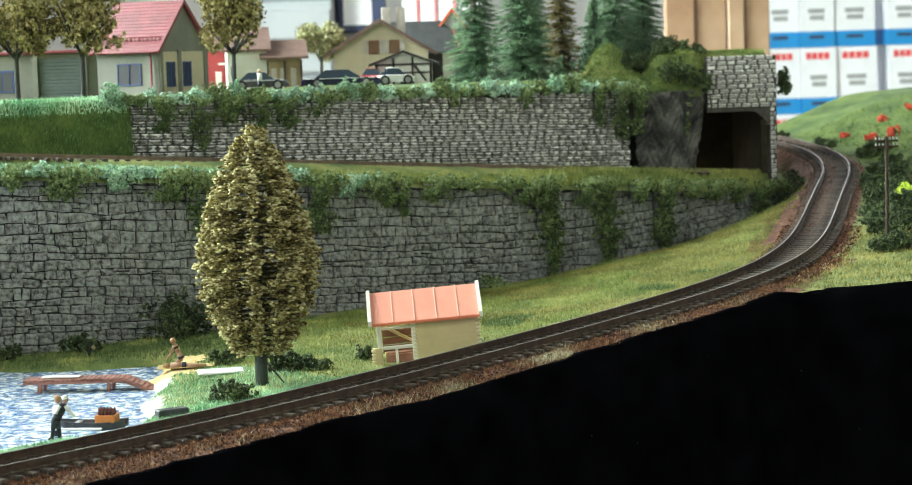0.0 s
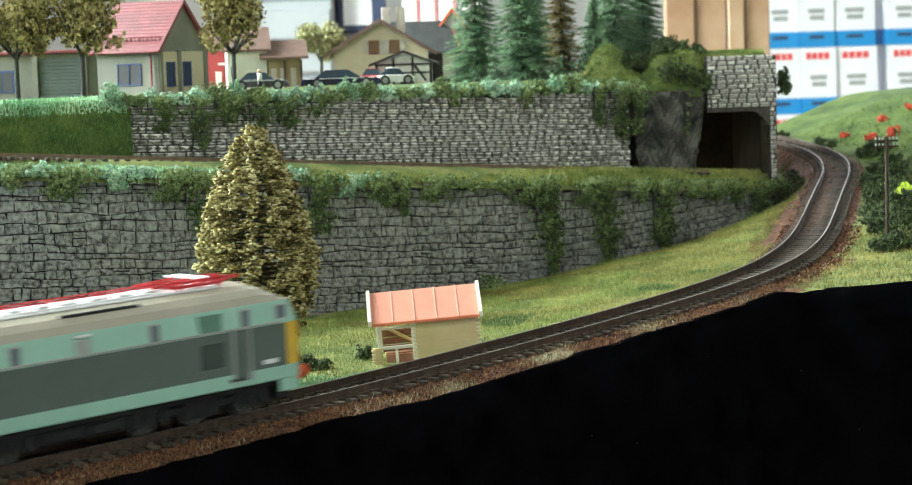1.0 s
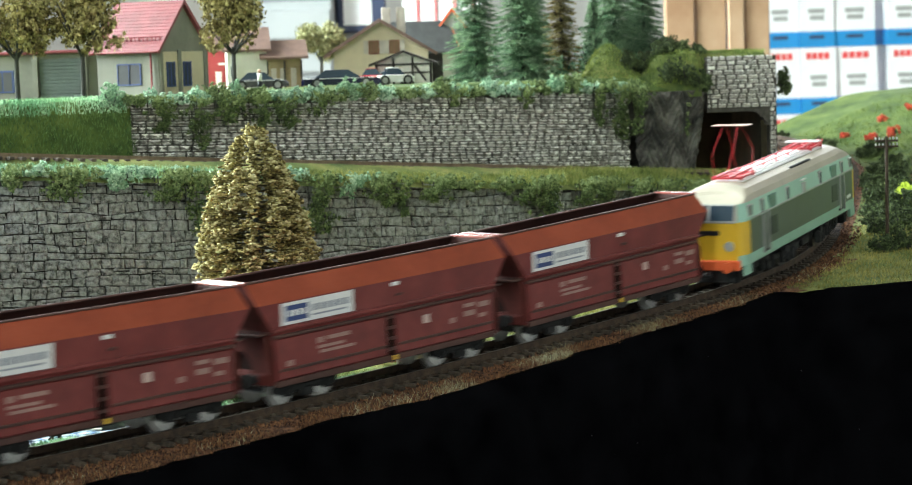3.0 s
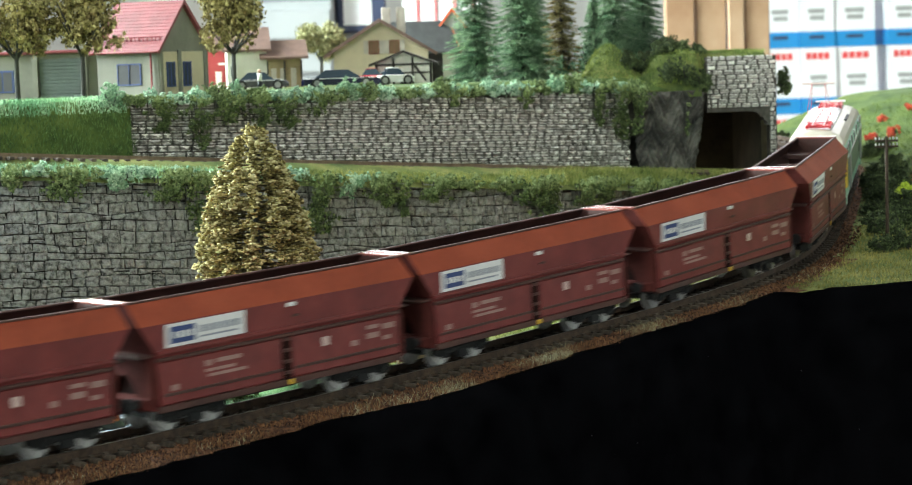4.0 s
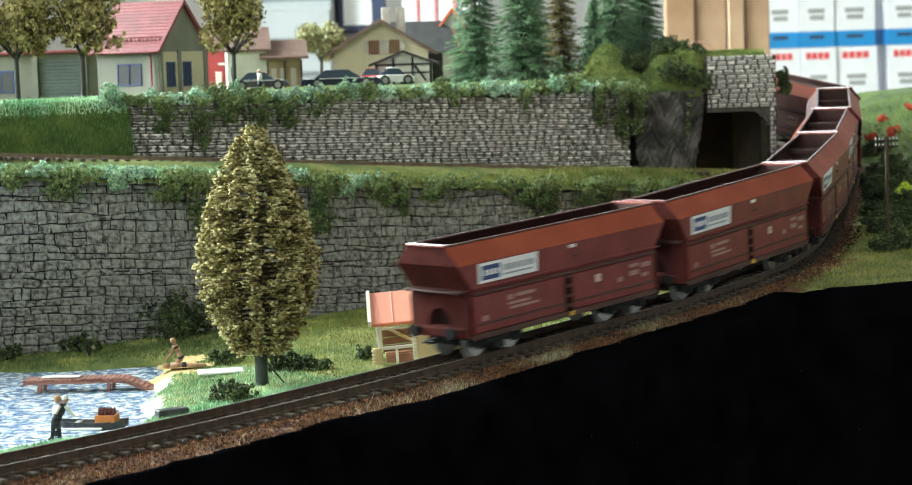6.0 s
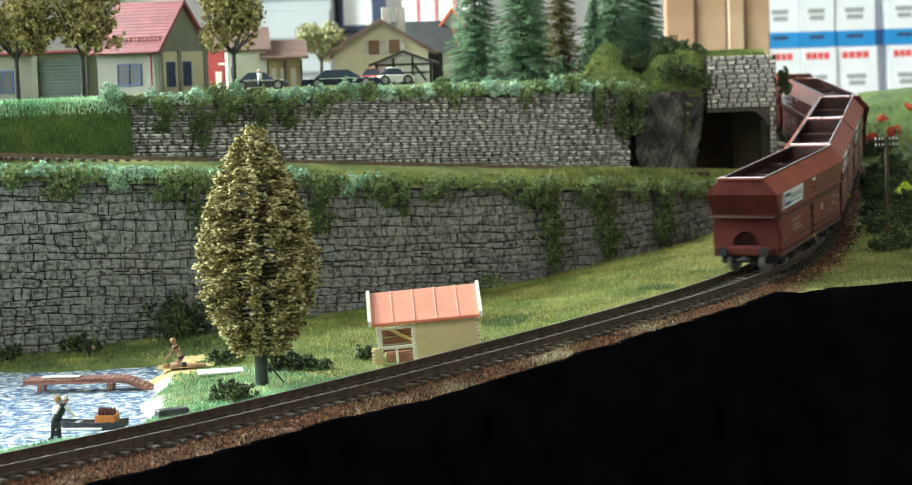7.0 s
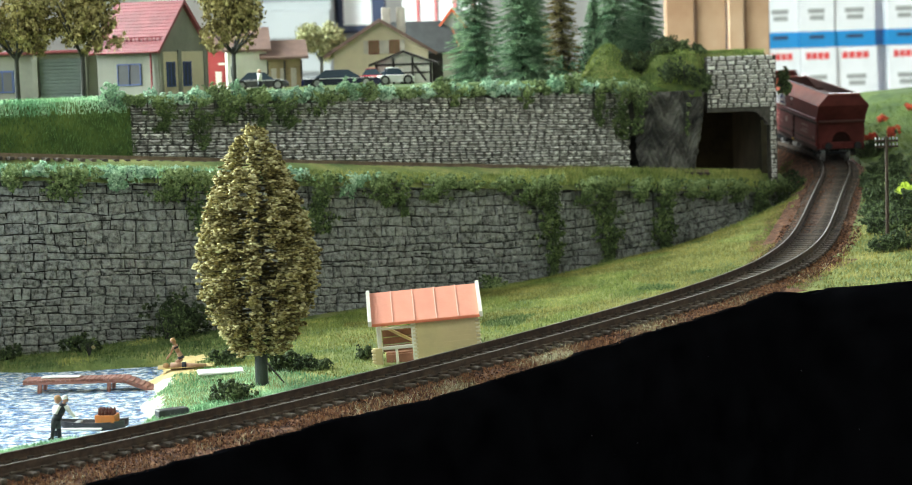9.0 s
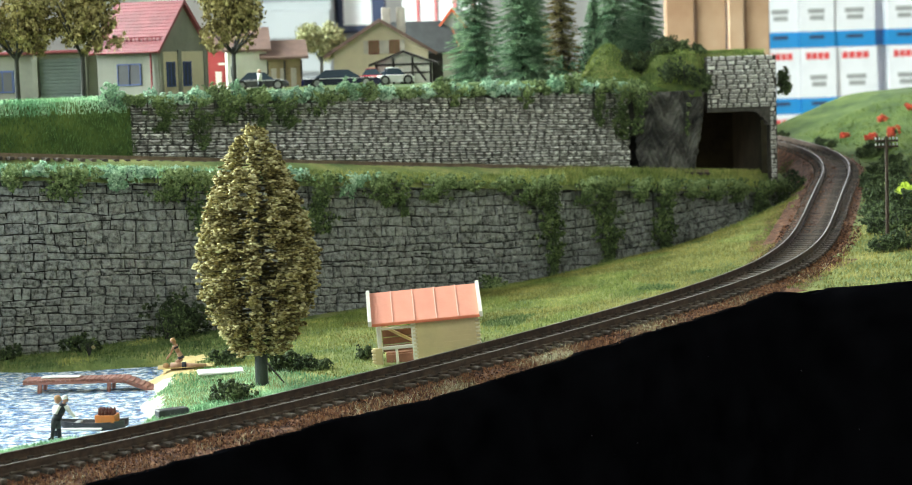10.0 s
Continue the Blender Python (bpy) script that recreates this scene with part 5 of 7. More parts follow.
def meadow_spots():
    rnd = random.Random(77)
    main, fresh, edge, right = [], [], [], []
    while len(main) < 105000:
        s = rnd.uniform(-330, 690) if len(main) % 3 else rnd.uniform(-60, 690)
        d = rnd.uniform(15.5, 190) if s > 250 else rnd.uniform(15.5, 290 if s > -60 else 330)
        q = line_frame(s, -d)
        if q.x < -240 or (q.x < 205 and q.y > np.interp(q.x, WALL_X, WALL_Y) - 1.5) or (s > 500 and d < 24) or d > wall_lim(s):
            continue
        if -39 < q.x < 11 and 796 < q.y < 842 and rnd.random() < 0.8:
            continue
        w = lake_depth(q.x, q.y)
        wob = 5 * noise.noise(Vector((q.x * 0.1, q.y * 0.1, 5)))
        if q.x < -92 and (w > -4 + wob * 0.5 or (q.x > -140 and 818 < q.y < 868 + wob and w > -26 + wob) or (735 < q.y < 845 and w > -12 + wob * 1.4) or (q.y <= 735 and w > -8 + wob)):
            continue
        z = sheet_z(q.x, q.y, s, d, float(np.interp(s, S_LINE, Z_LINE)))
        (fresh if (s < 150 and d < 110 and q.y < 832 + wob * 2) else main).append((q.x, q.y, z))
    for _ in range(16000):
        s = rnd.uniform(-10, 215)
        d = rnd.uniform(15.5, 17 + 34 * max(0.1, 1 - s / 225))
        q = line_frame(s, -d)
        if lake_depth(q.x, q.y) > -6 or (735 < q.y < 845 and q.x < -92 and lake_depth(q.x, q.y) > -11):
            continue
        fresh.append((q.x, q.y, sheet_z(q.x, q.y, s, d, float(np.interp(s, S_LINE, Z_LINE)))))
    while len(edge) < 1700:
        s = rnd.uniform(130, 330) if rnd.random() < 0.7 else rnd.uniform(-30, 470)
        d = min(board_edge(s) - 1.5, rnd.gauss(board_edge(s) - 5.0, 3.4))
        if noise.noise(Vector((s * 0.03, 1, 1))) + rnd.uniform(-0.2, 0.2) < 0.12:
            continue
        q = line_frame(s, d)
        edge.append((q.x, q.y, sheet_z(q.x, q.y, s, -d, float(np.interp(s, S_LINE, Z_LINE)))))
    while len(right) < 34000:
        s = rnd.uniform(380, 960)
        d = rnd.uniform(24, 120 if s < 560 else 210)
        q = line_frame(s, d)
        if q.y < 904.5 or q.x > 400:
            continue
        right.append((q.x, q.y, sheet_z(q.x, q.y, s, -d, float(np.interp(s, S_LINE, Z_LINE)))))
    return main, fresh, edge, right


def wall_lim(s):
    return 60 if s > 720 else 400


main, fresh, edge, right = meadow_spots()
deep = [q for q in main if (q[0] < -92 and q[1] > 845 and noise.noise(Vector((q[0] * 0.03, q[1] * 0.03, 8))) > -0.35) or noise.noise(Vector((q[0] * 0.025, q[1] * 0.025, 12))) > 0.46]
seen = set(deep)
rest = [q for q in main if q not in seen]
dry = [q for q in rest if noise.noise(Vector((q[0] * 0.02, q[1] * 0.02, 3))) + (q[0] - 30) * 0.0022 > 0.0]
seen = set(dry)
blades("meadow_grass", "yellowish green static grass on the meadow", [q for q in rest if q not in seen], MAT["blade"], 0.6, 1.8, 1, 0.19)
blades("dry_grass", "olive-brown dry static grass on the meadow", dry, MAT["blade_dry"], 0.6, 1.7, 21, 0.19)
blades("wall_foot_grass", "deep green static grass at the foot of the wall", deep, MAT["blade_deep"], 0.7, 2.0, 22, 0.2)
blades("shore_grass", "pale mint static grass near the lake", fresh, MAT["blade_mint"], 0.6, 1.9, 2, 0.2)
blades("straw_tufts", "dry straw-coloured tufts along the board's edge", edge, MAT["straw"], 1.0, 3.6, 3, 0.1, 0.85)
blades("verge_grass", "yellowish grass beside the bend", [q for q in right if q[1] < 1085], MAT["blade_dry"], 0.8, 2.2, 4, 0.24)
blades("hillside_grass", "green static grass on the hillside beside the bend", [q for q in right if q[1] >= 1085], MAT["blade_hill"], 1.0, 2.2, 14)
inner = []
rnd = random.Random(41)
while len(inner) < 6000:
    s, d = rnd.uniform(600, 985), rnd.uniform(19, 62)
    q = line_frame(s, -d)
    if noise.noise(Vector((q.x * 0.045, q.y * 0.045, 6))) + 0.012 * (d - 30) < rnd.uniform(-0.1, 0.35):
        continue
    inner.append((q.x, q.y, sheet_z(q.x, q.y, s, d, float(np.interp(s, S_LINE, Z_LINE)))))
blades("bend_grass", "yellow-green grass tufts on the dirt inside the bend", inner, MAT["blade"], 0.8, 2.6, 24, 0.3)
fib = []
rnd = random.Random(19)
while len(fib) < 14000:
    s = rnd.uniform(-60, 480)
    d = rnd.uniform(15.2, board_edge(s) + 0.8)
    if noise.noise(Vector((s * 0.09, d * 0.12, 4))) + rnd.uniform(-0.3, 0.3) < -0.08:
        continue
    q = line_frame(s, d)
    fib.append((q.x, q.y, sheet_z(q.x, q.y, s, -d, float(np.interp(s, S_LINE, Z_LINE)))))
blades("shoulder_fibres", "short rust-brown fibres on the ballast shoulder", fib, MAT["rust_fibre"], 0.6, 1.9, 23, 0.16)
rnd = random.Random(9)
spots, lip = [], []
for _ in range(22000):
    x = rnd.uniform(-225, 212)
    y = float(np.interp(x, WALL_X, WALL_Y))
    w = rnd.uniform(0, 16 if x < 40 else 20)
    px, py = x - 0.643 * w, y + 0.766 * w
    zb, zu = terrace_z(x, y), up_foot(px, py) - 0.9
    f = terrace_rise(x, w)
    (spots if x > -70 else lip).append((px, py, zb * (1 - f) + zu * f))
blades("terrace_grass", "pale green grass along the edge of the terrace", spots, MAT["blade"], 1.4, 3.6, 5)
blades("terrace_fringe", "fresh mint grass along the edge of the terrace", lip, MAT["blade_mint"], 1.4, 3.4, 6)
spots = []
for _ in range(9000):
    l = rnd.uniform(-120, 3)
    w = rnd.uniform(-16, 14)
    prof_w = [-16, -13, -10, -7, -4, 0, 4, 8, 30]
    prof_f = [0.0, 0.08, 0.3, 0.55, 0.75, 0.9, 0.98, 1.0, 1.0]
    q = UP_A + UP_T * l + UP_N * w
    z0 = up_foot(q.x, q.y) - 4
    spots.append((q.x, q.y, z0 + (VILLAGE - z0) * float(np.interp(w, prof_w, prof_f))))
top = VILLAGE - 7
blades("bank_grass", "deep green static grass on the steep bank", [q for q in spots if q[2] < top], MAT["blade_bank"], 1.2, 2.6, 7)
blades("bank_crest_grass", "pale mint static grass on the crest of the bank", [q for q in spots if q[2] >= top], MAT["blade_mint"], 1.2, 3.0, 27)


# ---- trees ----
def tall_tree():
    rnd = random.Random(12)
    t = thing("tall_tree", "tall olive-yellow model tree of foam tufts on wire branches", "tree", mp(-78.7, 776, -6.5))
    tr = Shape()
    tr.tube((0, 0, 0), (0, 0, 17.5), 2.7, 2.5, 14)
    tr.tube((0, 0, 17.5), (0.5, 0, 60), 1.5, 1.1, 8)
    tr.tube((0.5, 0, 60), (-0.5, 0, 104), 1.1, 0.4, 8)
    part("trunk", tr, MAT["bark_green"], t, "dark green plastic trunk")
    br, cr = Shape(), Shape()
    z = 17.6
    while z < 105.0:
        f = (z - 17.4) / 88
        rad = 23.1 * (math.sin(min(1, (f + 0.14) * 1.9) * math.pi / 2)) * (1 - max(0, f - 0.34) ** 1.9 * 1.86)
        rad = max(2.0, rad)
        # most wires are combed out to both sides, shorter ones stand out to the front and back
        for k in range(max(9, int(rad * 1.5))):
            if k % 4:
                a = (0 if rnd.random() < 0.5 else math.pi) + max(-1.15, min(1.15, rnd.gauss(0, 0.62)))
                r = rad * rnd.uniform(0.9, 1.06)
            else:
                a = rnd.choice((-1, 1)) * math.pi / 2 + rnd.gauss(0, 0.1)
                r = rad * rnd.uniform(0.55, 0.9)
            droop = rnd.uniform(-0.6, 0.6)
            tip = Vector((math.cos(a) * r, math.sin(a) * r, z + droop))
            br.tube((0, 0, z), tip * 1.0, 0.2, 0.12, 3, caps=False)
            q = 1.0
            while q > (0.42 if k % 4 else 0.6):
                c = Vector((tip.x * q, tip.y * q, z + droop * q))
                big = 1.0 if q > 0.8 else 0.8
                for _ in range(5 if q > 0.8 else 4):
                    o = Vector((rnd.gauss(0, 0.75), rnd.gauss(0, 0.75), rnd.gauss(0, 0.55) + 0.2)) * big
                    cr.blob(c + o, rnd.uniform(0.55, 1.0) * big, rnd, rnd.uniform(0.5, 0.75))
                q -= rnd.uniform(0.1, 0.17)
            # loose fibres between the tufts, along the wire
            for _ in range(7):
                q0 = rnd.uniform(0.5, 0.92)
                c = Vector((tip.x * q0, tip.y * q0, z + rnd.uniform(-1.0, 1.0)))
                e = Vector((math.cos(a), math.sin(a), 0)) * min(r * 1.05 - r * q0, rnd.uniform(2.5, 6.0))
                cr.add([c + Vector((0, 0, 0.15)), c - Vector((0, 0, 0.15)), c + e], [(0, 1, 2)])
        z += 2.05
    for _ in range(14):
        puff(cr, Vector((rnd.gauss(0, 1.6), rnd.gauss(0, 1.6), 105 + rnd.uniform(-1, 1.6))), 1.3, 10, rnd)
    part("branch_wire", br, MAT["olive_wire"], t, "dull olive wire branches")
    part("crown", cr, MAT["olive"], t, "olive-yellow foam crown")
    st = Shape().tube((1.5, -1, 14), (9, -2, 5), 0.5, 0.3, 5)
    part("broken_twig", st, MAT["bark"], t)


tall_tree()


def round_tree(x, y, r, h, seed, mat, label, group="village trees", z=VILLAGE, clumps=420):
    rnd = random.Random(seed)
    t = thing("tree", label, "tree", mp(x, y, z), group)
    tr = Shape().tube((0, 0, -1), (0.3, 0, h * 0.42), 1.5, 1.1, 8)
    for i in range(7):
        a = rnd.uniform(0, 6.3)
        tr.tube((0.3, 0, h * 0.35), (math.cos(a) * r * 0.6, math.sin(a) * r * 0.6, h * rnd.uniform(0.55, 0.85)), 0.8, 0.25, 5)
    part("trunk", tr, MAT["bark"], t, "dark slender trunk")
    cr = Shape()
    lobes = [(rnd.uniform(-0.55, 0.55) * r, rnd.uniform(-0.5, 0.5) * r, h * rnd.uniform(0.5, 0.92), r * rnd.uniform(0.32, 0.55)) for _ in range(13)]
    for i in range(clumps):
        lx, ly, lz, lr = rnd.choice(lobes)
        v = Vector((rnd.gauss(0, 1), rnd.gauss(0, 1), rnd.gauss(0, 1))).normalized() * lr * rnd.uniform(0.6, 1.08)
        cr.blob((lx + v.x, ly + v.y, lz + v.z * 0.9), rnd.uniform(0.6, 1.4), rnd)
        for _ in range(5):
            cr.leaf((lx + v.x * 1.05 + rnd.gauss(0, 1.1), ly + v.y * 1.05 + rnd.gauss(0, 1.1), lz + v.z + rnd.gauss(0, 1.1)), rnd.uniform(0.7, 1.3), rnd)
    part("crown", cr, mat, t, "brownish foam crown")
    return t


round_tree(-237, 1085, 22, 63, 21, MAT["autumn"], "brown-green deciduous model tree beside the garage", clumps=900)
round_tree(-201, 1086, 23, 64, 22, MAT["autumn"], "brown-green deciduous model tree beside the garage", clumps=900)
round_tree(-120, 1100, 21.5, 61, 23, MAT["autumn"], "brown-green deciduous model tree behind the hedge", clumps=1000)
round_tree(-90, 1385, 17, 43, 24, MAT["willow"], "yellow-green weeping tree between the houses", clumps=900)
round_tree(-257, 1090, 15, 52, 25, MAT["autumn"], "brown-green deciduous model tree beside the garage", clumps=420)


def conifer(x, y, z, r, h, seed, mat, label):
    rnd = random.Random(seed)
    t = thing("spruce", label, "tree", mp(x, y, z), "conifers above the wall")
    part("trunk", Shape().tube((0, 0, -2), (0, 0, h), 1.6, 0.3, 8), MAT["bark"], t)
    cr = Shape()
    zz = h * 0.05
    while zz < h:
        f = zz / h
        rad = r * (1 - f) ** 0.85 + 0.8
        m = max(5, int(5 + rad * 0.42))
        ph = rnd.uniform(0, 6)
        for i in range(m):
            a = ph + 6.283 * i / m + rnd.uniform(-0.3, 0.3)
            rr = rad * rnd.uniform(0.7, 1.12)
            lift = rnd.uniform(-1.7, 1.7)
            for k in range(int(34 + rr * 7.5)):
                q = rnd.uniform(0.08, 1)
                side = rnd.gauss(0, 0.12 * rr * (1.25 - q) + 0.4)
                c = Vector((math.cos(a) * rr * q - math.sin(a) * side, math.sin(a) * rr * q + math.cos(a) * side, zz + lift - rr * q * 0.38 + 0.1 * rr * q * q + rnd.uniform(-0.35, 0.35)))
                b2 = a + (0.7 if side > 0 else -0.7) * rnd.uniform(0.3, 1.2)
                e = Vector((math.cos(b2), math.sin(b2), rnd.uniform(-0.45, 0.35))) * rnd.uniform(1.3, 2.4)
                s_ = Vector((-e.y, e.x, rnd.uniform(-0.8, 0.8))).normalized() * 0.36
                cr.add([c - s_, c + s_, c + e], [(0, 1, 2)])
        zz += 2.7 - 1.0 * f
    part("crown", cr, mat, t, "dense needle crown")


conifer(17, 1272, VILLAGE, 23, 100, 31, MAT["spruce"], "blue-green model spruce behind the hedge")
conifer(46, 1254, VILLAGE, 25, 104, 32, MAT["spruce"], "blue-green model spruce behind the hedge")
conifer(58, 1390, VILLAGE, 20, 98, 37, MAT["spruce"], "blue-green model spruce behind the hedge")
conifer(110, 1330, 112, 27, 94, 33, MAT["spruce"], "blue-green model spruce on the wooded knoll")
conifer(132, 1352, 110, 22, 90, 38, MAT["spruce"], "blue-green model spruce on the wooded knoll")
conifer(73, 1296, VILLAGE, 14, 112, 34, MAT["autumn"], "golden-brown conifer behind the spruces")
conifer(95, 1308, VILLAGE, 15, 54, 35, MAT["spruce"], "blue-green model spruce on the wooded knoll")


# ---- knoll, rock face and tunnel portal ----
def ramp(v, lo, hi):
    u = max(0.0, min(1.0, (v - lo) / (hi - lo)))
    return u * u * (3 - 2 * u)


def front_y(x):
    """The knoll's front edge, set back behind the portal's face."""
    return 1226 + max(0, x - 72) * 0.26 if x < 161 else 1263


def knoll_z(x, y):
    y0 = front_y(x)
    a = 29 * math.exp(-(((x - 101) / 19) ** 2 + ((y - 1268) / 30) ** 2))
    b = 22 * ramp(x, 112, 134) * ramp(y - y0, -2, 17) + 4 * math.exp(-(((x - 148) / 12) ** 2 + ((y - 1290) / 20) ** 2))
    edge = ramp(x, 72, 92)
    return 98 + max(a, b) + 1.1 * noise.noise(Vector((x * 0.06, y * 0.06, 2))) - (1 - edge) * 6 + edge * 2


sh = Shape()
nx, ny = 36, 36
for j in range(ny + 1):
    for i in range(nx + 1):
        x = 72 + 134 * i / nx
        y0 = front_y(x)
        y = y0 + (1425 - y0) * j / ny
        z = knoll_z(x, y) if j else 95.0
        if i == nx:
            z = 114
        if j == ny:
            z = 60
        sh.v.append((x, y, z))
for j in range(ny):
    for i in range(nx):
        a = j * (nx + 1) + i
        sh.f.append((a, a + 1, a + nx + 2, a + nx + 1))
        sh.k.append(0)
tagged(part("knoll", sh, MAT["ground"], smooth=True), "grassy knoll above the tunnel mouth", "hill", kind="structure")
spots = []
for _ in range(16000):
    x, y = rnd.uniform(76, 203), rnd.uniform(1232, 1330)
    if y > front_y(x) + 2:
        spots.append((x, y, knoll_z(x, y)))
blades("knoll_grass", "olive-green static grass on the knoll", spots, MAT["blade_knoll"], 0.9, 2.3, 8, 0.3)
for i, (x, y, sx, sz, m) in enumerate((
        (84, 1242, 9, 8, "leaf"), (92, 1298, 20, 34, "spruce"), (76, 1282, 15, 26, "spruce"), (106, 1304, 16, 30, "spruce"), (114, 1252, 9, 12, "leaf_dark"), (121, 1262, 8, 9, "leaf_dark"), (127, 1272, 8, 9, "leaf_dark"),
        (136, 1264, 7, 8, "leaf_dark"), (138, 1247, 9, 13, "leaf_dark"), (148, 1249, 11, 15, "leaf_dark"), (157, 1250, 8, 9, "leaf_dark"), (161, 1253, 4, 12, "leaf_dark"), (139, 1282, 12, 10, "leaf_dark"), (146, 1278, 9, 7, "leaf_dark"),
        (160, 1268, 7, 6, "leaf_dark"), (172, 1270, 11, 7, "leaf_dark"), (189, 1270, 8, 4, "leaf_dark"), (198, 1270, 8, 5, "leaf_dark"), (211, 1264, 6, 16, "leaf_dark"), (120, 1330, 16, 14, "leaf_dark"), (104, 1290, 12, 12, "leaf_dark"))):
    bush("bush", "dark green shrub on the knoll above the tunnel", (x, y, (knoll_z(x, y) if x < 200 else 96) - 1.5), (sx, sx * 0.8, sz), 620, MAT[m], 1.1, 600 + i, "shrubs on the knoll")


def rock_face():
    sh = Shape()
    nu, nv = 64, 76
    for j in range(nv + 1):
        for i in range(nu + 1):
            u, v = i / nu, j / nv
            x = 114 + 48 * u - 11 * (1 - v) * u
            y = 1226 + 24 * u + 5 * v
            z = 38 + 61 * v
            zig = abs(((u * 2.6 + 0.25 * noise.noise(Vector((0, 0, z * 0.07)))) % 1.0) - 0.5) * 2
            band = math.sin((v * 15 + zig * 4.2 + noise.noise(Vector((x * 0.1, z * 0.1, 3)))) * math.pi)
            n = 2.2 * noise.noise(Vector((x * 0.09, y * 0.09, z * 0.09))) + 1.1 * noise.noise(Vector((x * 0.3, y * 0.3, z * 0.3)))
            out = 0.95 * band + n + 4 * math.sin(u * math.pi)
            sh.v.append((x + 0.4 * out, y - out, z))
    for j in range(nv):
        for i in range(nu):
            a = j * (nu + 1) + i
            sh.f.append((a, a + 1, a + nu + 2, a + nu + 1))
            sh.k.append(0)
    sh.box(112, 150, 1262, 1300, 40, 98)
    tagged(part("rock_face", sh, MAT["rock"]), "dark grey ribbed rock face beside the tunnel mouth", "rock", kind="structure")


rock_face()


def face_tilt(shape):
    """The y and z of each face's outward normal."""
    for f in shape.f:
        p = [Vector(shape.v[i]) for i in f]
        n = (p[1] - p[0]).cross(p[2] - p[0]).normalized()
        if n.dot(sum(p, Vector()) / len(p)) < 0:
            n = -n
        yield n.y, n.z


def portal():
    y0, y1 = 1256, 1268
    s = Shape()
    # slab with an opening: jambs, spandrels and parapet
    s.box(201.5, 206, y0, y1, 30, 119)
    s.box(162, 201.5, y0, y1, 84.5, 119)
    for i in range(6):
        a0, a1 = i / 6, (i + 1) / 6
        s.box(191 + 10.5 * a0, 191 + 10.5 * a1, y0, y1, 84.5 - 9 * a1 ** 2, 84.5)
    w = tagged(part("tunnel_portal", s, MAT["grey_mortar"]), "dry-brushed stone tunnel portal with a dark opening", "tunnel", kind="structure")
    rnd = random.Random(4)
    z = 30.0
    while z < 118:
        h = 3.0
        x = 162.0 + rnd.uniform(-5, 0)
        while x < 206.5:
            wd = rnd.uniform(4.0, 7.5)
            a, b = max(162 if z > 84 else 201.5, x), min(206, x + wd)
            x += wd
            if b - a < 1.6:
                continue
            if z < 84 and b < 202.5:
                continue
            q = Shape().box(-(b - a) / 2 + 0.35, (b - a) / 2 - 0.35, -1.1 * rnd.uniform(0.7, 1.1), 1.0, -h / 2 + 0.35, h / 2 - 0.35, 0.6)
            lit = rnd.random() < 0.15
            q.k = [1 if (abs(nz) > 0.3 and ny < -0.3) or (lit and ny < -0.95) else 0 for ny, nz in face_tilt(q)]
            part("stone", q, [MAT["pale_stone"], MAT["drybrush"]], w, at=mp((a + b) / 2, y0, z + h / 2))
        z += h
    c = Shape().box(162.5, 206.3, y0 - 0.6, y1 + 1, 118.4, 119.4, 0.3)
    part("coping", c, MAT["grey_mortar"], w)
    # right flank of the block, and the dark bore behind the opening
    f = Shape().box(203, 206, y1, 1400, 30, 114)
    tagged(part("tunnel_flank", f, MAT["mortar"]), "stone side wall of the tunnel block", "wall", kind="structure")
    # the whole lining is one dark brown
    MAT["bore"] = material("dark_brown_bore", [(0.03, 0.026, 0.014), (0.075, 0.063, 0.035)], 60, 0.95)
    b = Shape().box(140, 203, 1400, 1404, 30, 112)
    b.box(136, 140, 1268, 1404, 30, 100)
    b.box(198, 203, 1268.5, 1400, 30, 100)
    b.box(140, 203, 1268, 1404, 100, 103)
    tagged(part("tunnel_bore", b, MAT["bore"]), "dark brown tunnel bore", "tunnel", kind="structure")


portal()
# moss streaks on the rock beside the bore
creeper((146, 1242, 90), Vector((0.9, 0.2)).normalized(), 2.2, 20, MAT["leaf"], 50, 700, "mossy growth down the rock beside the tunnel")
creeper((113, 1226, 100), Vector((0.8, 0.6)).normalized(), 14, 26, MAT["leaf"], 500, 701, "green ivy at the corner of wall and rock")

# ---- hut by the track ----
MAT["salmon"] = material("salmon_roof", shades((0.75, 0.3, 0.21), 0.92, 1.06), 60, 0.6, bump=0.25, bump_scale=1500)
MAT["salmon_light"] = material("pale_salmon_batten", shades((0.78, 0.5, 0.4), 0.95, 1.04), 60, 0.6)
MAT["salmon_edge"] = material("deep_salmon_edge", shades((0.72, 0.2, 0.1), 0.92, 1.06), 60, 0.6)
MAT["ivory"] = material("ivory_plastic", shades((0.66, 0.53, 0.29), 0.88, 1.06), 60, 0.5, bump=0.3)
MAT["ivory_light"] = material("light_ivory_plastic", shades((0.72, 0.63, 0.43), 0.92, 1.05), 60, 0.5)
MAT["white_plastic"] = material("white_plastic", shades((0.78, 0.75, 0.66), 0.95, 1.04), 60, 0.45)
MAT["plank"] = material("brown_plank", [(0.2, 0.08, 0.05), (0.32, 0.14, 0.09)], 120, 0.6, bump=0.3)


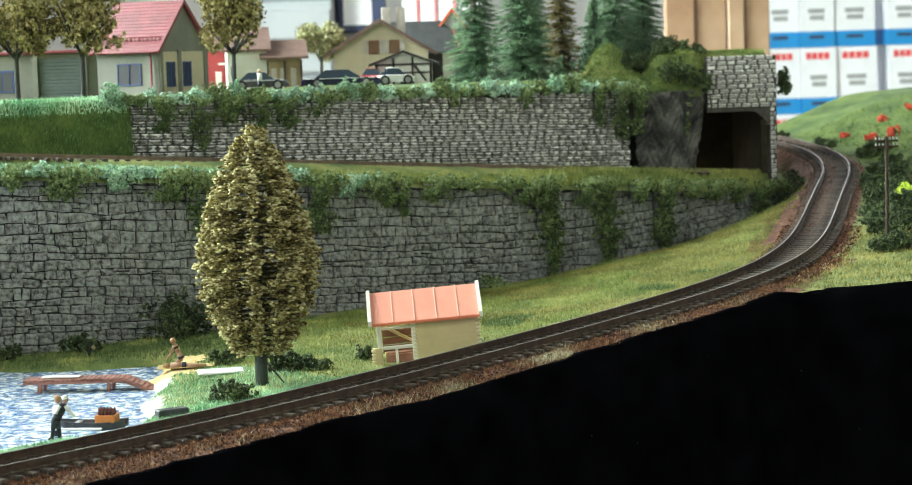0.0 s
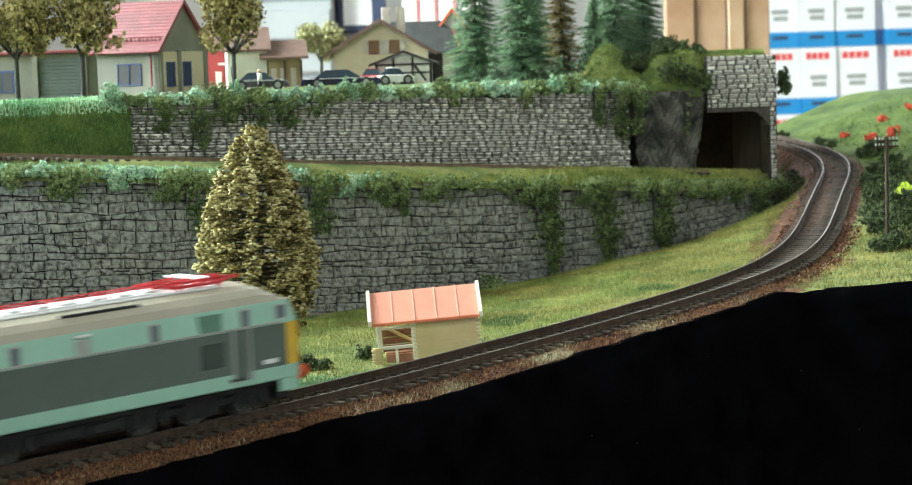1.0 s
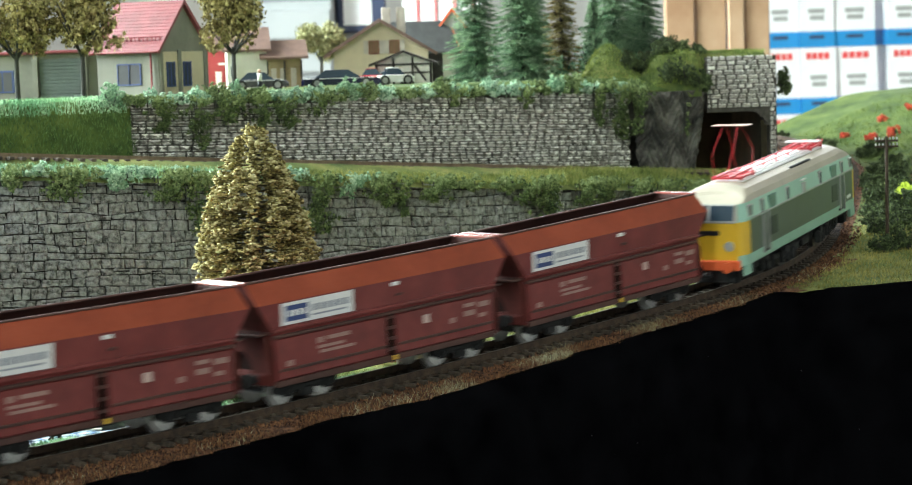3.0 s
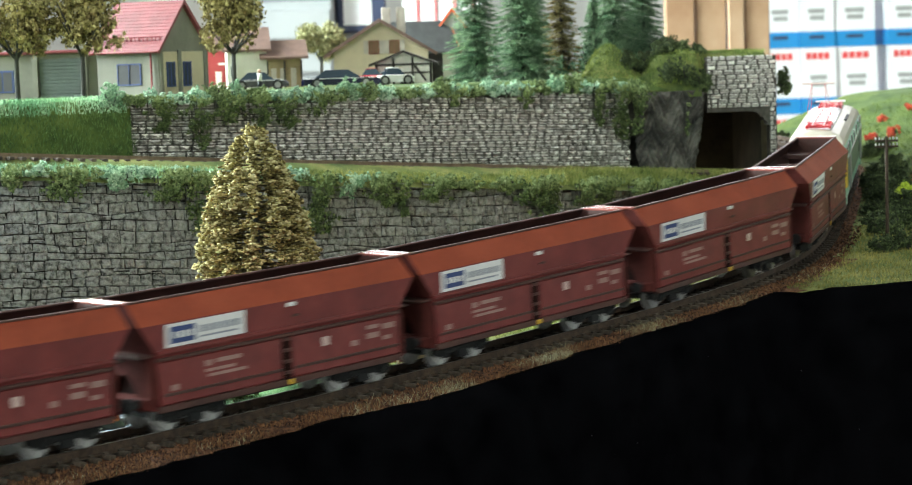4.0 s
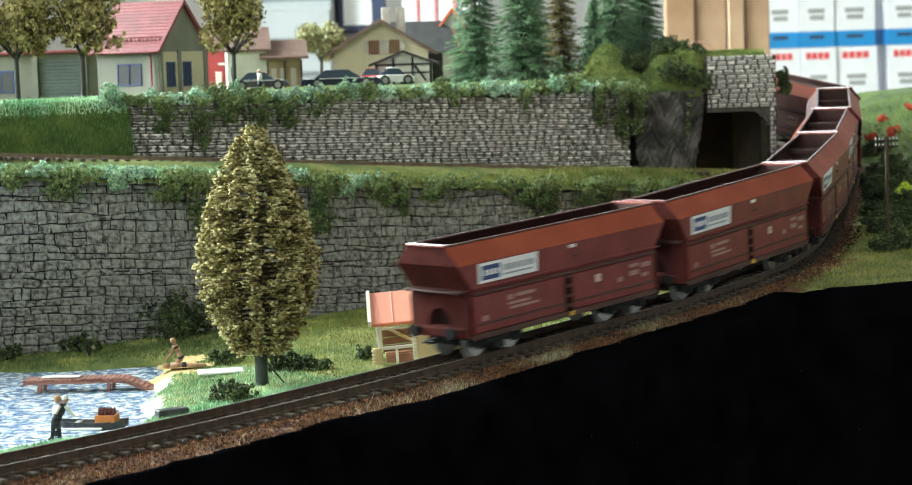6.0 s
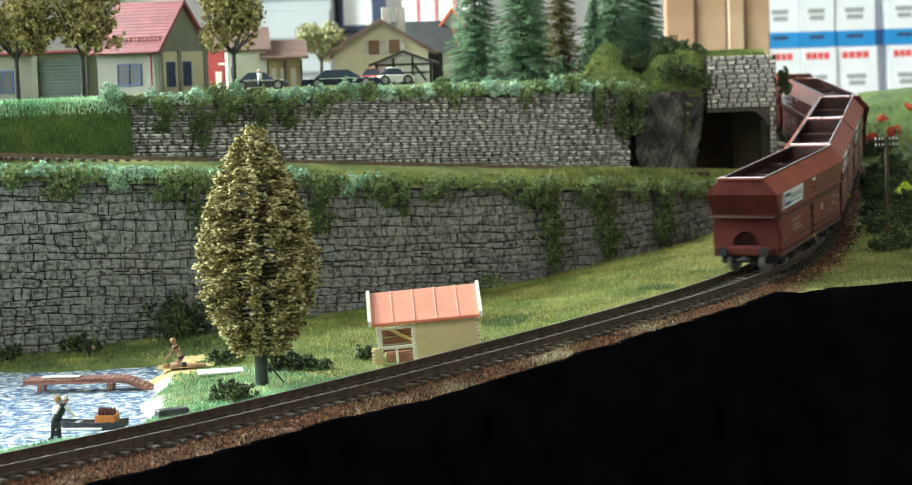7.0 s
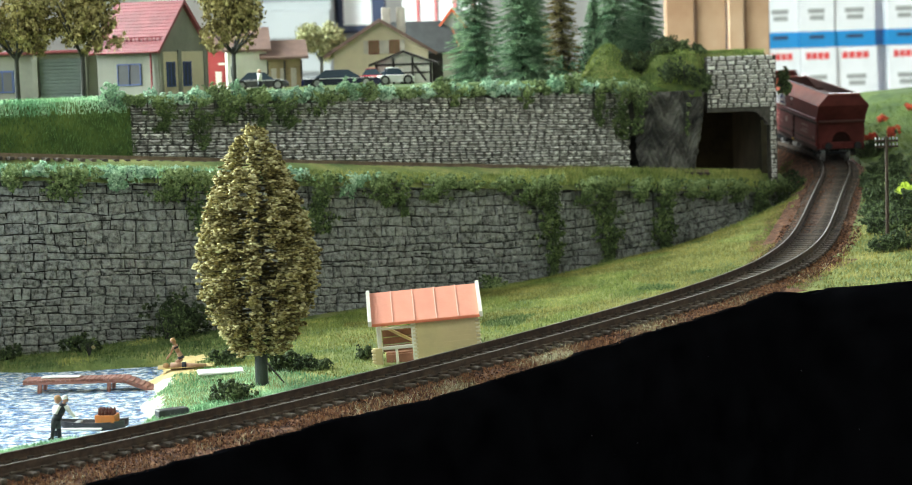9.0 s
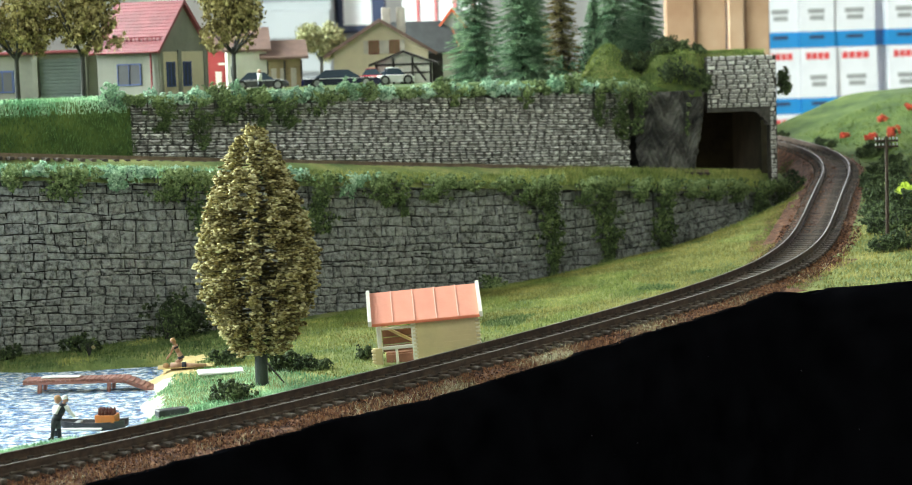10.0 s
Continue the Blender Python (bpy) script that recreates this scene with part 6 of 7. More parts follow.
def hut():
    t = thing("trackside_hut", "ivory trackside waiting hut with a salmon-pink roof and open porch", "hut", mp(-33.2, 816, -5.4, 0, -3.4, 2.0))
    # local: x along the front, y to the back, z up
    fl = Shape().box(-1, 43.4, 0, 24, 0, 1.5, 0.3)
    part("base_plate", fl, MAT["ivory"], t)
    w = Shape()
    w.box(15.5, 42.6, 0, 1.2, 1.5, 21, 0.2)
    fw = part("front_wall", w, MAT["ivory"], t, "ivory boarded wall")
    for i in range(9):
        part("wall_board", Shape().box(15.7, 42.4, -0.16 - 0.03 * (i % 2), 0.1, 2 + i * 2.1, 4.1 + i * 2.1, 0.04), MAT["ivory"], fw)
    part("back_wall", Shape().box(14, 42.6, 22.8, 24, 1.5, 21, 0.2), MAT["ivory"], t)
    part("side_wall", Shape().prism([(0, 1.5), (24, 1.5), (24, 21), (12, 30), (0, 21)], 41.4, 42.6), MAT["ivory"], t)
    part("side_wall", Shape().prism([(1, 1.5), (23, 1.5), (23, 21), (12, 29), (1, 21)], 15.5, 16.7), MAT["ivory"], t)
    for i in range(12):
        part("corner_block", Shape().box(41.2, 43.2, -0.6, 1, 2 + i * 1.6, 2.9 + i * 1.6, 0.15), MAT["ivory_light"], t)
        part("corner_block", Shape().box(15.0, 16.6, -0.6, 1, 2 + i * 1.6, 2.9 + i * 1.6, 0.15), MAT["ivory_light"], t)
    for i in range(6):
        part("corner_block", Shape().box(-2.9, -1.3, -0.7, 1, 1.2 + i * 1.5, 2.1 + i * 1.5, 0.15), MAT["ivory_light"], t)
    part("porch_parapet", Shape().box(-2.5, 1.6, -0.3, 2.0, 0.4, 10.2, 0.2), MAT["ivory"], t, "ivory porch parapet")
    for x, y in ((0.8, 1), (0.8, 23), (15.2, 0.6)):
        part("post", Shape().box(x - 0.9, x + 0.9, y - 0.9, y + 0.9, 1.5, 21.5, 0.2), MAT["white_plastic"], t)
    part("porch_rail", Shape().box(0, 15.5, 0.2, 1.4, 9.2, 10.6, 0.2), MAT["white_plastic"], t)
    part("porch_beam", Shape().box(0, 15.5, 0.2, 1.4, 17.6, 18.6, 0.2), MAT["white_plastic"], t)
    part("porch_baluster", Shape().box(7, 8.2, 0.3, 1.3, 1.5, 9.4, 0.15), MAT["white_plastic"], t)
    part("bench", Shape().box(3, 14.5, 12, 16, 5, 6.2, 0.2), MAT["plank"], t, "brown bench")
    part("porch_panel", Shape().box(3, 14.5, 4, 4.8, 2, 6.6, 0.2), MAT["plank"], t, "brown boarded panel")
    br = Shape()
    br.tube((2, 20, 17), (14.4, 20, 9.5), 0.7, 0.7, 5)
    part("brace", br, MAT["ivory"], t)
    for i in range(4):
        part("back_plank", Shape().box(2, 14.5, 22.4, 23.2, 2 + i * 3.2, 4.8 + i * 3.2, 0.2), MAT["plank"], t)
    for sg in (0, 1):
        r = Shape()
        if sg == 0:
            r.prism([(-4.5, 20.2), (12, 31), (12, 32.2), (-4.8, 21.3)], -2.0, 43.6)
        else:
            r.prism([(12, 31), (28.5, 20.2), (28.8, 21.3), (12, 32.2)], -2.0, 43.6)
        roof = part("roof", r, MAT["salmon"], t, "salmon-pink roof slope")
        for i in range(1, 5):
            x = -2.0 + i * 9.1
            if sg == 0:
                q = Shape().prism([(-4.8, 21.3), (12, 32.2), (12, 32.45), (-4.9, 21.55)], x - 0.2, x + 0.2)
            else:
                q = Shape().prism([(12, 32.2), (28.8, 21.3), (28.9, 21.55), (12, 32.45)], x - 0.2, x + 0.2)
            part("roof_batten", q, MAT["salmon_light"], roof)
        if sg == 0:
            part("eave_edge", Shape().box(-2.0, 43.6, -5.0, -4.4, 20.0, 21.2, 0.15), MAT["salmon_edge"], roof, "deeper salmon eave edge")
    for x in (-2.6, 43.6):
        part("bargeboard", Shape().prism([(-5.0, 20.2), (12, 31.2), (29.0, 20.2), (29.0, 22.4), (12, 33.4), (-5.0, 22.4)], x - 0.6, x + 0.9), MAT["white_plastic"], t, "white bargeboard")


hut()

# ---- lake side ----
MAT["pier"] = material("red_brown_pier", [(0.24, 0.1, 0.075), (0.38, 0.17, 0.13)], 120, 0.55, random_by="object", spread=0.25)
MAT["boat"] = material("dark_boat", [(0.022, 0.022, 0.026), (0.065, 0.065, 0.075)], 120, 0.5)
MAT["crate"] = material("orange_crate", shades((0.6, 0.2, 0.05), 0.9, 1.1), 90, 0.5)
MAT["bottle"] = material("brown_bottle", shades((0.12, 0.04, 0.03), 0.9, 1.1), 90, 0.3)
MAT["skin"] = material("painted_figure", shades((0.38, 0.21, 0.13), 0.85, 1.1), 90, 0.6)
MAT["cloth_dark"] = material("dark_blue_paint", shades((0.014, 0.016, 0.026), 0.9, 1.1), 90, 0.7)
MAT["cloth_white"] = material("white_paint", shades((0.75, 0.75, 0.73), 0.95, 1.03), 90, 0.6)
MAT["hair"] = material("fair_paint", shades((0.4, 0.22, 0.09), 0.85, 1.1), 90, 0.6)


def pier():
    t = thing("pier", "red-brown plank pier with a ramp, over the lake", "pier", mp(-182, 819, -11, 0, 0, -1.5))
    for i in range(21):
        part("plank", Shape().box(i * 2.0, i * 2.0 + 1.75, -5, 5, 6.4, 7.4, 0.15), MAT["pier"], t)
    for y in (-4.6, 4.6):
        part("side_beam", Shape().box(0, 42, y - 0.6, y + 0.6, 5.4, 6.4, 0.2), MAT["pier"], t)
    for x in (7, 36):
        for y in (-4.2, 4.2):
            s = Shape().tube((x + (0.6 if y > 0 else 0), y, 5.6), (x - 0.6, y * 1.1, -3), 0.9, 0.8, 6)
            part("leg", s, MAT["pier"], t)
    for i in range(9):
        a = i / 9
        part("ramp_plank", Shape().box(-1.0, 0.9, -5, 5, -0.5, 0.5, 0.15), MAT["pier"], t, at=mp(43 + i * 2.0, 0, 6.6 - 7.6 * a, 0, 21, 0))
    for y in (-4.6, 4.6):
        part("ramp_beam", Shape().add([(42, y - 0.5, 5.4), (60, y - 0.5, -1.6), (60, y + 0.5, -1.6), (42, y + 0.5, 5.4), (42, y - 0.5, 6.5), (60, y - 0.5, -0.5), (60, y + 0.5, -0.5), (42, y + 0.5, 6.5)], [(0, 3, 2, 1), (4, 5, 6, 7), (0, 1, 5, 4), (2, 3, 7, 6), (1, 2, 6, 5), (0, 4, 7, 3)]), MAT["pier"], t)


pier()
tw = Shape().box(-8, 8, -2.6, 2.6, 0, 0.5, 0.2)
tagged(part("towel", tw, MAT["cloth_white"], at=mp(-167, 819, -3.4, 0, 0, -2)), "white towel lying on the plank pier", "towel")
tw = Shape().box(-9.5, 9.5, -4.0, 4.0, 0, 0.9, 0.4)
tagged(part("towel", tw, MAT["cloth_white"], at=mp(-99, 809, ground_at(-99, 809) + 0.8, 5, 0, 12)), "white towel spread on the grass beside the bush", "towel")
tw = Shape().box(-12, 12, -4.5, 4.5, 0, 0.4, 0.15)
tagged(part("beach_mat", tw, MAT["beach"], at=mp(-117, 836, ground_at(-117, 836) + 0.8, 0, 0, 8)), "yellow mat spread on the sandy beach", "mat")


def figure(name, label, m, rods, knobs):
    """A painted model figure as one plain mesh of rounded rods and knobs."""
    s = Shape()
    mats = [MAT["skin"], MAT["cloth_dark"], MAT["cloth_white"], MAT["hair"]]
    for a, b, r0, r1, k in rods:
        s.tube(a, b, r0, r1, 10, k)
    for c, r, k in knobs:
        n = 8
        rings = []
        for j in range(1, 6):
            th = math.pi * j / 6
            rings.append([(c[0] + r * math.sin(th) * math.cos(2 * math.pi * i / n), c[1] + r * math.sin(th) * math.sin(2 * math.pi * i / n), c[2] - r * math.cos(th)) for i in range(n)])
        s.loft(rings, k)
    return tagged(part(name, s, mats, at=m, smooth=True), label, "figurine", "model figures")


figure("standing_figurine", "painted stooping figurine in dark waistcoat and white sleeves", mp(-144, 692, -5.7), [((-1.5, 0.3, 0), (-0.9, 0, 3.8), 0.65, 0.85, 1), ((-0.9, 0, 3.8), (0.0, 0, 7.4), 0.9, 1.25, 1), ((1.5, -0.4, 0), (1.1, 0, 3.8), 0.65, 0.85, 1), ((1.1, 0, 3.8), (0.7, 0, 7.4), 0.9, 1.25, 1), ((0.3, 0, 6.9), (1.6, 0, 9.6), 1.6, 1.75, 1), ((1.6, 0, 9.6), (3.3, 0, 12.7), 1.8, 1.5, 1), ((4.1, -0.6, 12.0), (5.4, -0.8, 9.9), 0.85, 0.75, 2), ((5.4, -0.8, 9.9), (7.2, -0.8, 7.8), 0.75, 0.5, 2), ((2.0, -1.4, 12.2), (0.6, -1.8, 9.4), 0.8, 0.65, 2), ((-1.6, 0.3, 0.3), (-2.3, -1.0, 0.2), 0.6, 0.5, 1), ((1.5, -0.4, 0.3), (2.4, -1.4, 0.2), 0.6, 0.5, 1), ((3.3, 0, 12.6), (3.7, 0, 13.4), 0.6, 0.6, 0)], [((3.9, 0, 14.1), 1.1, 0), ((3.8, 0, 14.7), 1.15, 2)])
figure("small_figurine", "small painted figurine in a pale shirt at the shore", mp(-148.4, 716, -9, 0, 0, 0), [((0, 0, 0), (0, 0, 6), 1.2, 1.3, 1), ((0, 0, 6), (0.4, 0, 11), 1.5, 1.6, 2), ((1.0, 0, 10), (2.4, 0.3, 7.5), 0.7, 0.6, 0)], [((0.8, 0, 13.2), 1.4, 0), ((0.7, 0, 13.8), 1.4, 3)])
gz = ground_at(-121, 836) + 1.2
figure("kneeling_figurine", "painted kneeling figurine on the beach mat", mp(-122.5, 836, gz), [((0.8, 0, 0.7), (4.8, 0, 0.7), 0.65, 0.5, 0), ((1.0, 0, 0.9), (3.6, 0, 3.6), 0.9, 1.15, 0), ((3.8, 0, 3.3), (2.6, 0, 6.4), 1.35, 0.95, 0), ((2.6, 0, 6.2), (1.1, 0, 9.4), 0.95, 1.2, 0), ((0.8, -0.9, 9.0), (-0.6, -0.9, 6.0), 0.5, 0.42, 0), ((-0.6, -0.9, 6.0), (-2.6, -0.6, 3.4), 0.42, 0.36, 0), ((3.7, 0, 3.5), (3.3, 0, 4.5), 1.42, 1.3, 1), ((1.7, 0, 7.9), (1.4, 0, 8.6), 1.22, 1.25, 1), ((0.8, 0, 9.6), (0.4, 0, 10.4), 0.5, 0.5, 0), ((0.9, 0.1, 11.4), (1.5, 0.1, 9.2), 0.8, 0.35, 3)], [((0.1, 0, 11.2), 1.0, 0), ((0.45, 0, 11.6), 1.05, 3)])
figure("lying_figurine", "painted figurine lying on the beach mat", mp(-117, 833, gz - 0.2, 0, 0, 4), [((-6, 0, 1.0), (0, 0, 1.0), 1.6, 1.4, 0), ((0, 0, 1.0), (9, 0.8, 0.8), 1.2, 0.6, 0), ((0, 0, 1.0), (9, -0.8, 0.8), 1.2, 0.6, 0), ((-1.2, 0, 1.1), (0.6, 0, 1.1), 1.6, 1.6, 1), ((-6, 0.9, 0.9), (-9.4, 1.8, 0.6), 0.6, 0.5, 0)], [((-8, 0, 1.3), 1.4, 3)])


def boat():
    t = thing("rowing_boat", "dark flat rowing boat drawn up on the shore", "boat", mp(-133.8, 709.5, -6.2, 0, 0, -9))
    s = Shape()
    rings = []
    for u, w, h0, h1 in ((-13, 1.2, 2.2, 4.2), (-10, 3.0, 1.0, 3.8), (-4.5, 3.9, 0.4, 3.4), (4.5, 3.9, 0.4, 3.4), (10.5, 3.2, 0.8, 3.9), (12.5, 2.8, 1.4, 4.2)):
        rings.append([(u, -w * 0.7, h0), (u, -w, h1), (u, -w + 0.6, h1), (u, -w * 0.6, h0 + 0.6), (u, w * 0.6, h0 + 0.6), (u, w - 0.6, h1), (u, w, h1), (u, w * 0.7, h0)])
    s.loft(rings)
    part("hull", s, MAT["boat"], t, "dark weathered hull")
    for x in (-6, 2):
        part("thwart", Shape().box(x - 1.0, x + 1.0, -3.3, 3.3, 2.6, 3.2, 0.15), MAT["grey_trim"], t)
    part("side_plank", Shape().box(-20, 5, -6.8, -4.8, 1.2, 1.9, 0.2), MAT["white_steel"], t, "pale plank")
    return t


boat()
t = thing("bottle_crate", "orange crate full of brown bottles on the boat", "crate", mp(-128.5, 708.5, -3.0, 0, 0, -8))
c = Shape().box(-3.4, 3.4, -3, 3, 0, 0.6)
for y in (-3, 3):
    c.box(-3.4, 3.4, y - 0.3, y + 0.3, 0, 2.8, 0.1)
for x in (-3.4, 3.4):
    c.box(x - 0.3, x + 0.3, -3, 3, 0, 2.8, 0.1)
part("crate_box", c, MAT["crate"], t)
for i in range(5):
    for j in range(2):
        b = Shape().tube((-2.6 + i * 1.3, -1.2 + j * 2.2, 0.6), (-2.6 + i * 1.3, -1.2 + j * 2.2, 3.8), 0.55, 0.55, 8)
        b.tube((-2.6 + i * 1.3, -1.2 + j * 2.2, 3.8), (-2.6 + i * 1.3, -1.2 + j * 2.2, 5.2), 0.42, 0.3, 8)
        part("bottle", b, MAT["bottle"], t)
t = thing("stone_trough", "dark low trough beside the track in the grass", "trough", mp(-107, 722, -3.6, 0, 0, 30))
c = Shape().box(-6, 6, -2.4, 2.4, -1, 2.4, 0.4)
part("trough_body", c, MAT["boat"], t)
bush("driftwood_plant", "bare pale twig at the foot of the wall", (-171, 905, ground_at(-171, 905)), (3, 2, 9), 20, MAT["straw"], 0.5, 801, category="plant")


# ---- telegraph pole ----
MAT["pole"] = material("weathered_pole", [(0.03, 0.02, 0.014), (0.07, 0.045, 0.03)], 200, 0.8, bump=0.4)


def pole():
    t = thing("telegraph_pole", "brown telegraph pole with pale insulators beside the track", "telegraph pole", mp(221.5, 1010, ground_at(221.5, 1010) - 1))
    z0 = ground_at(221.5, 1010) - 1
    top = 77.2 - z0
    part("post", Shape().tube((0, 0, 0), (0, 0, top), 1.0, 0.8, 10), MAT["pole"], t, "brown wooden post")
    for h in (top - 2.2, top - 5.2):
        arm = part("crossarm", Shape().box(-6, 6, -0.5, 0.5, h - 0.5, h + 0.5, 0.1), MAT["pole"], t)
        for x in (-5.4, -3.6, -1.8, 1.8, 3.6, 5.4):
            s = Shape().tube((x, 0, h + 0.4), (x, 0, h + 1.0), 0.3, 0.5, 8)
            s.tube((x, 0, h + 1.0), (x, 0, h + 1.8), 0.5, 0.35, 8)
            part("insulator", s, MAT["grey_trim"], arm, "pale grey insulator")


pole()


# ---- village ----
MAT["beige_wall"] = material("grey_beige_render", shades((0.23, 0.23, 0.195), 0.85, 1.1), 60, 0.8)
MAT["cream_wall"] = material("cream_render", shades((0.66, 0.58, 0.41), 0.9, 1.06), 60, 0.8)
MAT["white_wall"] = material("white_render", shades((0.72, 0.7, 0.63), 0.9, 1.05), 60, 0.8)
MAT["red_tile"] = material("red_roof_tile", shades((0.21, 0.045, 0.055), 0.8, 1.15), 120, 0.45, random_by="object", spread=0.2)
MAT["dark_red"] = material("dark_red_plastic", shades((0.22, 0.02, 0.03), 0.85, 1.15), 60, 0.4)
MAT["brown_tile"] = material("brown_roof_tile", shades((0.17, 0.1, 0.08), 0.8, 1.2), 120, 0.7)
MAT["grey_tile"] = material("dark_grey_roof", shades((0.09, 0.095, 0.1), 0.8, 1.2), 120, 0.6)
MAT["timber"] = material("dark_timber", shades((0.03, 0.026, 0.022), 0.8, 1.2), 120, 0.7)
MAT["brown_wood"] = material("brown_boarding", shades((0.22, 0.13, 0.07), 0.8, 1.2), 120, 0.7)
MAT["ochre"] = material("ochre_boarding", shades((0.36, 0.27, 0.15), 0.75, 1.2), 120, 0.7)
MAT["blue_frame"] = material("blue_window_frame", shades((0.06, 0.09, 0.25), 0.9, 1.1), 60, 0.5)
MAT["roller"] = material("grey_green_door", shades((0.12, 0.15, 0.14), 0.9, 1.1), 60, 0.6)
MAT["red_wall"] = material("red_render", shades((0.36, 0.045, 0.05), 0.9, 1.1), 60, 0.7)
MAT["chimney"] = material("pale_chimney", shades((0.55, 0.5, 0.44), 0.85, 1.1), 200, 0.8)
MAT["car_blue"] = material("dark_blue_lacquer", shades((0.012, 0.014, 0.04), 0.9, 1.1), 60, 0.18)
MAT["car_white"] = material("white_lacquer", shades((0.75, 0.75, 0.74), 0.95, 1.03), 60, 0.2)
MAT["car_red"] = material("red_lacquer", shades((0.6, 0.03, 0.04), 0.9, 1.1), 60, 0.2)
MAT["dull_pane"] = material("dull_pane", shades((0.09, 0.09, 0.1), 0.85, 1.1), 60, 0.3)
MAT["folder_pane"] = material("dark_blue_pane", shades((0.02, 0.03, 0.07), 0.9, 1.1), 60, 0.3)
MAT["tyre"] = material("black_tyre", shades((0.015, 0.015, 0.015), 0.8, 1.2), 60, 0.8)


def window(t, x, z, w, h, y=0.0, axis="x", pane=None, frame_mat=None, shutters=None):
    """A window on the front (axis x) or on the right gable (axis y)."""
    frame_mat = frame_mat or MAT["cloth_white"]

    def slab(a0, a1, z0, z1, out0, out1):
        if axis == "x":
            return Shape().box(a0, a1, y - out1, y - out0, z0, z1, 0.1)
        return Shape().box(y + out0, y + out1, a0, a1, z0, z1, 0.1)

    fr = Shape()
    for a0, a1, z0, z1 in ((x - w / 2 - 0.7, x - w / 2, z - h / 2 - 0.7, z + h / 2 + 0.7), (x + w / 2, x + w / 2 + 0.7, z - h / 2 - 0.7, z + h / 2 + 0.7), (x - w / 2, x + w / 2, z - h / 2 - 0.7, z - h / 2), (x - w / 2, x + w / 2, z + h / 2, z + h / 2 + 0.7), (x - 0.25, x + 0.25, z - h / 2, z + h / 2)):
        s = slab(a0, a1, z0, z1, -0.2, 0.6)
        fr.add(s.v, s.f)
    f = part("window", fr, frame_mat, t)
    part("pane", slab(x - w / 2, x + w / 2, z - h / 2, z + h / 2, -0.4, 0.2), pane or MAT["glass"], f)
    if shutters:
        for sg in (-1, 1):
            c = x + sg * (w / 2 + 2.4)
            part("shutter", slab(c - 1.6, c + 1.6, z - h / 2 - 0.5, z + h / 2 + 0.5, 0, 0.8), shutters, t)


def gable_house(name, label, m, L, W, H, R, wall, roof, over=3.0, ridge="x", ribs=0, group="village houses", edge=None, courses=0):
    """L along x, W along y, H to the eaves, R from there to the ridge. Ridge along x or y."""
    t = thing(name, label, "house", m, group)
    if ridge == "x":
        w = Shape().prism([(0, 0), (W, 0), (W, H), (W / 2, H + R), (0, H)], 0, L)
    else:
        w = Shape().prism([(0, 0), (L, 0), (L, H), (L / 2, H + R), (0, H)], 0, W, "y")
    part("wall", w, wall, t)
    B = W if ridge == "x" else L
    k = R / (B / 2)
    lo = H - k * over
    for sg in (0, 1):
        if sg == 0:
            o = [(-over, lo + 0.1), (B / 2, H + R + 0.1), (B / 2, H + R + 1.6), (-over, lo + 1.6)]
        else:
            o = [(B / 2, H + R + 0.1), (B + over, lo + 0.1), (B + over, lo + 1.6), (B / 2, H + R + 1.6)]
        if ridge == "x":
            r = part("roof", Shape().prism(o, -over, L + over), roof, t)
        else:
            r = part("roof", Shape().prism(o, -over, W + over, "y"), roof, t)
        for i in range(ribs):
            c = -over + (i + 0.5) * ((L if ridge == "x" else W) + 2 * over) / ribs
            q = [(u, v + 1.55) for u, v in o[:2]] + [(u, v + 0.3) for u, v in o[2:]]
            part("roof_rib", Shape().prism(q, c - 0.25, c + 0.25, "x" if ridge == "x" else "y"), roof, r)
        for i in range(courses):
            lo_, hi_ = sorted((Vector(o[2]), Vector(o[3])), key=lambda w: w.y)
            a, b = lo_.lerp(hi_, i / courses), lo_.lerp(hi_, (i + 1) / courses)
            span = (-over, L + over) if ridge == "x" else (-over, W + over)
            part("tile_course", Shape().prism([(a.x, a.y - 0.3), (b.x, b.y - 0.3), (b.x, b.y + 0.02), (a.x, a.y + 0.4)], *span, "x" if ridge == "x" else "y"), roof, r)
    if edge:
        for a in ((-over - 0.5, -over), ((L if ridge == "x" else W) + over, (L if ridge == "x" else W) + over + 0.5)):
            o = [(-over - 0.4, lo - 0.6), (B / 2, H + R - 0.6), (B + over + 0.4, lo - 0.6), (B + over + 0.4, lo + 1.8), (B / 2, H + R + 2), (-over - 0.4, lo + 1.8)]
            part("bargeboard", Shape().prism(o, *a, "x" if ridge == "x" else "y"), edge, t)
    return t


t = gable_house("village_house", "grey-beige village house with a red ribbed tile roof", mp(-204, 1148, VILLAGE - 0.5, 0, 0, -25.5), 42, 51, 27, 26, MAT["beige_wall"], MAT["red_tile"], 2.5, "x", 26, edge=MAT["red_tile"], courses=15)
window(t, 22, 12.5, 15, 11, 0, "x", frame_mat=MAT["blue_frame"], pane=MAT["dull_pane"])
window(t, 12, 12, 7, 13, 42.3, "y", frame_mat=MAT["blue_frame"], pane=MAT["folder_pane"])
window(t, 29, 12, 7, 13, 42.3, "y", frame_mat=MAT["blue_frame"], pane=MAT["folder_pane"])
part("gable_panel", Shape().box(41.6, 42.15, 4, 47, 1, 25, 0.1), MAT["cream_wall"], t, "cream lower gable panel")
for y in (2, 21, 49):
    part("pilaster", Shape().box(41.5, 43.4, y - 1.4, y + 1.4, 0, 26, 0.2), MAT["beige_wall"], t)
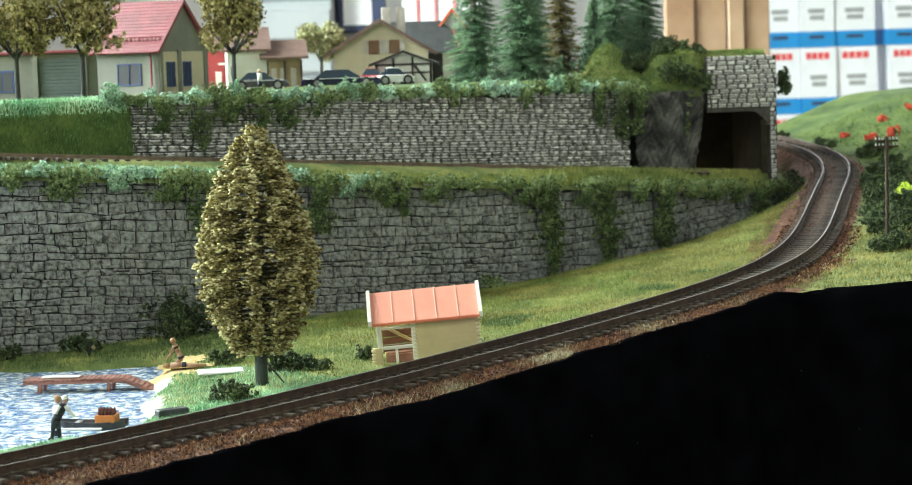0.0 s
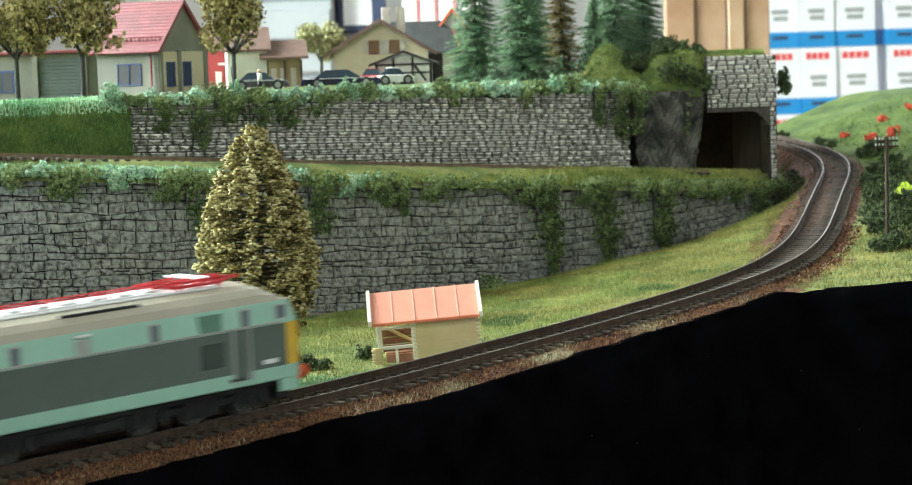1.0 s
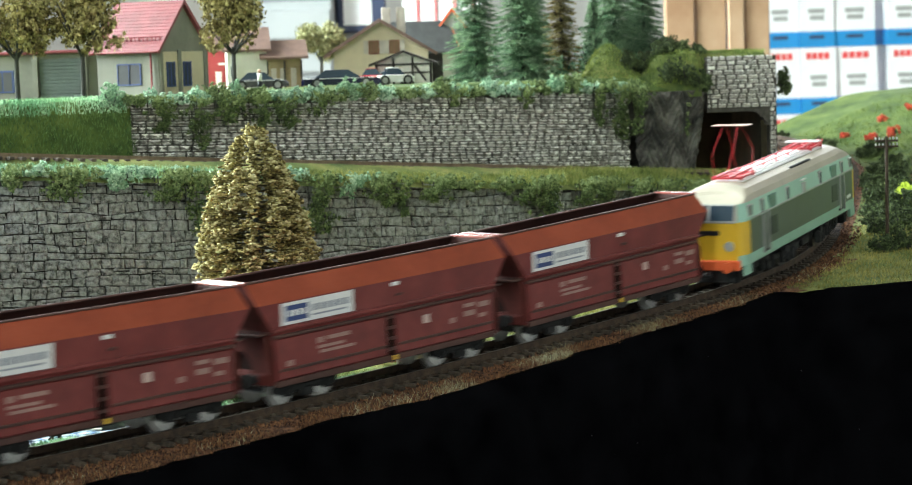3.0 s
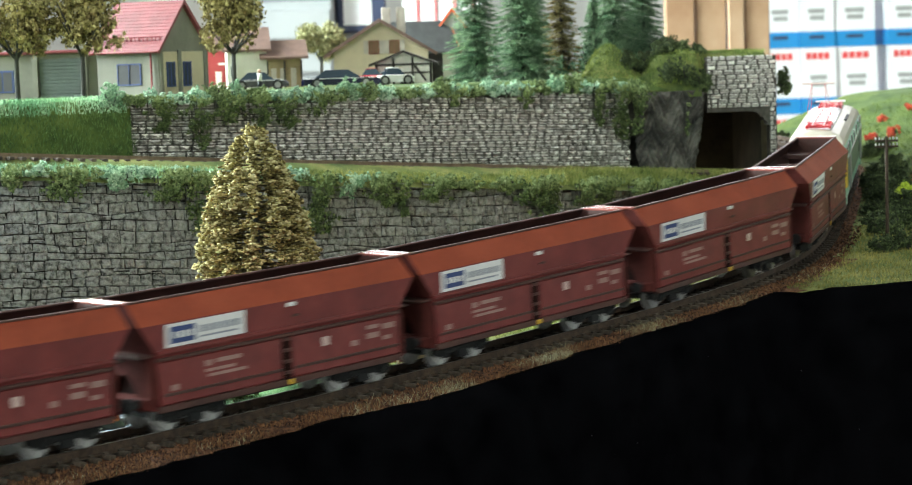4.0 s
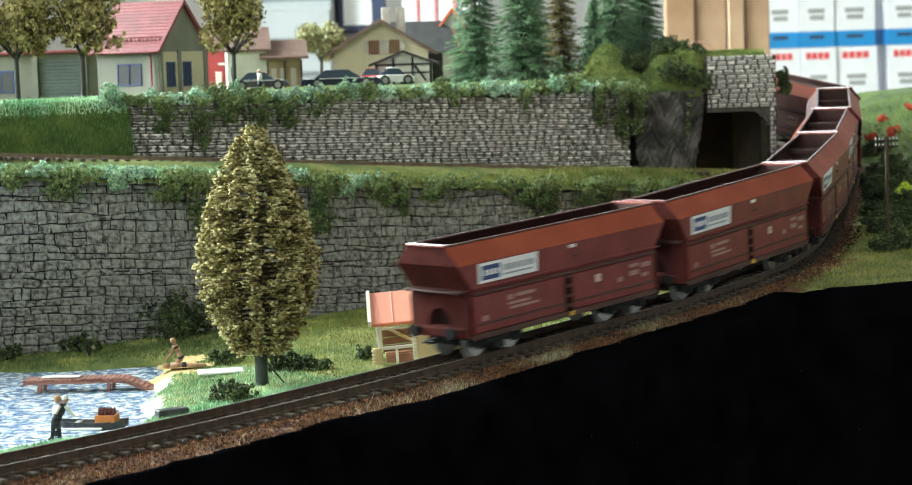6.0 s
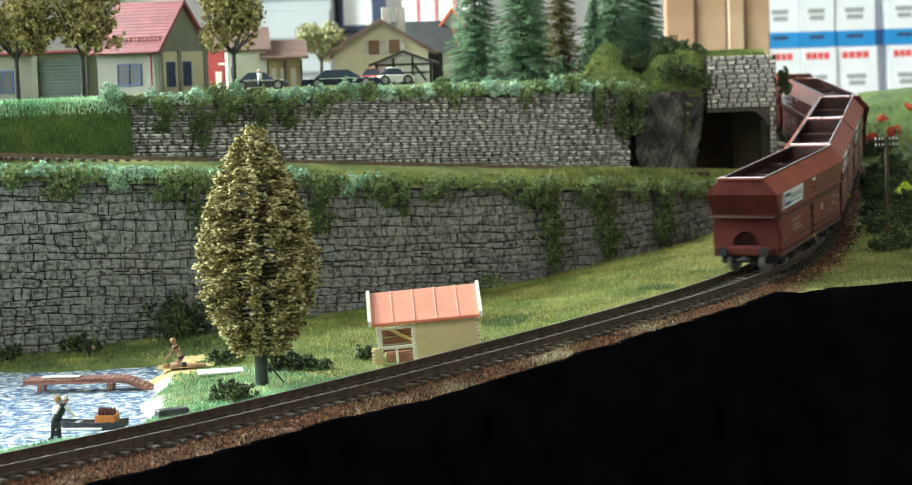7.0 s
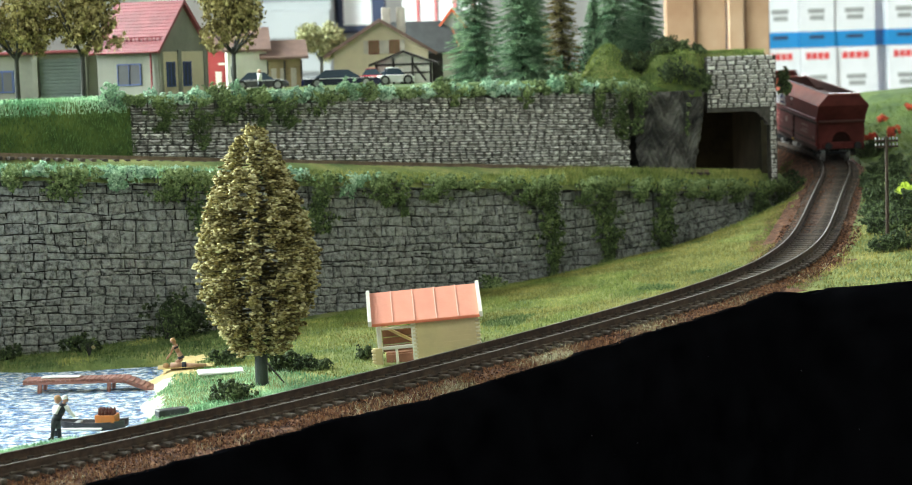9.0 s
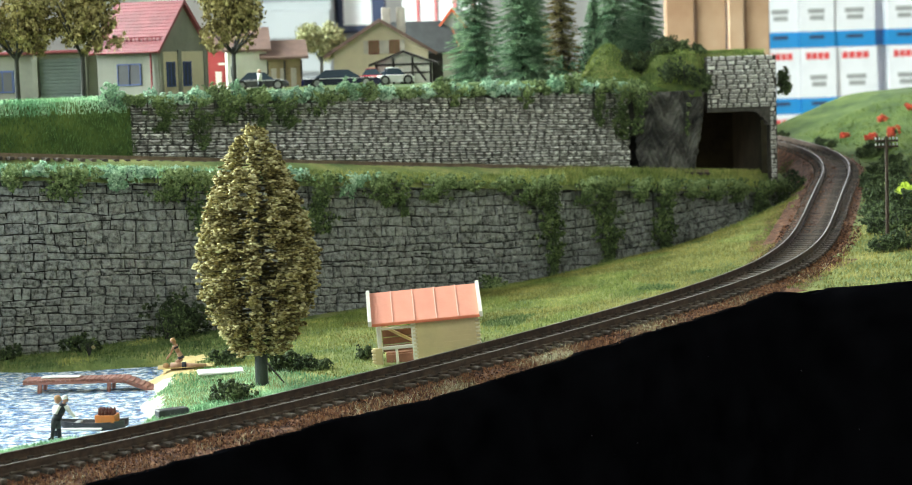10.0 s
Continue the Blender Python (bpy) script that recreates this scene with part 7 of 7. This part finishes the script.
part("downpipe", Shape().tube((38, -1.4, 0), (38, -1.4, 25), 0.6, 0.6, 8), MAT["dark_red"], t, "red downpipe")
part("gutter", Shape().tube((-2.5, -3.1, 25.2), (44.5, -3.1, 25.2), 0.9, 0.9, 8), MAT["dark_red"], t, "red gutter")
g = Shape()
for i in range(16):
    g.box(i * 2.8, i * 2.8 + 0.5, 2.2, 2.8, 31.0, 33.2)
g.box(-1, 43, 2.2, 2.7, 33.2, 33.9)
part("snow_guard", g, MAT["dark_red"], t)
t = thing("garage_wing", "low grey-beige garage wing with a dark roller door", "garage", mp(-204, 1152, VILLAGE - 0.5, 0, 0, 170), "village houses")
part("wall", Shape().box(0, 95, -45, 0, 0, 26, 0.4), MAT["beige_wall"], t)
d = part("roller_door", Shape().box(10, 36, -0.5, 0.7, 0, 23, 0.2), MAT["roller"], t, "grey-green roller door")
for i in range(11):
    part("slat", Shape().box(10.3, 35.7, 0.6, 1.2, 0.6 + i * 2, 2.2 + i * 2, 0.2), MAT["roller"], d)
for x in (8, 38):
    part("pilaster", Shape().box(x - 1.6, x + 1.6, 0, 2.6, 0, 25, 0.2), MAT["beige_wall"], t)
f = part("window", Shape().box(52, 66, -0.2, 0.8, 4, 17, 0.2), MAT["blue_frame"], t, "blue framed window")
part("pane", Shape().box(53.2, 58.4, 0.4, 1.0, 5, 16), MAT["dull_pane"], f)
part("pane", Shape().box(59.4, 64.8, 0.4, 1.0, 5, 16), MAT["dull_pane"], f)
part("roof", Shape().box(-2, 97, -47, 3, 26, 28, 0.5), MAT["red_tile"], t, "red flat eave")

t = gable_house("station_house", "white rendered station house with a brown tile roof", mp(-146, 1300, VILLAGE - 0.5, 0, 0, 8), 26, 46, 26, 13, MAT["white_wall"], MAT["brown_tile"], 3.0, "x")
window(t, 4, 12, 3.4, 7, 0, "x")
t = gable_house("goods_shed", "ochre boarded goods shed with a wide brown roof", mp(-120, 1303, VILLAGE - 0.5, 0, 0, 8), 22, 40, 21, 9, MAT["ochre"], MAT["brown_tile"], 5.0, "x")
for x in (4, 10, 17):
    part("door", Shape().box(x - 1.8, x + 1.8, -0.6, 0.4, 0, 13, 0.2), MAT["chimney"], t, "pale boarded door")
for x in (0, 11, 22):
    part("roof_post", Shape().box(x - 0.6, x + 0.6, -4.4, -3.2, 0, 18, 0.1), MAT["timber"], t)
t = gable_house("red_house", "red half-timbered house between the village trees", mp(-170, 1335, VILLAGE - 0.5, 0, 0, 5), 26, 26, 27, 10, MAT["red_wall"], MAT["brown_tile"], 2.0, "x")
for x in (1, 25):
    part("beam", Shape().box(x - 0.7, x + 0.7, -0.6, 0.2, 0, 26.5, 0.1), MAT["white_wall"], t)
for z in (17,):
    part("beam", Shape().box(14, 26, -0.7, 0.1, z - 0.7, z + 0.7, 0.1), MAT["white_wall"], t)
part("door", Shape().box(12, 16, -0.8, 0.3, 0, 12, 0.1), MAT["white_wall"], t)

t = gable_house("cream_house", "cream village house, gable front, brown roof and shuttered windows", mp(-79, 1350, VILLAGE - 2.5, 0, 0, 0), 64, 52, 24.5, 20, MAT["cream_wall"], MAT["brown_tile"], 6.0, "y", edge=MAT["brown_tile"], courses=10)
for x in (27.5, 41.5):
    window(t, x, 27, 6, 8, 0, "x", pane=MAT["brown_wood"], frame_mat=MAT["plank"], shutters=MAT["chimney"])
for x, y in ((36, 14), (46, 16)):
    c = part("chimney", Shape().box(x - 3, x + 3, y - 3, y + 3, 36, 54, 0.4), MAT["chimney"], t, "pale grey chimney")
part("porch", Shape().box(58, 74, 4, 40, 0, 22, 0.4), MAT["timber"], t, "dark side porch")
t = gable_house("timbered_annex", "white half-timbered annex with dark beams and low roof", mp(-49, 1290, VILLAGE - 0.5, 0, 0, 0), 37, 34, 13.5, 7, MAT["white_wall"], MAT["timber"], 4.0, "y")
for x in (0.8, 12, 24.5, 36.2):
    part("beam", Shape().box(x - 0.8, x + 0.8, -0.7, 0.2, 0, 13.6 + max(0, 6 - abs(x - 18.5) * 0.33), 0.1), MAT["timber"], t)
for z in (7.5, 13):
    part("beam", Shape().box(0, 37, -0.8, 0.1, z - 0.6, z + 0.6, 0.1), MAT["timber"], t)
for a, b in (((10, 2), (17, 9)), ((26, 12), (33, 2))):
    part("brace", Shape().tube((a[0], -0.4, a[1]), (b[0], -0.4, b[1]), 0.7, 0.7, 5), MAT["timber"], t)
t = gable_house("grey_roofed_house", "dark grey roofed house with red bargeboards", mp(-45, 1455, VILLAGE - 12, 0, 0, 20), 52, 40, 34, 20, MAT["white_wall"], MAT["grey_tile"], 3.0, "x", edge=MAT["orange"])
t = gable_house("red_gabled_house", "small house with bright red bargeboards on its gable", mp(-14, 1490, VILLAGE - 4, 0, 0, -10), 34, 34, 33, 22, MAT["grey_trim"], MAT["grey_tile"], 2.5, "y", edge=MAT["orange"])


def car(x, y, rz, L, paint, label, scale=1.0):
    t = thing("parked_car", label, "car", mp(x, y, VILLAGE - 0.2, 0, 0, rz), "cars parked in the village")
    body = [(-L / 2, 2), (-L / 2, 5), (-L * 0.42, 6.2), (-L * 0.2, 6.6), (L * 0.3, 6.4), (L * 0.46, 5.6), (L / 2, 4), (L / 2, 1.8)]
    s = Shape()
    rings = []
    for y_, k in ((-9, 0.93), (-8, 1.0), (8, 1.0), (9, 0.93)):
        rings.append([(u * k, y_, 1.8 + (v - 1.8) * k) for u, v in body])
    s.loft(rings)
    part("car_body", s, paint, t)
    cab = Shape()
    rings = []
    for y_, k in ((-7.8, 1.0), (-6.4, 0.8), (6.4, 0.8), (7.8, 1.0)):
        top = 10.6 if abs(y_) < 7 else 6.4
        rings.append([(-L * 0.33, y_, 6.2), (-L * 0.2 if top > 7 else -L * 0.33, y_, top), (L * 0.1 if top > 7 else L * 0.24, y_, top), (L * 0.24, y_, 6.2)])
    cab.loft(rings)
    part("car_cabin", cab, MAT["glass"], t, "dark car windows")
    part("car_roof", Shape().box(-L * 0.2, L * 0.1, -6.4, 6.4, 10.3, 10.9, 0.3), paint, t)
    part("car_trim", Shape().box(-L * 0.44, L * 0.42, -9.15, -8.6, 5.6, 6.0, 0.1), MAT["white_steel"], t)
    for u in (-L * 0.3, L * 0.31):
        for y_ in (-8.2, 8.2):
            w = part("wheel", Shape().tube((u, y_ - 1, 3), (u, y_ + 1, 3), 3.2, 3.2, 16), MAT["tyre"], t)
            part("rim", Shape().tube((u, y_ - 1.15, 3), (u, y_ + 1.15, 3), 1.9, 1.9, 12), MAT["wheel"], w)


car(-67, 1215, 3, 49, MAT["car_blue"], "dark blue limousine parked behind the hedge")
car(-36, 1268, 10, 24, MAT["car_white"], "white car parked behind the hedge")
car(-49, 1276, -5, 22, MAT["car_red"], "red car parked behind the hedge")
car(-118, 1225, 4, 36, MAT["boat"], "dark grey car parked before the station")
figure("village_figurine", "small painted figurine in a pale coat by the station", mp(-116, 1206, VILLAGE), [((-0.5, 0, 0), (-0.5, 0, 5.5), 0.8, 0.9, 1), ((0.5, 0, 0), (0.5, 0, 5.5), 0.8, 0.9, 1), ((0, 0, 5.5), (0, 0, 10), 1.3, 1.5, 2)], [((0, 0, 11.5), 1.1, 0)])

# ---- room behind the layout ----
MAT["carton"] = material("white_carton", shades((0.86, 0.87, 0.89), 0.94, 1.03), 20, 0.5)
MAT["carton_blue"] = material("blue_carton_print", shades((0.015, 0.27, 0.62), 0.92, 1.05), 20, 0.5)
MAT["carton_red"] = material("red_carton_print", shades((0.75, 0.08, 0.08), 0.92, 1.05), 20, 0.5)
MAT["board"] = material("pale_wooden_board", [(0.35, 0.2, 0.11), (0.44, 0.28, 0.165), (0.52, 0.355, 0.225)], 12, 0.6, random_by="object", spread=0.25)
MAT["cabinet"] = material("pale_grey_cabinet", shades((0.37, 0.39, 0.4), 0.94, 1.04), 8, 0.5)
MAT["desk"] = material("grey_desk", shades((0.2, 0.21, 0.22), 0.9, 1.1), 8, 0.6)
MAT["folder"] = material("dark_blue_folder", shades((0.035, 0.05, 0.11), 0.9, 1.1), 8, 0.5)


def carton(x, z, y, w, h, depth, seed):
    t = thing("carton", "white and blue printed carton in a tall stack", "carton", mp(x, y, z, 0, 0, random.Random(seed).uniform(-3, 3)), "stacked cartons")
    part("box", Shape().box(0, w, 0, depth, 0.4, h - 0.4, 0.6), MAT["carton"], t)
    part("blue_band", Shape().box(-0.2, w + 0.2, -0.3, depth, 1, h * 0.25, 0.2), MAT["carton_blue"], t, "blue printed band")
    for i in range(4):
        part("logo_bar", Shape().box(w * (0.14 + 0.17 * i), w * (0.28 + 0.17 * i), -0.4, 0.2, h * 0.83, h * 0.93), MAT["carton_red"], t)
    for i, (a, b) in enumerate(((0.25, 0.72), (0.3, 0.7))):
        part("print_bar", Shape().box(w * a, w * b, -0.4, 0.2, h * (0.52 - 0.1 * i), h * (0.59 - 0.1 * i)), MAT["grey_trim"], t)
    part("print_bar", Shape().box(w * 0.28, w * 0.7, -0.6, 0.2, h * 0.14, h * 0.19), MAT["folder"], t)


for r, z in enumerate((-79, 21, 121, 221)):
    for c, x in enumerate((420, 475, 529.5, 584.5, 662, 724, 786)):
        carton(x + (r % 2) * 1.5, z, 3000 + (6 if c % 2 else 0) + (r * 2), 53.5 if c != 3 else 61, 100, 120, r * 10 + c)
tagged(part("shelf_board", Shape().box(380, 900, 2980, 3200, -100, -80, 2), MAT["board"]), "pale wooden shelf board under the cartons", "shelf")
tagged(part("shelf_cabinet", Shape().box(380, 900, 2990, 3190, -900, -100, 3), MAT["cabinet"]), "pale grey cabinet under the carton stack", "cabinet")
for i, (x, w) in enumerate(((218, 30), (249, 31), (281, 17), (299, 25))):
    b = Shape().box(0, w - 0.8, 0, 18 + (i % 2) * 3, 0, 1150, 1.2)
    tagged(part("wooden_board", b, MAT["board"], at=mp(x, 2000 + (i % 2) * 4, -900)), "pale upright wooden board leaning behind the layout", "board", "upright boards")
b = thing("grey_cabinet", "pale grey office cabinet in the room behind", "cabinet", mp(-262, 2650, -900))
part("carcass", Shape().box(0, 108, 0, 300, 0, 1560, 3), MAT["cabinet"], b)
for z in (1010, 1055, 1110):
    part("drawer_front", Shape().box(3, 105, -5, 1, z, z + 40, 2), MAT["cabinet"], b)
    part("drawer_gap", Shape().box(2, 106, -1, 2, z - 5, z), MAT["desk"], b)
tagged(part("partition", Shape().box(-276, -264, 2640, 2950, -900, 1400, 2), MAT["desk"]), "grey partition panel beside the cabinet", "panel")
tagged(part("desk_screen", Shape().box(-154, 40, 2700, 2720, -900, 172, 3), MAT["desk"]), "dark grey desk screen in the room behind", "panel")
t = thing("document_box", "dark blue document box with a white label", "box", mp(-152, 2690, 162))
part("box", Shape().box(0, 66, 0, 60, 0, 90, 2), MAT["folder"], t)
part("label_sheet", Shape().box(10, 48, -1.5, 0.5, 10, 84), MAT["carton"], t, "white label")
for i, x in enumerate((-62, -38, -12, 14)):
    t = thing("document_box", "white document box with a narrow red stripe", "box", mp(x, 2690, 172), "document boxes")
    part("box", Shape().box(0, 23 if i != 3 else 34, 0, 60, 0, 90, 2), MAT["carton"], t)
    part("stripe", Shape().box(19, 22, -1, 0.5, 1, 89), MAT["carton_red"], t)

# ---- stones last ----
for make in LATER:
    make()


def motions():
    key_train()


motions()
